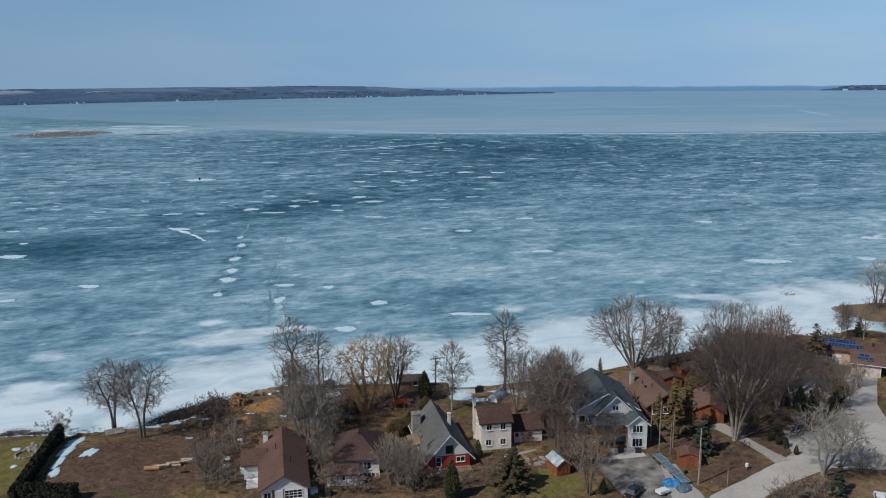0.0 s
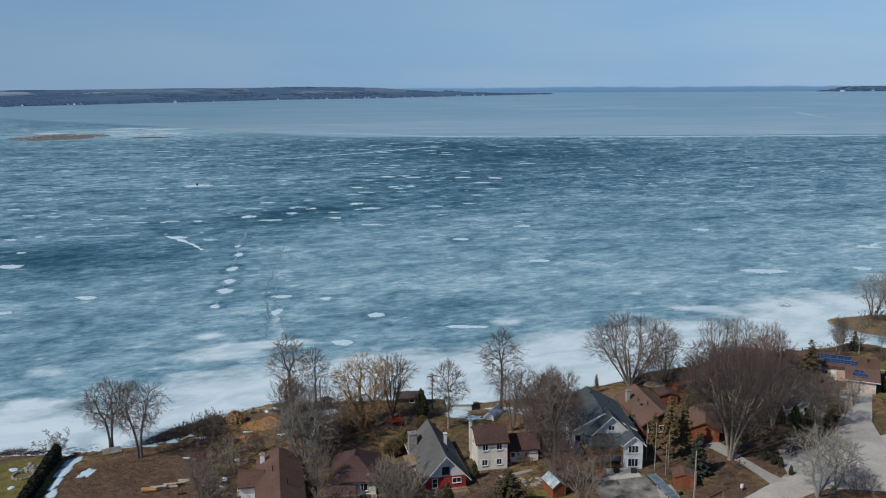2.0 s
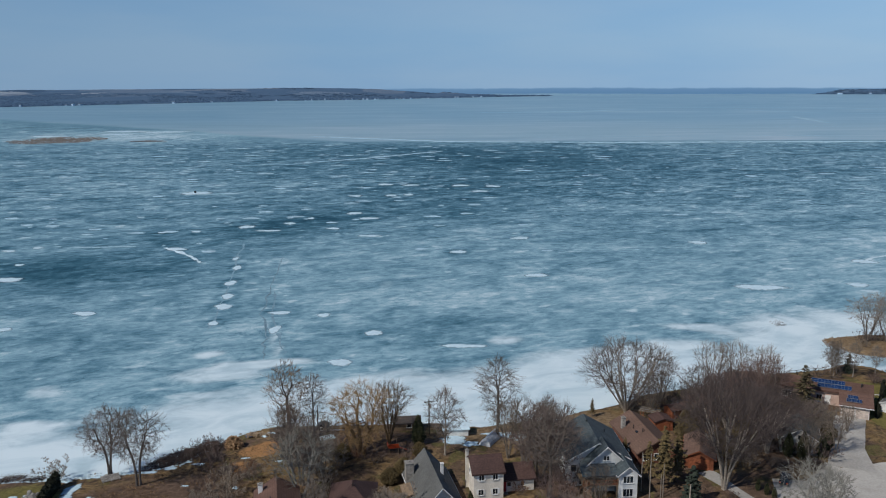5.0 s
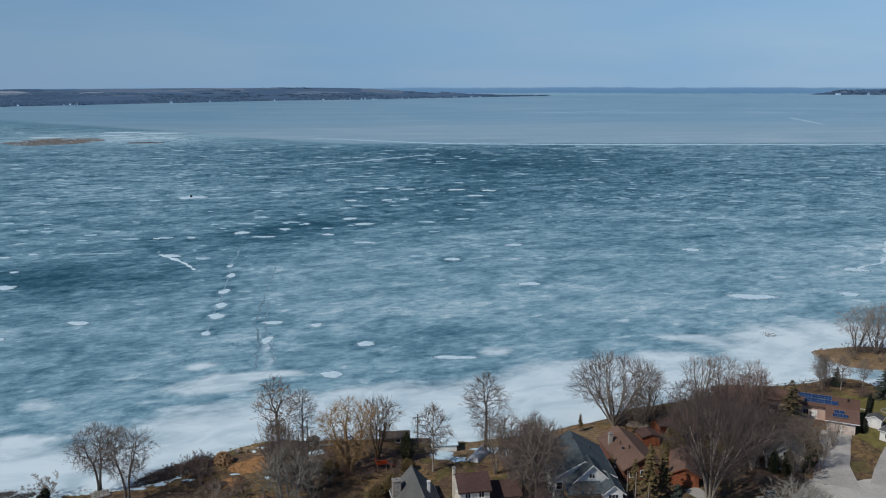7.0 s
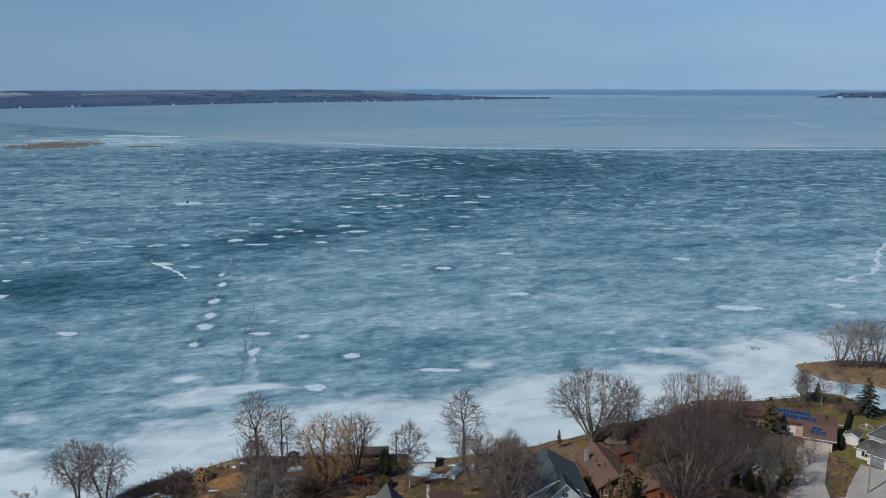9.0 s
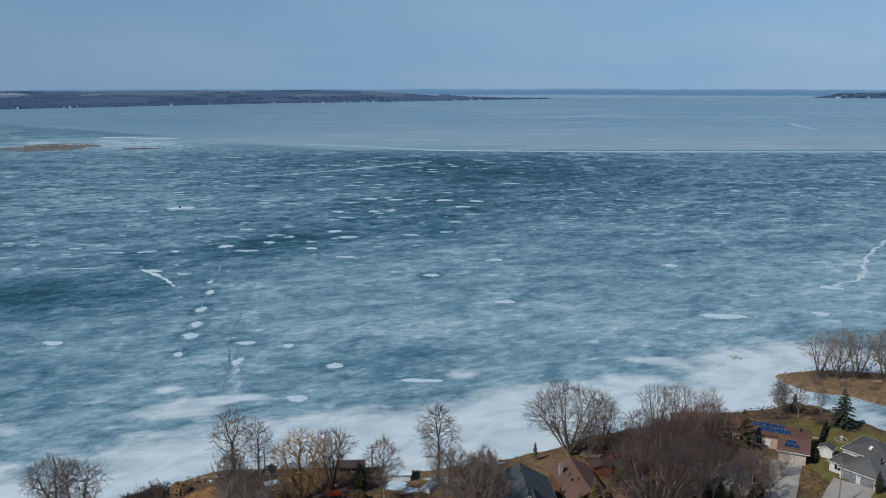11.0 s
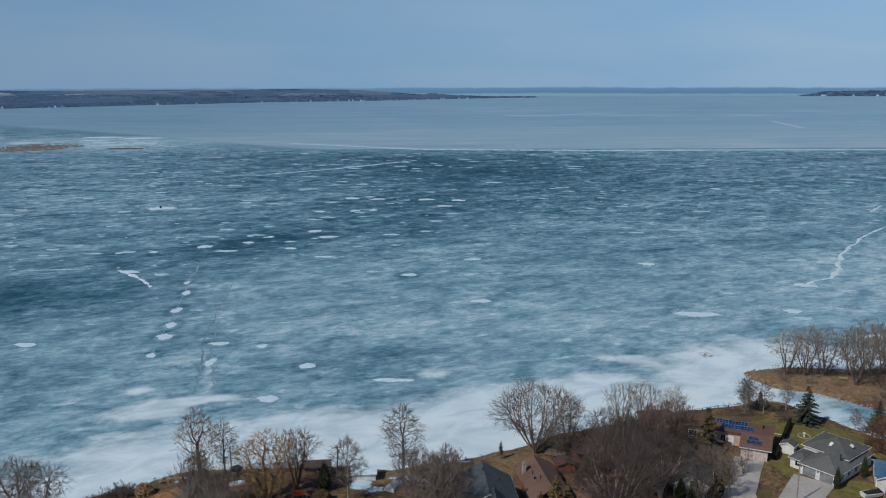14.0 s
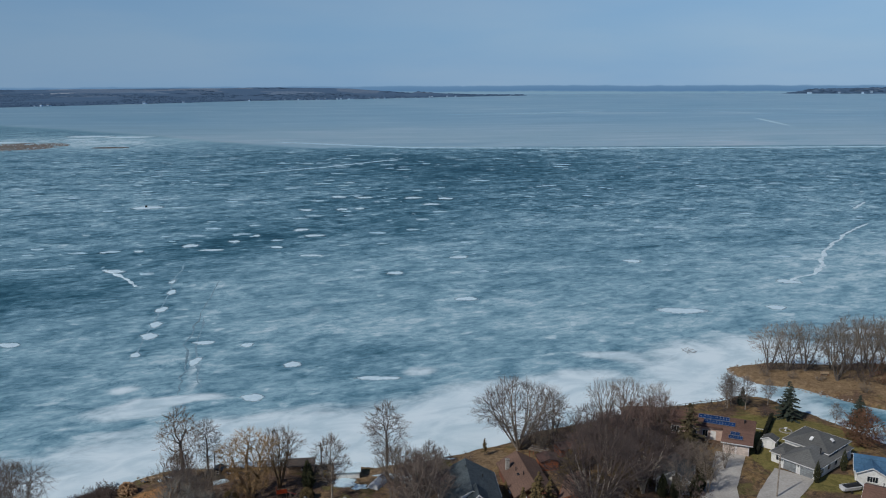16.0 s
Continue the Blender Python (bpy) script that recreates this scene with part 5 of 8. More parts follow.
for key, x, y, s, turn, tall in (
        ("ash", -63.5, 146.5, 0.98, 0, 1.0), ("ash", -56.0, 141, 0.95, 130, 1.08),
        ("gnarled", -31.5, 161, 1.0, 200, 1.08), ("ruddy", -30.8, 159.0, 0.62, 60, 1.1), ("poplar", -29.0, 147.5, 0.8, 60, 1.0), ("poplar", -22.0, 143.5, 0.8, 160, 1.0), ("tall", -26.5, 163, 0.80, 40, 1), ("willow", -15.5, 153, 1.0, 20, 1.0), ("fan_willow", -10.2, 157.5, 0.92, 70, 1.0),
        ("small", 1.3, 152, 1.05, 10, 1.0), ("tall", 12.3, 160, 1.16, 190, 0.9), ("tall", 21.5, 150, 0.78, 75, 1.0), ("poplar", 16.5, 146, 0.95, 60, 1.0),
        ("ash", 21.2, 147.5, 0.88, 60, 1.0), ("ash", 19.8, 133.5, 1.12, 20, 1.15), ("ruddy", 19.0, 141.5, 1.15, 200, 1.05), ("poplar", 13.8, 150.5, 0.8, 100, 1.0), ("maple", 42.6, 174.6, 1.18, 15, 0.82), ("poplar", 51.0, 177, 0.85, 120, 1.0),
        ("clump", 52.3, 137.6, 1.05, 0, 1.0), ("clump", 66.0, 152.5, 0.76, 100, 0.9), ("clump", 61.0, 161.5, 0.74, 210, 0.95), ("ash", 58, 172, 0.80, 50, 1.0),
        ("poplar", 64.5, 182, 0.92, 10, 1.0), ("poplar", 71, 186, 0.85, 160, 1.0), ("poplar", 77.5, 184, 0.78, 250, 1.0),
        ("clump", 73.5, 164.5, 0.52, 300, 0.9), ("poplar", 79.5, 152.0, 0.62, 60, 1.0), ("poplar", 72.5, 148.6, 0.60, 190, 1.0), ("lichen", 61.8, 123.6, 1.0, 140, 1.05), ("lichen", 66.2, 126.4, 0.80, 250, 1.0), ("ash", 78.0, 158.5, 0.66, 15, 0.9), ("ash", -25.3, 139.6, 0.92, 90, 1.0), ("poplar", 28.0, 131, 0.55, 200, 1.0), ("lichen", -24.4, 134.0, 1.08, 30, 1.05), ("lichen", -7.6, 121.6, 0.72, 80, 0.9),
        ("tall", -20.3, 123.6, 0.52, 0, 1.1), ("poplar", -8.8, 121.5, 0.56, 30, 1.0), ("poplar", -5.2, 119.4, 0.5, 130, 1.0), ("ruddy", 20.2, 127.6, 0.66, 80, 1.15), ("poplar", 22.4, 117.6, 0.66, 240, 1.0), ("poplar", -39.5, 123.0, 0.5, 210, 1.0), ("poplar", 87.0, 162.5, 0.42, 0, 1.0),  ("ruddy", 76.0, 178.0, 0.95, 20, 1.0), ("ruddy", 69.5, 175.0, 1.0, 110, 0.95), ("ruddy", 63.0, 171.5, 0.9, 290, 0.95), ("ruddy", 56.0, 163.5, 0.8, 60, 1.0), ("small", 101.5, 200.5, 0.66, 30, 1.0), ("poplar", 47.5, 170.0, 0.55, 20, 1.0), ("small", 105.0, 196, 0.68, 0, 1.0), ("small", 102.5, 199.5, 0.66, 90, 1.0), ("small", 101.0, 198, 0.60, 200, 1.0), ("small", 124, 186, 0.5, 40, 0.9), ("small", 112.5, 199.5, 0.55, 10, 1.0)):
    plant(key, x, y, s, turn, tall=tall)
for x, y, s, turn in ((124.2, 226, 0.88, 0), (129, 224.5, 0.95, 110), (134.0, 223.5, 0.92, 220), (139.5, 215.5, 0.98, 60), (142.5, 225, 0.9, 260), (153.5, 226, 1.0, 200), (161, 226, 1.0, 80), (147, 224, 1.05, 160), (150.5, 217.5, 1.0, 300),
                      (157.5, 222, 1.02, 20), (165, 219, 1.0, 130), (173, 213, 1.0, 250), (182, 208, 1.05, 10), (192, 204, 1.0, 90)):
    plant("spit_tree", x, y, s, turn, group="trees on the spit")
for key, x, y, s, turn in (
        ("shrub", -41.0, 130.0, 0.9, 20), ("red_shrub", -42.5, 136.5, 0.8, 90), ("shrub", -39.0, 139.0, 0.9, 150), ("shrub", -34.8, 141.5, 0.8, 70), ("red_shrub", -45.5, 147.0, 0.7, 60), ("shrub", -17.6, 121.4, 0.8, 80), ("shrub", -14.0, 119.0, 0.8, 10), ("shrub", -20.6, 128.5, 0.9, 30), ("shrub", -20.5, 135.0, 1.0, 130), ("shrub", 2.5, 121.0, 0.6, 60), ("shrub", -6.8, 124.4, 1.45, 0), ("shrub", -5.0, 121, 1.15, 140), ("shrub", -8.2, 127.0, 1.0, 240), ("red_shrub", -51.5, 152.6, 0.65, 70), ("red_shrub", -54.5, 150.4, 0.5, 10), ("red_shrub", -47.2, 156.2, 0.75, 160), ("shrub", -36.5, 121, 1.1, 40), ("shrub", -39.5, 126, 0.95, 200),
        ("shrub", -19.4, 120.2, 0.8, 10), ("shrub", -37.5, 134, 1.0, 130), ("red_shrub", -44.5, 151, 0.85, 0), ("red_shrub", -48.5, 154.5, 0.70, 90), ("red_shrub", -41.5, 143, 0.8, 30),
        ("red_shrub", -53.0, 150.8, 0.55, 200), ("red_shrub", -46.6, 157.6, 0.6, 250), ("red_shrub", -49.8, 152.0, 0.6, 20), ("shrub", -73, 144, 0.95, 10), ("shrub", -22, 143, 1.2, 50), ("red_shrub", -28, 152, 0.9, 70), ("red_shrub", -20, 157, 0.85, 20),
        ("shrub", -30.5, 156, 0.9, 100), ("red_shrub", -12.5, 148.5, 0.8, 60), ("shrub", -19.5, 147.5, 0.9, 190), ("rust", -17.0, 150.5, 0.6, 10), ("red_shrub", -6.0, 149.5, 0.7, 10),
        ("rust", 24.4, 129.0, 1.25, 0), ("red_shrub", 25.5, 138.0, 1.25, 40), ("red_shrub", 22.5, 142.0, 1.1, 140), ("rust", 14.8, 136.0, 0.55, 30), ("rust", 12.6, 124.8, 0.6, 10), ("shrub", 8.5, 124.5, 0.6, 90),
        ("red_shrub", 70, 158.5, 1.35, 20), ("red_shrub", 75.5, 164, 1.3, 80), ("red_shrub", 80.0, 170.5, 0.7, 150), ("red_shrub", 71, 171, 1.35, 220), ("red_shrub", 64.5, 168.5, 1.3, 300), ("red_shrub", 80, 161.5, 1.2, 100),
        ("red_shrub", 76.5, 176, 1.1, 10), ("red_shrub", 62, 176, 0.9, 60), ("red_shrub", 57, 166, 1.2, 50), ("red_shrub", 70, 152.5, 1.1, 90), ("shrub", 82.5, 164, 1.25, 80),
        ("shrub", 69, 124.5, 0.95, 20), ("shrub", 57.5, 116.5, 0.75, 120), ("shrub", 52.5, 114.5, 0.8, 60), ("shrub", 55.0, 117.5, 0.6, 200), ("shrub", 51.0, 116.0, 0.5, 300), ("red_shrub", 47.4, 133.8, 0.42, 20), ("red_shrub", 49.6, 131.6, 0.38, 90), ("red_shrub", 58.8, 131.0, 0.32, 10), ("red_shrub", 52.6, 134.6, 0.40, 140), ("russet", 124.6, 174.6, 1.05, 40), ("red_shrub", 127, 178, 0.7, 0),
        ("red_shrub", 100, 196, 0.7, 20), ("red_shrub", 96.5, 196.5, 0.62, 70), ("red_shrub", 108, 190.5, 0.6, 120), ("red_shrub", 145.5, 213, 1.1, 60), ("rust", 150, 211.5, 1.0, 200), ("red_shrub", 122.5, 224.5, 0.8, 20), ("red_shrub", 127.0, 226.0, 1.0, 90), ("red_shrub", 131.5, 225.5, 1.1, 150), ("red_shrub", 137.0, 226.0, 1.1, 210), ("red_shrub", 143.5, 221.0, 1.2, 30), ("red_shrub", 149.0, 224.0, 1.3, 80), ("rust", 155.0, 219.0, 1.4, 10), ("red_shrub", 71.5, 184.6, 1.0, 40), ("red_shrub", 77.2, 185.2, 0.95, 130), ("red_shrub", 74.2, 183.4, 1.05, 210), ("red_shrub", 79.5, 166.5, 0.8, 200), ("red_shrub", 48.5, 175.5, 0.9, 40), ("red_shrub", 52.5, 178.0, 1.0, 100), ("red_shrub", 46.0, 178.0, 0.8, 180), ("red_shrub", 57.5, 179.5, 1.0, 240), ("red_shrub", 66.5, 178.5, 1.0, 290), ("red_shrub", 60.0, 184.5, 0.8, 10), ("red_shrub", 67.0, 188.0, 0.8, 80), ("red_shrub", 68.5, 189.5, 0.75, 150), ("red_shrub", 82.0, 192.5, 0.7, 200), ("red_shrub", 85.0, 195.0, 0.7, 260), ("red_shrub", 75.0, 182.5, 1.0, 310), ("red_shrub", 83.0, 188.5, 0.9, 40), ("red_shrub", 63.0, 152.5, 1.2, 70), ("red_shrub", 67.5, 160.5, 1.3, 200), ("shrub", 128.0, 219.0, 0.5, 10), ("shrub", 135.0, 216.0, 0.5, 80), ("shrub", 143.0, 207.0, 0.6, 150), ("shrub", 121.0, 221.5, 0.5, 210),
        ("red_shrub", 160, 213, 1.2, 10), ("rust", -36, 146, 0.5, 0), ("shrub", 59, 146.5, 0.9, 0), ("red_shrub", 75.0, 149.0, 1.1, 10), ("red_shrub", 30.5, 168, 0.55, 0),
        ("red_shrub", 17, 166.5, 0.7, 40), ("red_shrub", 24.5, 170.5, 0.7, 140), ("red_shrub", 20.5, 158, 0.9, 140), ("red_shrub", 26, 160, 0.8, 20), ("red_shrub", -5, 163, 0.55, 40)):
    plant(key, x, y, s, turn)

spruce = conifer(81, 10.0, 4.1, SPRUCE, "dark blue-green spruce beside the frozen channel", 0.9, gaps=0.08)
at(spruce, 113.6, 190.2)
at(copy_thing(spruce, pose(0, 0, 0)), 131.0, 188.0, 0.88, 70)
ragged = conifer(85, 10.2, 3.0, BROWN_CEDAR, "ragged conifer with browned winter needles", 1.6, tiers=13, category="conifer", bare=0.26, gaps=0.32)
at(ragged, 41.2, 138.0, 1.12)
for x, y, s, turn in ((44.3, 140.5, 1.0, 50), (42.8, 143.8, 0.95, 160), (39.4, 141.5, 0.75, 250), (37.0, 150.8, 0.42, 20), (34.5, 172.5, 0.42, 0)):
    at(copy_thing(ragged, pose(0, 0, 0)), x, y, s, turn)
bronzed = conifer(87, 10.6, 4.2, BRONZE, "bushy spruce with bronzed needles before the brick house", 1.1, tiers=15, gaps=0.15)
at(bronzed, 82.9, 174.6)
young = conifer(88, 7.4, 2.5, SPRUCE, "dark green spruce beside the red shed", 1.1, category="spruce tree", gaps=0.15)
wide_one = at(copy_thing(bronzed, pose(0, 0, 0)), 10.6, 119.8, 0.68, 200)
wide_one.scale = (1.08, 1.08, 0.70)
wide_one["label"] = "broad bronzed green spruce on the lawn"
at(young, 44.6, 131.8, 1.02, 40)
for x, y, s, turn, lb in ((61.2, 117.4, 0.72, 0, "small dark spruce beside the lane"), (105.5, 199.5, 0.72, 30, "small dark spruce by the shore")):
    at(copy_thing(young, pose(0, 0, 0)), x, y, s, turn)["label"] = lb
dark = column(91, 6.6, 1.25, CEDAR, "dark pointed cedar beside the house")
at(dark, -4.2, 157.0)
for x, y, s, lb in ((0.9, 116.8, 1.0, "clipped columnar cedar before the red house"), (5.6, 131.2, 0.52, "columnar cedar at the house corner"),
                    (104.2, 155.4, 0.72, "clipped columnar cedar beside the grey house"), (112.6, 160.4, 0.72, "clipped columnar cedar beside the grey house"),
                    (24.7, 118.2, 0.4, "low dark cedar in the yard"), (58.2, 137.0, 0.34, "small olive cedar by the parking bay"), (59.2, 135.4, 0.36, "small olive cedar by the parking bay"), (60.0, 134.0, 0.34, "small olive cedar by the parking bay"), (60.6, 131.2, 0.30, "small olive cedar by the parking bay"), (69.6, 151.0, 0.8, "dark cedar in the thicket"), (72.0, 149.8, 0.9, "dark cedar in the thicket"), (76.0, 150.6, 0.75, "dark cedar in the thicket"), (78.6, 153.4, 0.7, "dark cedar in the thicket")):
    slim = at(copy_thing(dark, pose(0, 0, 0)), x, y, s)
    slim["label"] = lb
    if "clipped" in lb:
        slim.scale = (s * (0.95 if x < 50 else 0.72), s * (0.95 if x < 50 else 0.72), s * 1.05)
hollow = column(95, 4.5, 2.6, BROWN_CEDAR, "broad evergreen bush browned by winter", "evergreen bush", 2400, 0.34)
at(hollow, 56.8, 151.5, 1.25)
for x, y, s in ((-6.6, 144.0, 0.75), (-9.0, 140.5, 0.7), (-3.8, 152.5, 0.6), (-19, 151, 0.7), (55, 166, 1.1), (52.5, 160, 1.0), (69, 176, 0.9), (66.0, 155.5, 0.9), (63.5, 158.5, 1.0), (81.0, 159.0, 0.8)):
    at(copy_thing(hollow, pose(0, 0, 0)), x, y, s, x * 40)

# clipped hedge with a long dark face
def hedge(x0, y0, yaw, long, tall, wide, n, label, seed):
  hd = thing("hedge", pose(x0, y0, gz(x0, y0), 0, 0, yaw), label, "hedge")
  sh = Shape()
  rr = random.Random(seed)
  for k in range(n):
    x, z, y = rr.uniform(0, long), rr.uniform(0.0, tall), rr.uniform(-wide, wide)
    if rr.random() < 0.7:
        if rr.random() < 0.5:
            z = tall + rr.gauss(0, 0.05)
        else:
            y = rr.choice((-wide, wide)) + rr.gauss(0, 0.05)
    p, s = Vector((x, y, z)), rr.uniform(0.12, 0.3)
    a, b = Vector((rr.gauss(0, 1), rr.gauss(0, 1), rr.gauss(0, 1))).normalized() * s, Vector((rr.gauss(0, 1), rr.gauss(0, 1), rr.gauss(0, 1))).normalized() * s
    sh.add([p - a, p + b, p + a, p - b], [(0, 1, 2), (0, 2, 3)])
  part("foliage", sh, HEDGE, hd)
  part("core", Shape().bevel_box(0, long, -wide + 0.06, wide - 0.06, -0.4, tall - 0.06, 0.2), HEDGE, hd)


hedge(-71.4, 141.6, -80.5, 26, 2.9, 0.6, 3600, "long clipped dark hedge running to the shore", 4)
# second hedge added to give the dark of a shadow on the ground
hedge(-66.6, 117.2, 0, 9, 2.5, 0.9, 1500, "short clipped hedge standing in for a shadow across the garden end", 5)
hedge(96.8, 168.8, 58.9, 23.5, 1.4, 0.28, 1800, "tall narrow hedge between two lawns", 6)

# dead stalks, leaf litter and tussocks
LANE_ARR = np.array(LANES)


def blocked(x, y):
    return bool((np.hypot(LANE_ARR[:, 0] - x, LANE_ARR[:, 1] - y) < LANE_ARR[:, 2] + 0.3).any())


def litter(name, label, category, boxes, n, material, low, high, seed):
    r = random.Random(seed)
    pts = []
    for x0, x1, y0, y1, share in boxes:
        pts += [(r.uniform(x0, x1), r.uniform(y0, y1)) for _ in range(int(n * share))]
    arr = np.array(pts)
    z, d = ground(arr[:, 0], arr[:, 1]), land_depth(arr[:, 0], arr[:, 1])
    clump = fbm(arr[:, 0] / 5, arr[:, 1] / 5, 3)
    sh = Shape()
    for (x, y), h0, dd, c in zip(pts, z, d, clump):
        if dd < 0.6 or c < -0.06 or blocked(x, y):
            continue
        for k in range(3):
            w, t = r.uniform(low, high), r.uniform(low, high) * r.uniform(0.5, 1.4)
            a = r.uniform(0, 6.28)
            ca, sa = math.cos(a) * w, math.sin(a) * w
            ox, oy = r.gauss(0, w), r.gauss(0, w)
            sh.add([(x + ox - ca, y + oy - sa, h0 - 0.03), (x + ox + sa * 0.5, y + oy - ca * 0.5, h0 - 0.03), (x + ox + ca, y + oy + sa, h0 - 0.03),
                    (x + ox + r.gauss(0, w), y + oy + r.gauss(0, w), h0 + t)], [(0, 1, 3), (1, 2, 3), (2, 0, 3)])
    tagged(part(name, sh, material), label, category, kind="stuff")


STRAW = surface("dry_straw", (0.13, 0.085, 0.04), (0.30, 0.21, 0.11), 0.6, 0.12, 0.95, 0.2)
LEAF_TAN = surface("tan_dead_leaves", (0.085, 0.050, 0.028), (0.24, 0.15, 0.085), 0.8, 0.15, 0.95, 0.2)
LEAF = surface("leaf_litter", (0.050, 0.032, 0.020), (0.13, 0.080, 0.048), 0.6, 0.12, 0.95, 0.2)
YARDS = [(-66, -32, 118, 158, 0.34), (-32, 6, 118, 168, 0.26), (6, 40, 116, 174, 0.18), (40, 100, 116, 196, 0.22)]
litter("dead_grass", "tufts of dead straw-coloured grass", "dead grass", YARDS + [(112, 190, 176, 236, 0.25)], 6000, STRAW, 0.06, 0.17, 1)
litter("leaf_heaps", "tan-brown heaps of dead leaves on the lawn", "dead leaves", [(-63, -44, 134, 148, 0.5), (-46, -33, 126, 150, 0.3), (-22, -4, 140, 162, 0.2)], 1700, LEAF_TAN, 0.06, 0.17, 3)
# last box: extra dark litter standing in for shade round the willow foot
litter("leaf_litter", "dark leaf litter and brush on the ground", "leaf litter", YARDS + [(42, 62, 124, 142, 0.10)], 5600, LEAF, 0.05, 0.15, 2)

# ---- houses ----
def lattice(xs, zs, solid, y0, y1):
    """One connected plate with openings: solid(i, j) tells which cells of the grid are filled."""
    sh, ids = Shape(), {}

    def v(i, j, k):
        if (i, j, k) not in ids:
            ids[i, j, k] = len(sh.v)
            sh.v.append((xs[i], (y0, y1)[k], zs[j]))
        return ids[i, j, k]

    nx, nz = len(xs) - 1, len(zs) - 1
    full = lambda i, j: 0 <= i < nx and 0 <= j < nz and solid(i, j)
    for i in range(nx):
        for j in range(nz):
            if not full(i, j):
                continue
            sh.f.append((v(i, j, 0), v(i + 1, j, 0), v(i + 1, j + 1, 0), v(i, j + 1, 0)))
            sh.f.append((v(i, j + 1, 1), v(i + 1, j + 1, 1), v(i + 1, j, 1), v(i, j, 1)))
            for di, dj, p, q in ((-1, 0, (i, j + 1), (i, j)), (1, 0, (i + 1, j), (i + 1, j + 1)), (0, -1, (i, j), (i + 1, j)), (0, 1, (i + 1, j + 1), (i, j + 1))):
                if not full(i + di, j + dj):
                    sh.f.append((v(*p, 0), v(*p, 1), v(*q, 1), v(*q, 0)))
    return sh


def window(parent, x, y, z, w, h, face, bars=(1, 1), frame_mat=None):
    """A window on a wall: face 'f' (towards -y), 'b' (+y), 'l' (-x) or 'r' (+x); x, y, z is the middle of its sill line on the wall."""
    turn = {"f": 0, "r": 90, "b": 180, "l": 270}[face]
    t, b = 0.10, 0.035
    xs, zs = [-w / 2 - t, -w / 2], [-t, 0]
    for k in range(1, bars[0]):
        xs += [-w / 2 + w * k / bars[0] - b, -w / 2 + w * k / bars[0] + b]
    for k in range(1, bars[1]):
        zs += [h * k / bars[1] - b, h * k / bars[1] + b]
    xs += [w / 2, w / 2 + t]
    zs += [h, h + t]
    ob = part("window", lattice(xs, zs, lambda i, j: i % 2 == 0 or j % 2 == 0, -0.07, 0.02), frame_mat or TRIM, parent, m=pose(x, y, z, 0, 0, turn))
    for i in range(bars[0]):
        for j in range(bars[1]):
            a, c = -w / 2 + w * i / bars[0], h * j / bars[1]
            part("pane", Shape().box(a, a + w / bars[0] - 0.004, -0.03, 0.01, c, c + h / bars[1] - 0.004), GLASS, ob)
    part("sill", Shape().box(-w / 2 - t - 0.05, w / 2 + t + 0.05, -0.16, -0.072, -t - 0.02, -t + 0.05), frame_mat or TRIM, ob)
    return ob


def door(parent, x, y, z, w, h, face, material, name="door", frame_mat=None):
    turn = {"f": 0, "r": 90, "b": 180, "l": 270}[face]
    m = pose(x, y, z, 0, 0, turn)
    ob = part(name, Shape().box(-w / 2, w / 2, -0.05, 0.01, 0, h), material, parent, m=m)
    fr = lattice([-w / 2 - 0.12, -w / 2, w / 2, w / 2 + 0.12], [0, h, h + 0.12], lambda i, j: i != 1 or j == 1, -0.08, 0.01)
    part("door_frame", fr, frame_mat or TRIM, ob)
    if name == "garage_door":
        for i in range(4):
            for k in range(4):
                a, b = -w / 2 + w * k / 4 + 0.06, -w / 2 + w * (k + 1) / 4 - 0.06
                part("panel", Shape().box(a, b, -0.075, -0.052, h * i / 4 + 0.06, h * (i + 1) / 4 - 0.06), material, ob)
    else:
        part("door_handle", Shape().tube([(w * 0.36, -0.06, h * 0.48), (w * 0.36, -0.12, h * 0.48), (w * 0.28, -0.12, h * 0.48)], [0.03, 0.03, 0.03], 6), SOLAR_FRAME, ob)
    return ob


def railing(parent, x0, x1, y, z, tall, gap, material):
    """A straight rail along x with its balusters."""
    ob = part("railing", Shape().box(x0, x1, y - 0.05, y + 0.05, z + tall, z + tall + 0.09), material, parent)
    n = max(2, round((x1 - x0) / gap))
    for k in range(n + 1):
        x = x0 + 0.04 + (x1 - x0 - 0.08) * k / n
        part("baluster", Shape().box(x - 0.035, x + 0.035, y - 0.035, y + 0.035, z, z + tall), material, ob)
    return ob


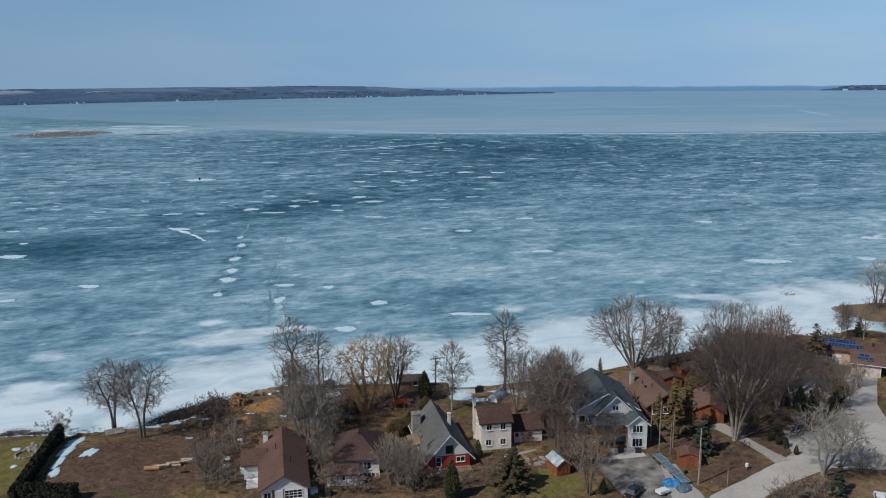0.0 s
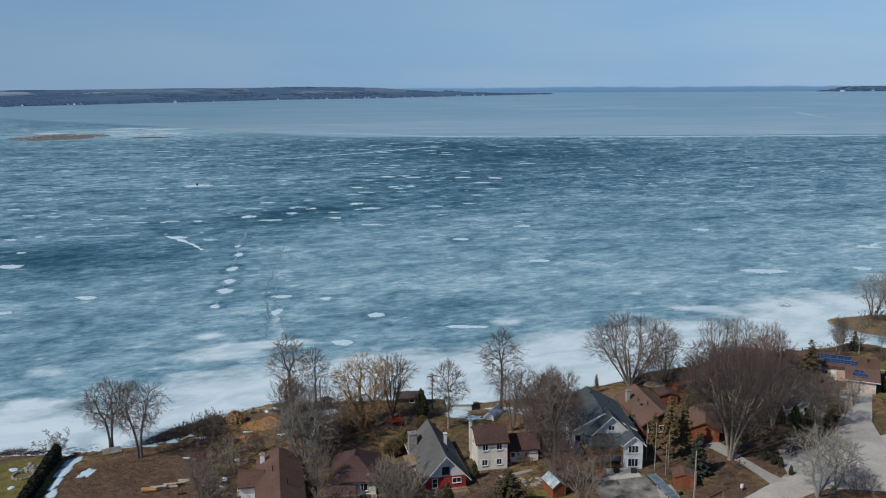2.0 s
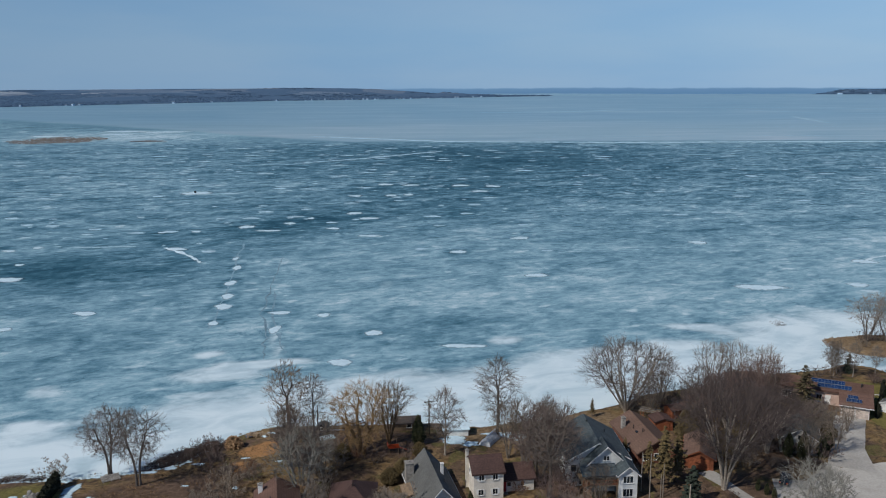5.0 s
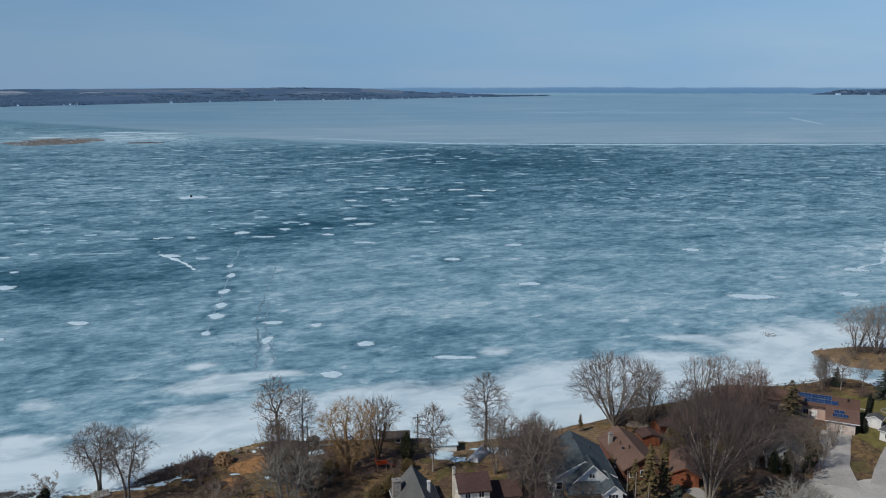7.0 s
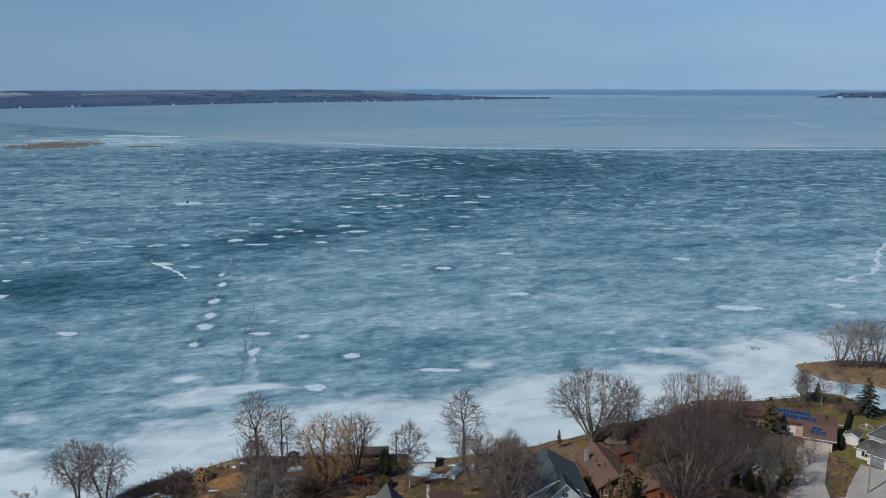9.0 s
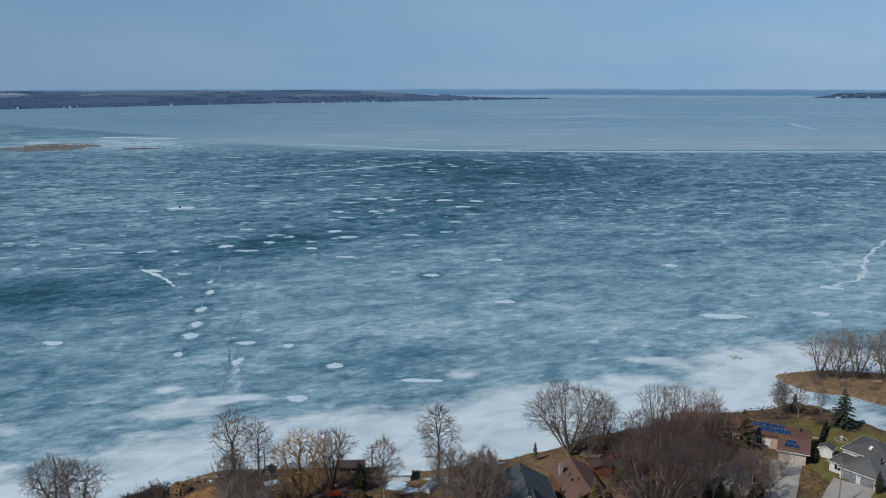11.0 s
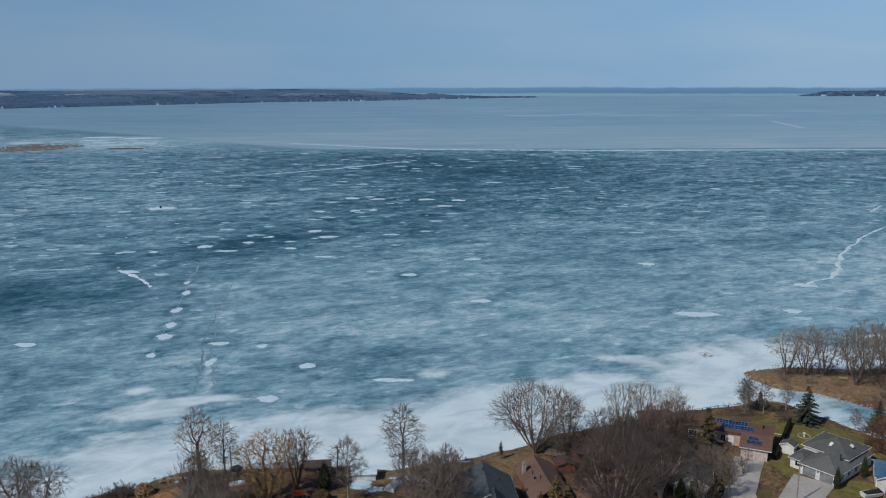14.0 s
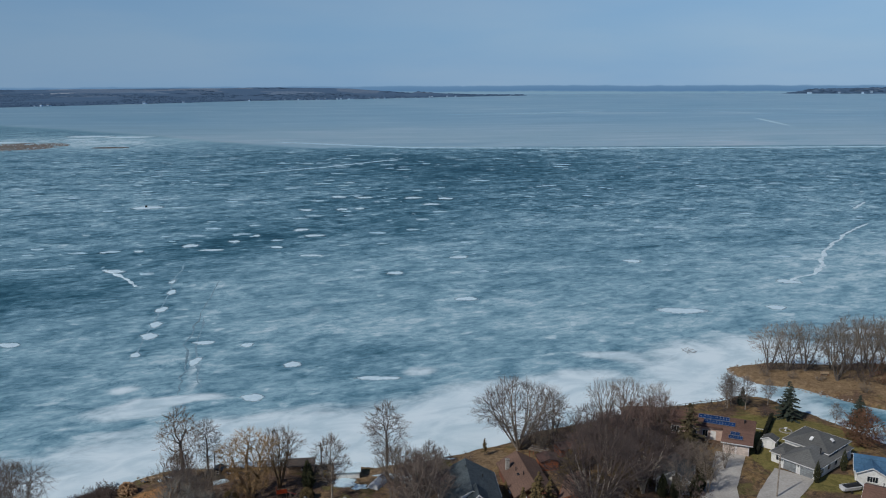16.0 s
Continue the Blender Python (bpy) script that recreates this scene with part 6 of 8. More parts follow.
def gable_block(parent, x0, x1, y0, y1, eave, ridge, wall, roof, over=0.45, axis="y", base=-0.5, gable=None, thick=0.16, fascia=TRIM, names=("wall", "roof")):
    """Walls with gables and a two-sided roof; the ridge runs along axis."""
    if axis == "y":
        P, a0, a1, b0, b1 = (lambda a, b, z: (a, b, z)), x0, x1, y0, y1
    else:
        P, a0, a1, b0, b1 = (lambda a, b, z: (b, a, z)), y0, y1, x0, x1
    mid = (a0 + a1) / 2
    sh = Shape()
    ring0 = [P(a0, b0, base), P(a1, b0, base), P(a1, b0, eave), P(mid, b0, ridge - 0.1), P(a0, b0, eave)]
    ring1 = [P(a0, b1, base), P(a1, b1, base), P(a1, b1, eave), P(mid, b1, ridge - 0.1), P(a0, b1, eave)]
    sh.loft([ring0, ring1])
    w = part(names[0], sh, wall, parent)
    slope = (ridge - eave) / ((a1 - a0) / 2)
    lo = eave - over * slope
    rf = Shape()
    flip = 1 if axis == "y" else -1
    left = [P(a0 - over, b0 - over, lo + thick), P(mid, b0 - over, ridge + thick), P(mid, b1 + over, ridge + thick), P(a0 - over, b1 + over, lo + thick)]
    right = [P(mid, b0 - over, ridge + thick), P(a1 + over, b0 - over, lo + thick), P(a1 + over, b1 + over, lo + thick), P(mid, b1 + over, ridge + thick)]
    for q in (left, right):
        rf.slab(q if flip > 0 else q[::-1], thick)
    r = part(names[1], rf, roof, parent)
    if fascia is not None:
        for b, o in ((b0 - over, -0.04), (b1 + over, 0.04)):
            lo_b, hi_b = min(b, b + o), max(b, b + o)
            part("barge_board", Shape().loft([[P(c, lo_b, z - 0.10), P(c, hi_b, z - 0.10), P(c, hi_b, z + thick * 0.8), P(c, lo_b, z + thick * 0.8)]
                                              for c, z in ((a0 - over, lo), (mid, ridge), (a1 + over, lo))]), fascia, parent)
        for s, c0 in ((-1, a0 - over), (1, a1 + over)):
            g0, g1 = min(c0, c0 + s * 0.1), max(c0, c0 + s * 0.1)
            part("gutter", Shape().loft([[P(g0, q, lo - 0.06), P(g1, q, lo - 0.06), P(g1, q, lo + 0.06), P(g0, q, lo + 0.06)] for q in (b0 - over, b1 + over)]), fascia, parent)
    if gable is not None:
        for b, o in ((b0, -0.03), (b1, 0.03)):
            lo_b, hi_b = min(b, b + o), max(b, b + o)
            part("gable", Shape().loft([[P(a0, lo_b, eave), P(a1, lo_b, eave), P(mid, lo_b, ridge - 0.1)], [P(a0, hi_b, eave), P(a1, hi_b, eave), P(mid, hi_b, ridge - 0.1)]]), gable, parent)
    return w, r


def hip_block(parent, x0, x1, y0, y1, eave, ridge, wall, roof, over=0.5, base=-0.5, inset=None, names=("wall", "roof"), rim=None):
    part(names[0], Shape().loft([[(x0, y0, z), (x1, y0, z), (x1, y1, z), (x0, y1, z)] for z in (base, eave)]), wall, parent)
    w, l = x1 - x0 + 2 * over, y1 - y0 + 2 * over
    k = (min(w, l) / 2 if inset is None else inset)
    X0, X1, Y0, Y1 = x0 - over, x1 + over, y0 - over, y1 + over
    if w >= l:
        ra, rb = ((X0 + k, (Y0 + Y1) / 2, ridge), (X1 - k, (Y0 + Y1) / 2, ridge))
        faces = [[0, 1, 5, 4], [1, 2, 5], [2, 3, 4, 5], [3, 0, 4]]
    else:
        ra, rb = (((X0 + X1) / 2, Y0 + k, ridge), ((X0 + X1) / 2, Y1 - k, ridge))
        faces = [[0, 1, 4], [1, 2, 5, 4], [2, 3, 5], [3, 0, 4, 5]]
    v = [(X0, Y0, eave), (X1, Y0, eave), (X1, Y1, eave), (X0, Y1, eave), ra, rb]
    low = [(a, b, eave - 0.14) for a, b, _ in v[:4]]
    fs = [tuple(f) for f in faces] + [(0, 6, 7, 1), (1, 7, 8, 2), (2, 8, 9, 3), (3, 9, 6, 0), (9, 8, 7, 6)]
    r = part(names[1], Shape().add(v + low, fs), roof, parent)
    gut = Shape().box(X0 - 0.06, X1 + 0.06, Y0 - 0.08, Y0 - 0.01, eave - 0.16, eave).box(X0 - 0.06, X1 + 0.06, Y1 + 0.01, Y1 + 0.08, eave - 0.16, eave)
    gut.box(X0 - 0.08, X0 - 0.01, Y0, Y1, eave - 0.16, eave).box(X1 + 0.01, X1 + 0.08, Y0, Y1, eave - 0.16, eave)
    part("gutter", gut, rim or TRIM, parent)
    return r


def chimney(parent, x, y, z0, z1, w, d, material, cap=True):
    ob = part("chimney", Shape().bevel_box(x - w / 2, x + w / 2, y - d / 2, y + d / 2, z0, z1, 0.04), material, parent)
    if cap:
        part("chimney_cap", Shape().box(x - w / 2 - 0.08, x + w / 2 + 0.08, y - d / 2 - 0.08, y + d / 2 + 0.08, z1, z1 + 0.1).box(x - 0.12, x + 0.12, y - 0.12, y + 0.12, z1 + 0.1, z1 + 0.35), STONE, ob)
    return ob


def vent(parent, x, y, z, h=0.6, r=0.08):
    part("roof_vent", Shape().tube([(x, y, z - 0.3), (x, y, z + h)], [r, r], 8).tube([(x, y, z + h), (x, y, z + h + 0.12)], [r * 1.7, r * 1.2], 8), DARK_TRIM, parent)


def house(x, y, yaw, label, name="house"):
    return thing(name, pose(x, y, gz(x, y), 0, 0, yaw), label, "house" if name == "house" else name)


# long brown-roofed bungalow with a bay window
h = house(-26.6, 124.0, 12, "long bungalow with a brown shingle roof and white gable")
gable_block(h, -3.5, 3.5, -8.6, 9.6, 2.7, 4.8, WALL_WHITE, ROOF_BROWN, 0.45, fascia=ROOF_BROWN)
gable_block(h, -6.4, -2.9, 1.0, 6.6, 2.55, 3.6, WALL_WHITE, ROOF_BROWN, 0.4, axis="x", fascia=ROOF_BROWN, names=("side_wall", "side_roof"))
window(h, 1.3, -8.6, 0.9, 2.6, 1.3, "f", (4, 3))
window(h, -2.6, -8.6, 1.0, 1.0, 1.1, "f", (2, 1))
door(h, -0.9, -8.6, 0.1, 0.95, 2.05, "f", TRIM)
window(h, -3.5, -3, 1.0, 1.2, 1.0, "l", (2, 1))
window(h, 3.5, -2, 1.0, 1.2, 1.0, "r", (2, 1))
part("brick_veneer", Shape().box(-1.9, -1.5, -8.66, -8.58, 0, 2.5).box(-0.25, -0.05, -8.66, -8.58, 0, 2.5), WALL_BROWN, h)
chimney(h, -2.8, 8.0, 2.5, 4.7, 0.8, 0.7, TRIM)
vent(h, 1.2, -3, 4.5); vent(h, -1.1, 2, 4.6)
part("porch", Shape().box(-6.0, -3.6, -2.4, 0.8, -0.3, 0.25), TRIM, h)

# hip-roofed brown cottage
h = house(-14.8, 130.2, 2, "small cottage with a dark maroon hipped roof")
hip_block(h, -3.6, 3.6, -5.2, 4.6, 2.7, 5.7, WALL_CREAM, ROOF_MAROON, 0.5, inset=4.8, rim=ROOF_MAROON)
gable_block(h, -4.6, 0.2, -9.0, -5.6, 2.0, 2.7, WALL_WHITE, ROOF_MAROON, 0.35, axis="x", fascia=ROOF_MAROON, names=("porch_wall", "porch_roof"))
window(h, 1.6, -5.2, 0.9, 1.3, 1.2, "f", (2, 1)); window(h, -1.6, -5.2, 1.0, 1.0, 1.1, "f", (2, 1)); window(h, 3.6, 0, 1.0, 1.3, 1.1, "r", (2, 1)); window(h, -2.4, -9.0, 0.9, 1.4, 1.0, "f", (3, 1))
vent(h, 0.1, -1.4, 5.2)
part("deck", Shape().box(1.0, 3.8, -6.6, -5.25, -0.2, 0.15), DECK, h)
railing(h, 1.0, 3.8, -6.55, 0.15, 0.8, 0.7, TRIM)
door(h, 0.6, -5.2, 0.15, 0.9, 2.0, "f", TRIM)

# steep grey A-frame with a red front
h = house(-0.9, 134.4, 12.5, "steep grey-roofed chalet with a red and white front")
gable_block(h, -3.5, 3.5, -7.2, 7.4, 2.3, 6.1, WALL_RED, ROOF_GREY, 0.75, gable=WALL_WHITE)
window(h, -1.9, -7.2, 0.5, 0.8, 1.5, "f", (1, 2)); window(h, 1.9, -7.2, 1.05, 1.4, 0.8, "f", (2, 1))
window(h, 0.0, -7.24, 2.75, 1.1, 1.2, "f", (1, 1), DARK_TRIM)
part("deck", Shape().box(-3.6, 3.6, -9.6, -7.25, -0.4, 0.15), DECK, h)
railing(h, -3.6, 3.6, -9.58, 0.15, 0.85, 0.4, DECK)
chimney(h, -3.5, 4.6, -0.3, 5.3, 1.5, 1.5, STONE)
part("flue", Shape().box(1.55, 2.05, 0.8, 1.3, 3.4, 6.2).box(1.47, 2.13, 0.72, 1.38, 6.2, 6.32), TRIM, h)
vent(h, 1.2, -3.5, 4.9); window(h, -3.5, 2, 0.7, 1.2, 0.9, "l", (2, 1))
part("side_porch", Shape().slab([(-5.6, -1.5, 1.9), (-3.5, -1.5, 2.3), (-3.5, 3.0, 2.3), (-5.6, 3.0, 1.9)], 0.12).box(-5.5, -5.4, -1.4, -1.3, -0.2, 1.85).box(-5.5, -5.4, 2.8, 2.9, -0.2, 1.85), DECK, h)

# cream two-storey house with a maroon roof and low wing
h = house(8.5, 137.4, 9, "cream two-storey house with a maroon roof and low wing")
gable_block(h, -2.7, 2.7, -3.0, 3.6, 5.1, 6.9, WALL_CREAM, ROOF_MAROON, 0.35, axis="x", fascia=ROOF_MAROON)
gable_block(h, 2.75, 8.9, -1.0, 4.2, 2.5, 4.3, WALL_CREAM, ROOF_MAROON, 0.35, axis="x", fascia=ROOF_MAROON, names=("wing_wall", "wing_roof"))
for x, z in ((-1.4, 0.9), (1.2, 0.9), (-1.3, 3.7), (1.2, 3.7)):
    window(h, x, -3.0, z, 0.85, 1.0, "f", (2, 1))
    for sx in (x - 0.80, x + 0.52):
        part("shutter", Shape().box(sx, sx + 0.28, -3.06, -2.99, z, z + 1.0), TRIM, h)
window(h, 4.2, -1.0, 1.1, 0.7, 0.8, "f"); window(h, 6.8, -1.0, 1.1, 0.7, 0.8, "f"); window(h, -2.7, 0.5, 3.6, 0.8, 0.9, "l")
door(h, 3.3, -1.0, 0.1, 0.9, 2.0, "f", WALL_RED)
chimney(h, -2.95, 2.2, -0.3, 7.2, 0.5, 0.7, WALL_CREAM)
part("steps", Shape().box(2.8, 3.9, -2.0, -1.05, -0.4, 0.05).box(2.8, 3.9, -2.5, -2.0, -0.4, -0.12), STONE, h)

# large white house with a slate-coloured roof and two front gables
h = house(30.0, 142.6, 3, "large white house with blue-grey roofs and a covered balcony")
gable_block(h, -6.4, 4.8, -3.4, 9.2, 5.4, 8.5, WALL_WHITE, ROOF_SLATE, 0.5)
gable_block(h, -3.6, 3.9, -5.6, -2.2, 5.3, 8.8, WALL_WHITE, ROOF_SLATE, 0.6, names=("front_gable_wall", "front_gable_roof"))
gable_block(h, 1.7, 5.0, -8.8, -3.5, 4.9, 6.3, WALL_WHITE, ROOF_SLATE, 0.45, names=("wing_wall", "wing_roof"))
part("porch_roof", Shape().slab([(-4.9, -8.6, 4.55), (1.6, -8.6, 4.55), (1.6, -5.3, 5.6), (-4.9, -5.3, 5.6)], 0.16), ROOF_SLATE, h)
part("balcony", Shape().box(-4.7, 1.65, -8.3, -3.45, 2.45, 2.65), DECK, h)
railing(h, -4.7, 1.65, -8.3, 2.65, 0.85, 0.29, CEDAR_WOOD)
part("rail_board", Shape().box(-4.7, 1.65, -8.36, -8.352, 2.72, 2.98), CEDAR_WOOD, h)
for k in range(4):
    x = -4.6 + k * 2.0
    part("post", Shape().bevel_box(x, x + 0.18, -8.34, -8.16, -0.4, 4.5, 0.02), DECK, h)
window(h, 0.1, -5.6, 6.05, 0.95, 0.85, "f", (2, 1))
window(h, 3.3, -8.8, 3.2, 1.7, 1.25, "f", (3, 1)); window(h, 3.3, -8.8, 0.6, 1.7, 1.4, "f", (3, 1))
for x in (-3.4, -0.6):
    window(h, x, -3.4, 3.0, 1.5, 1.5, "f", (2, 1)); window(h, x, -3.4, 0.4, 1.6, 1.8, "f", (2, 1))
window(h, 5.0, -6, 3.2, 1.0, 1.2, "r"); window(h, 4.8, 2, 3.2, 1.2, 1.2, "r"); window(h, -6.4, 3, 3.2, 1.2, 1.2, "l"); window(h, -6.4, 0, 0.8, 1.2, 1.2, "l"); window(h, -5.4, -3.4, 3.0, 1.0, 1.3, "f")
vent(h, 2.2, 4.5, 6.9); vent(h, -1.0, 6, 8.2)

# brown-roofed house behind it
h = house(42.2, 155.0, 8, "single-storey house with a brown shingle roof and chimney")
gable_block(h, -4.4, 3.4, -7.0, 7.6, 2.7, 4.9, WALL_BROWN, ROOF_TAN, 0.5, fascia=ROOF_TAN)
chimney(h, -3.6, 3.5, 2.4, 5.4, 0.8, 0.8, STONE)
window(h, 0, -7.0, 0.9, 2.2, 1.2, "f", (3, 1)); window(h, -4.4, -2, 0.9, 1.3, 1.1, "l", (2, 1)); window(h, 3.4, 1, 0.9, 1.3, 1.1, "r", (2, 1)); window(h, -2.8, -7.0, 0.9, 1.0, 1.2, "f")
vent(h, -1.6, -2, 4.5); vent(h, -2.4, 1, 4.1)
part("skylight", Shape().box(-2.6, -1.8, -1.2, -0.4, 3.9, 4.15), GLASS, h)

# cedar-clad garage
h = house(51.4, 149.6, -18, "low cedar-clad garage with a brown roof", "garage")
gable_block(h, -2.7, 2.7, -4.3, 5.6, 2.45, 3.85, CEDAR_WOOD, ROOF_TAN, 0.4, fascia=CEDAR_WOOD)
door(h, 0, -4.3, 0.0, 3.6, 2.1, "f", CEDAR_WOOD, "garage_door", CEDAR_WOOD)
window(h, -2.7, 1, 1.0, 0.9, 0.8, "l"); vent(h, -1.2, 3, 3.3)
h = house(47.9, 165.0, 8, "small cedar hut with a low brown roof", "hut")
gable_block(h, -2.0, 2.0, -1.8, 1.8, 2.2, 2.8, CEDAR_WOOD, ROOF_MAROON, 0.2, fascia=ROOF_MAROON)
door(h, 0.6, -1.8, 0, 0.9, 1.7, "f", CEDAR_WOOD, "door", CEDAR_WOOD)
h = house(53.0, 171.6, 20, "rust-coloured shed near the shore", "shed")
gable_block(h, -2.0, 2.0, -1.6, 1.6, 2.0, 2.7, CEDAR_WOOD, ROOF_MAROON, 0.25, axis="x", fascia=ROOF_MAROON)
door(h, 0.3, -1.6, 0.0, 1.0, 1.8, "f", CEDAR_WOOD, "door", CEDAR_WOOD)

pg = thing("pergola", pose(46.6, 169.4, gz(46.6, 169.4), 0, 0, -28), "low pergola of pale and dark weathered slats", "pergola")
for sx in (-1.7, 1.7):
    for sy in (-1.3, 1.3):
        part("post", Shape().box(sx - 0.07, sx + 0.07, sy - 0.07, sy + 0.07, -0.4, 2.1), CEDAR_WOOD, pg)
for k in range(7):
    part("slat", Shape().box(-2.2, 2.2, -1.5 + k * 0.48, -1.27 + k * 0.48, 2.1, 2.18), STONE if k % 2 else DECK, pg)
h = house(75.4, 190.0, -2, "low brick house with a dull brown roof near the shore")
hip_block(h, -4.2, 4.2, -2.6, 2.8, 2.5, 4.1, WALL_DULL, ROOF_TAN, 0.4, rim=ROOF_TAN)
window(h, -1.8, -2.6, 0.8, 1.4, 1.1, "f", (2, 1)); window(h, 2.0, -2.6, 0.8, 1.4, 1.1, "f", (2, 1))
chimney(h, 1.2, 0.6, 3.2, 4.7, 0.6, 0.6, STONE)

# brick house with roof-mounted panels
solar_at = pose(91.2, 175.4, gz(92, 173), 0, 0, -25)
h = thing("house", solar_at, "pinkish brick house with a brown roof and panels", "house")
gable_block(h, -12.0, 6.6, 0.8, 6.4, 3.6, 5.05, WALL_PINK, ROOF_BROWN, 0.5, axis="x", fascia=ROOF_BROWN)
part("garage_wall", Shape().loft([[(x, -5.2, -0.5), (x, 0.7, -0.5), (x, 0.7, 3.62), (x, -5.2, 2.7)] for x in (0.4, 6.2)]), WALL_PINK, h)
part("garage_roof", Shape().slab([(0.0, -5.7, 2.75), (7.0, -5.7, 2.75), (7.0, 0.9, 3.82), (0.0, 0.9, 3.82)], 0.16), ROOF_BROWN, h)
part("gutter", Shape().box(0.0, 7.0, -5.82, -5.71, 2.62, 2.78), TRIM, h)
for x in (1.95, 4.75):
    door(h, x, -5.2, 0.0, 2.5, 2.2, "f", GARAGE_PALE, "garage_door")
door(h, -2.2, 0.8, 0.1, 1.0, 2.1, "f", TRIM); window(h, -4.0, 0.8, 0.7, 1.1, 1.6, "f", (2, 1)); window(h, -7, 0.8, 0.9, 1.8, 1.3, "f", (3, 1)); window(h, -11, 0.8, 0.9, 1.8, 1.3, "f", (3, 1))
window(h, 6.6, 4.5, 1.0, 1.2, 1.1, "r"); vent(h, 4.6, 2.6, 4.5, 0.9, 0.14); vent(h, -9, 4.6, 4.6)
railing(h, 1.0, 9.0, 9.4, -0.2, 1.2, 1.0, TRIM)
slope_a = math.degrees(math.atan2(1.45, 2.8))
panel = thing("solar_panel", Matrix.Identity(4), "dark blue solar panel with a pale metal edge", "solar panel", "solar panels on the roof")
part("cell_face", Shape().box(-0.68, 0.68, -0.58, 0.58, 0.0, 0.05), SOLAR, panel)
part("edge", Shape().box(-0.72, 0.72, -0.62, -0.58, -0.02, 0.06).box(-0.72, 0.72, 0.58, 0.62, -0.02, 0.06).box(-0.72, -0.68, -0.58, 0.58, -0.02, 0.06).box(0.68, 0.72, -0.58, 0.58, -0.02, 0.06)
     .box(-0.015, 0.015, -0.58, 0.58, 0.045, 0.056).box(-0.68, 0.68, -0.01, 0.01, 0.045, 0.056), SOLAR_FRAME, panel)
first = True
for row, (x0, count, v) in enumerate(((-5.2, 5, 1.98), (-3.8, 5, 0.80))):
    for k in range(count):
        x, z, a = x0 + k * 1.42, 3.6 + 1.45 * (v / 2.8) + 0.30, slope_a
        m = solar_at @ pose(x, 0.8 + v, z, a)
        if first:
            panel.matrix_basis, first = m, False
        else:
            copy_thing(panel, m)
g_slope = math.degrees(math.atan2(1.07, 6.6))
for x, y in ((2.0, -3.3), (3.05, -3.3), (4.1, -3.3), (2.3, -1.75), (3.35, -1.75)):
    copy_thing(panel, solar_at @ pose(x, y, 2.95 + (y + 5.7) * (1.07 / 6.6), g_slope) @ Matrix.Diagonal((0.70, 1.15, 1, 1)))

# grey hip-roofed house with two garage doors
h = thing("house", pose(102.3, 158.7, gz(101, 160), 0, 0, -52), "white house with grey hipped roofs and two garage doors", "house")
hip_block(h, -5.2, 3.7, 0.2, 12.5, 2.7, 4.9, WALL_WHITE, ROOF_GREY, 0.5)
hip_block(h, -8.5, 2.5, 8.0, 19.0, 3.9, 6.2, WALL_WHITE, ROOF_GREY, 0.5, names=("main_wall", "main_roof"))
hip_block(h, -8.6, -4.9, 1.8, 8.2, 2.5, 3.6, WALL_WHITE, ROOF_GREY, 0.4, names=("porch_wall", "porch_roof"))
hip_block(h, 0.8, 3.6, 12.0, 18.5, 2.7, 3.9, WALL_WHITE, ROOF_GREY, 0.4, names=("rear_wall", "rear_roof"))
for x in (-2.9, 1.3):
    door(h, x, 0.2, 0.0, 3.2, 2.15, "f", GARAGE_GREY, "garage_door")
for y in (3.0, 6.5, 10.0):
    window(h, 3.7, y, 0.9, 1.2, 1.1, "r", (2, 1))
window(h, -6.6, 1.8, 0.8, 1.4, 1.2, "f", (2, 1)); window(h, -8.5, 14, 1.0, 1.6, 1.2, "l", (2, 1))
part("skylight", Shape().slab([(-3.2, 9.6, 5.05), (-2.5, 9.6, 5.05), (-2.5, 10.8, 5.55), (-3.2, 10.8, 5.55)], 0.12), TRIM, h)
part("skylight", Shape().slab([(0.6, 12.6, 5.6), (1.4, 12.6, 5.15), (1.4, 13.6, 5.15), (0.6, 13.6, 5.6)], 0.12), TRIM, h)
vent(h, 1.6, 6.0, 4.4, 1.0, 0.16)
for x in (-4.9, -0.8, 3.3):
    part("wall_lamp", Shape().bevel_box(x - 0.12, x + 0.12, 0.02, 0.16, 1.7, 2.1, 0.03), DARK_TRIM, h)
h.scale = (0.90, 0.90, 0.95)
part("downpipe", Shape().tube([(3.8, 0.1, 2.6), (3.8, 0.1, 0.2), (3.8, -0.5, 0.05)], [0.06, 0.06, 0.06], 6), TRIM, h)
shed = house(101.6, 173.0, -40, "small white garden shed with a grey roof", "shed")
gable_block(shed, -1.5, 1.5, -1.3, 1.3, 2.1, 2.8, WALL_WHITE, ROOF_GREY, 0.2)
door(shed, 0.2, -1.3, 0.0, 0.9, 1.8, "f", TRIM)

# white house with a blue roof
h = thing("house", pose(117.4, 158.2, gz(117, 156), 0, 0, -25), "small white house with a blue metal roof", "house")
gable_block(h, -3.2, 9.0, -4.0, 4.0, 2.6, 4.4, WALL_WHITE, ROOF_BLUE, 0.45, axis="x")
gable_block(h, -2.9, 2.6, -5.2, -1.0, 2.6, 4.0, WALL_WHITE, ROOF_BLUE, 0.4, names=("front_gable_wall", "front_gable_roof"))
window(h, 0, -5.2, 0.8, 2.0, 1.2, "f", (4, 1)); window(h, 5, -4.0, 0.9, 1.4, 1.1, "f", (2, 1))

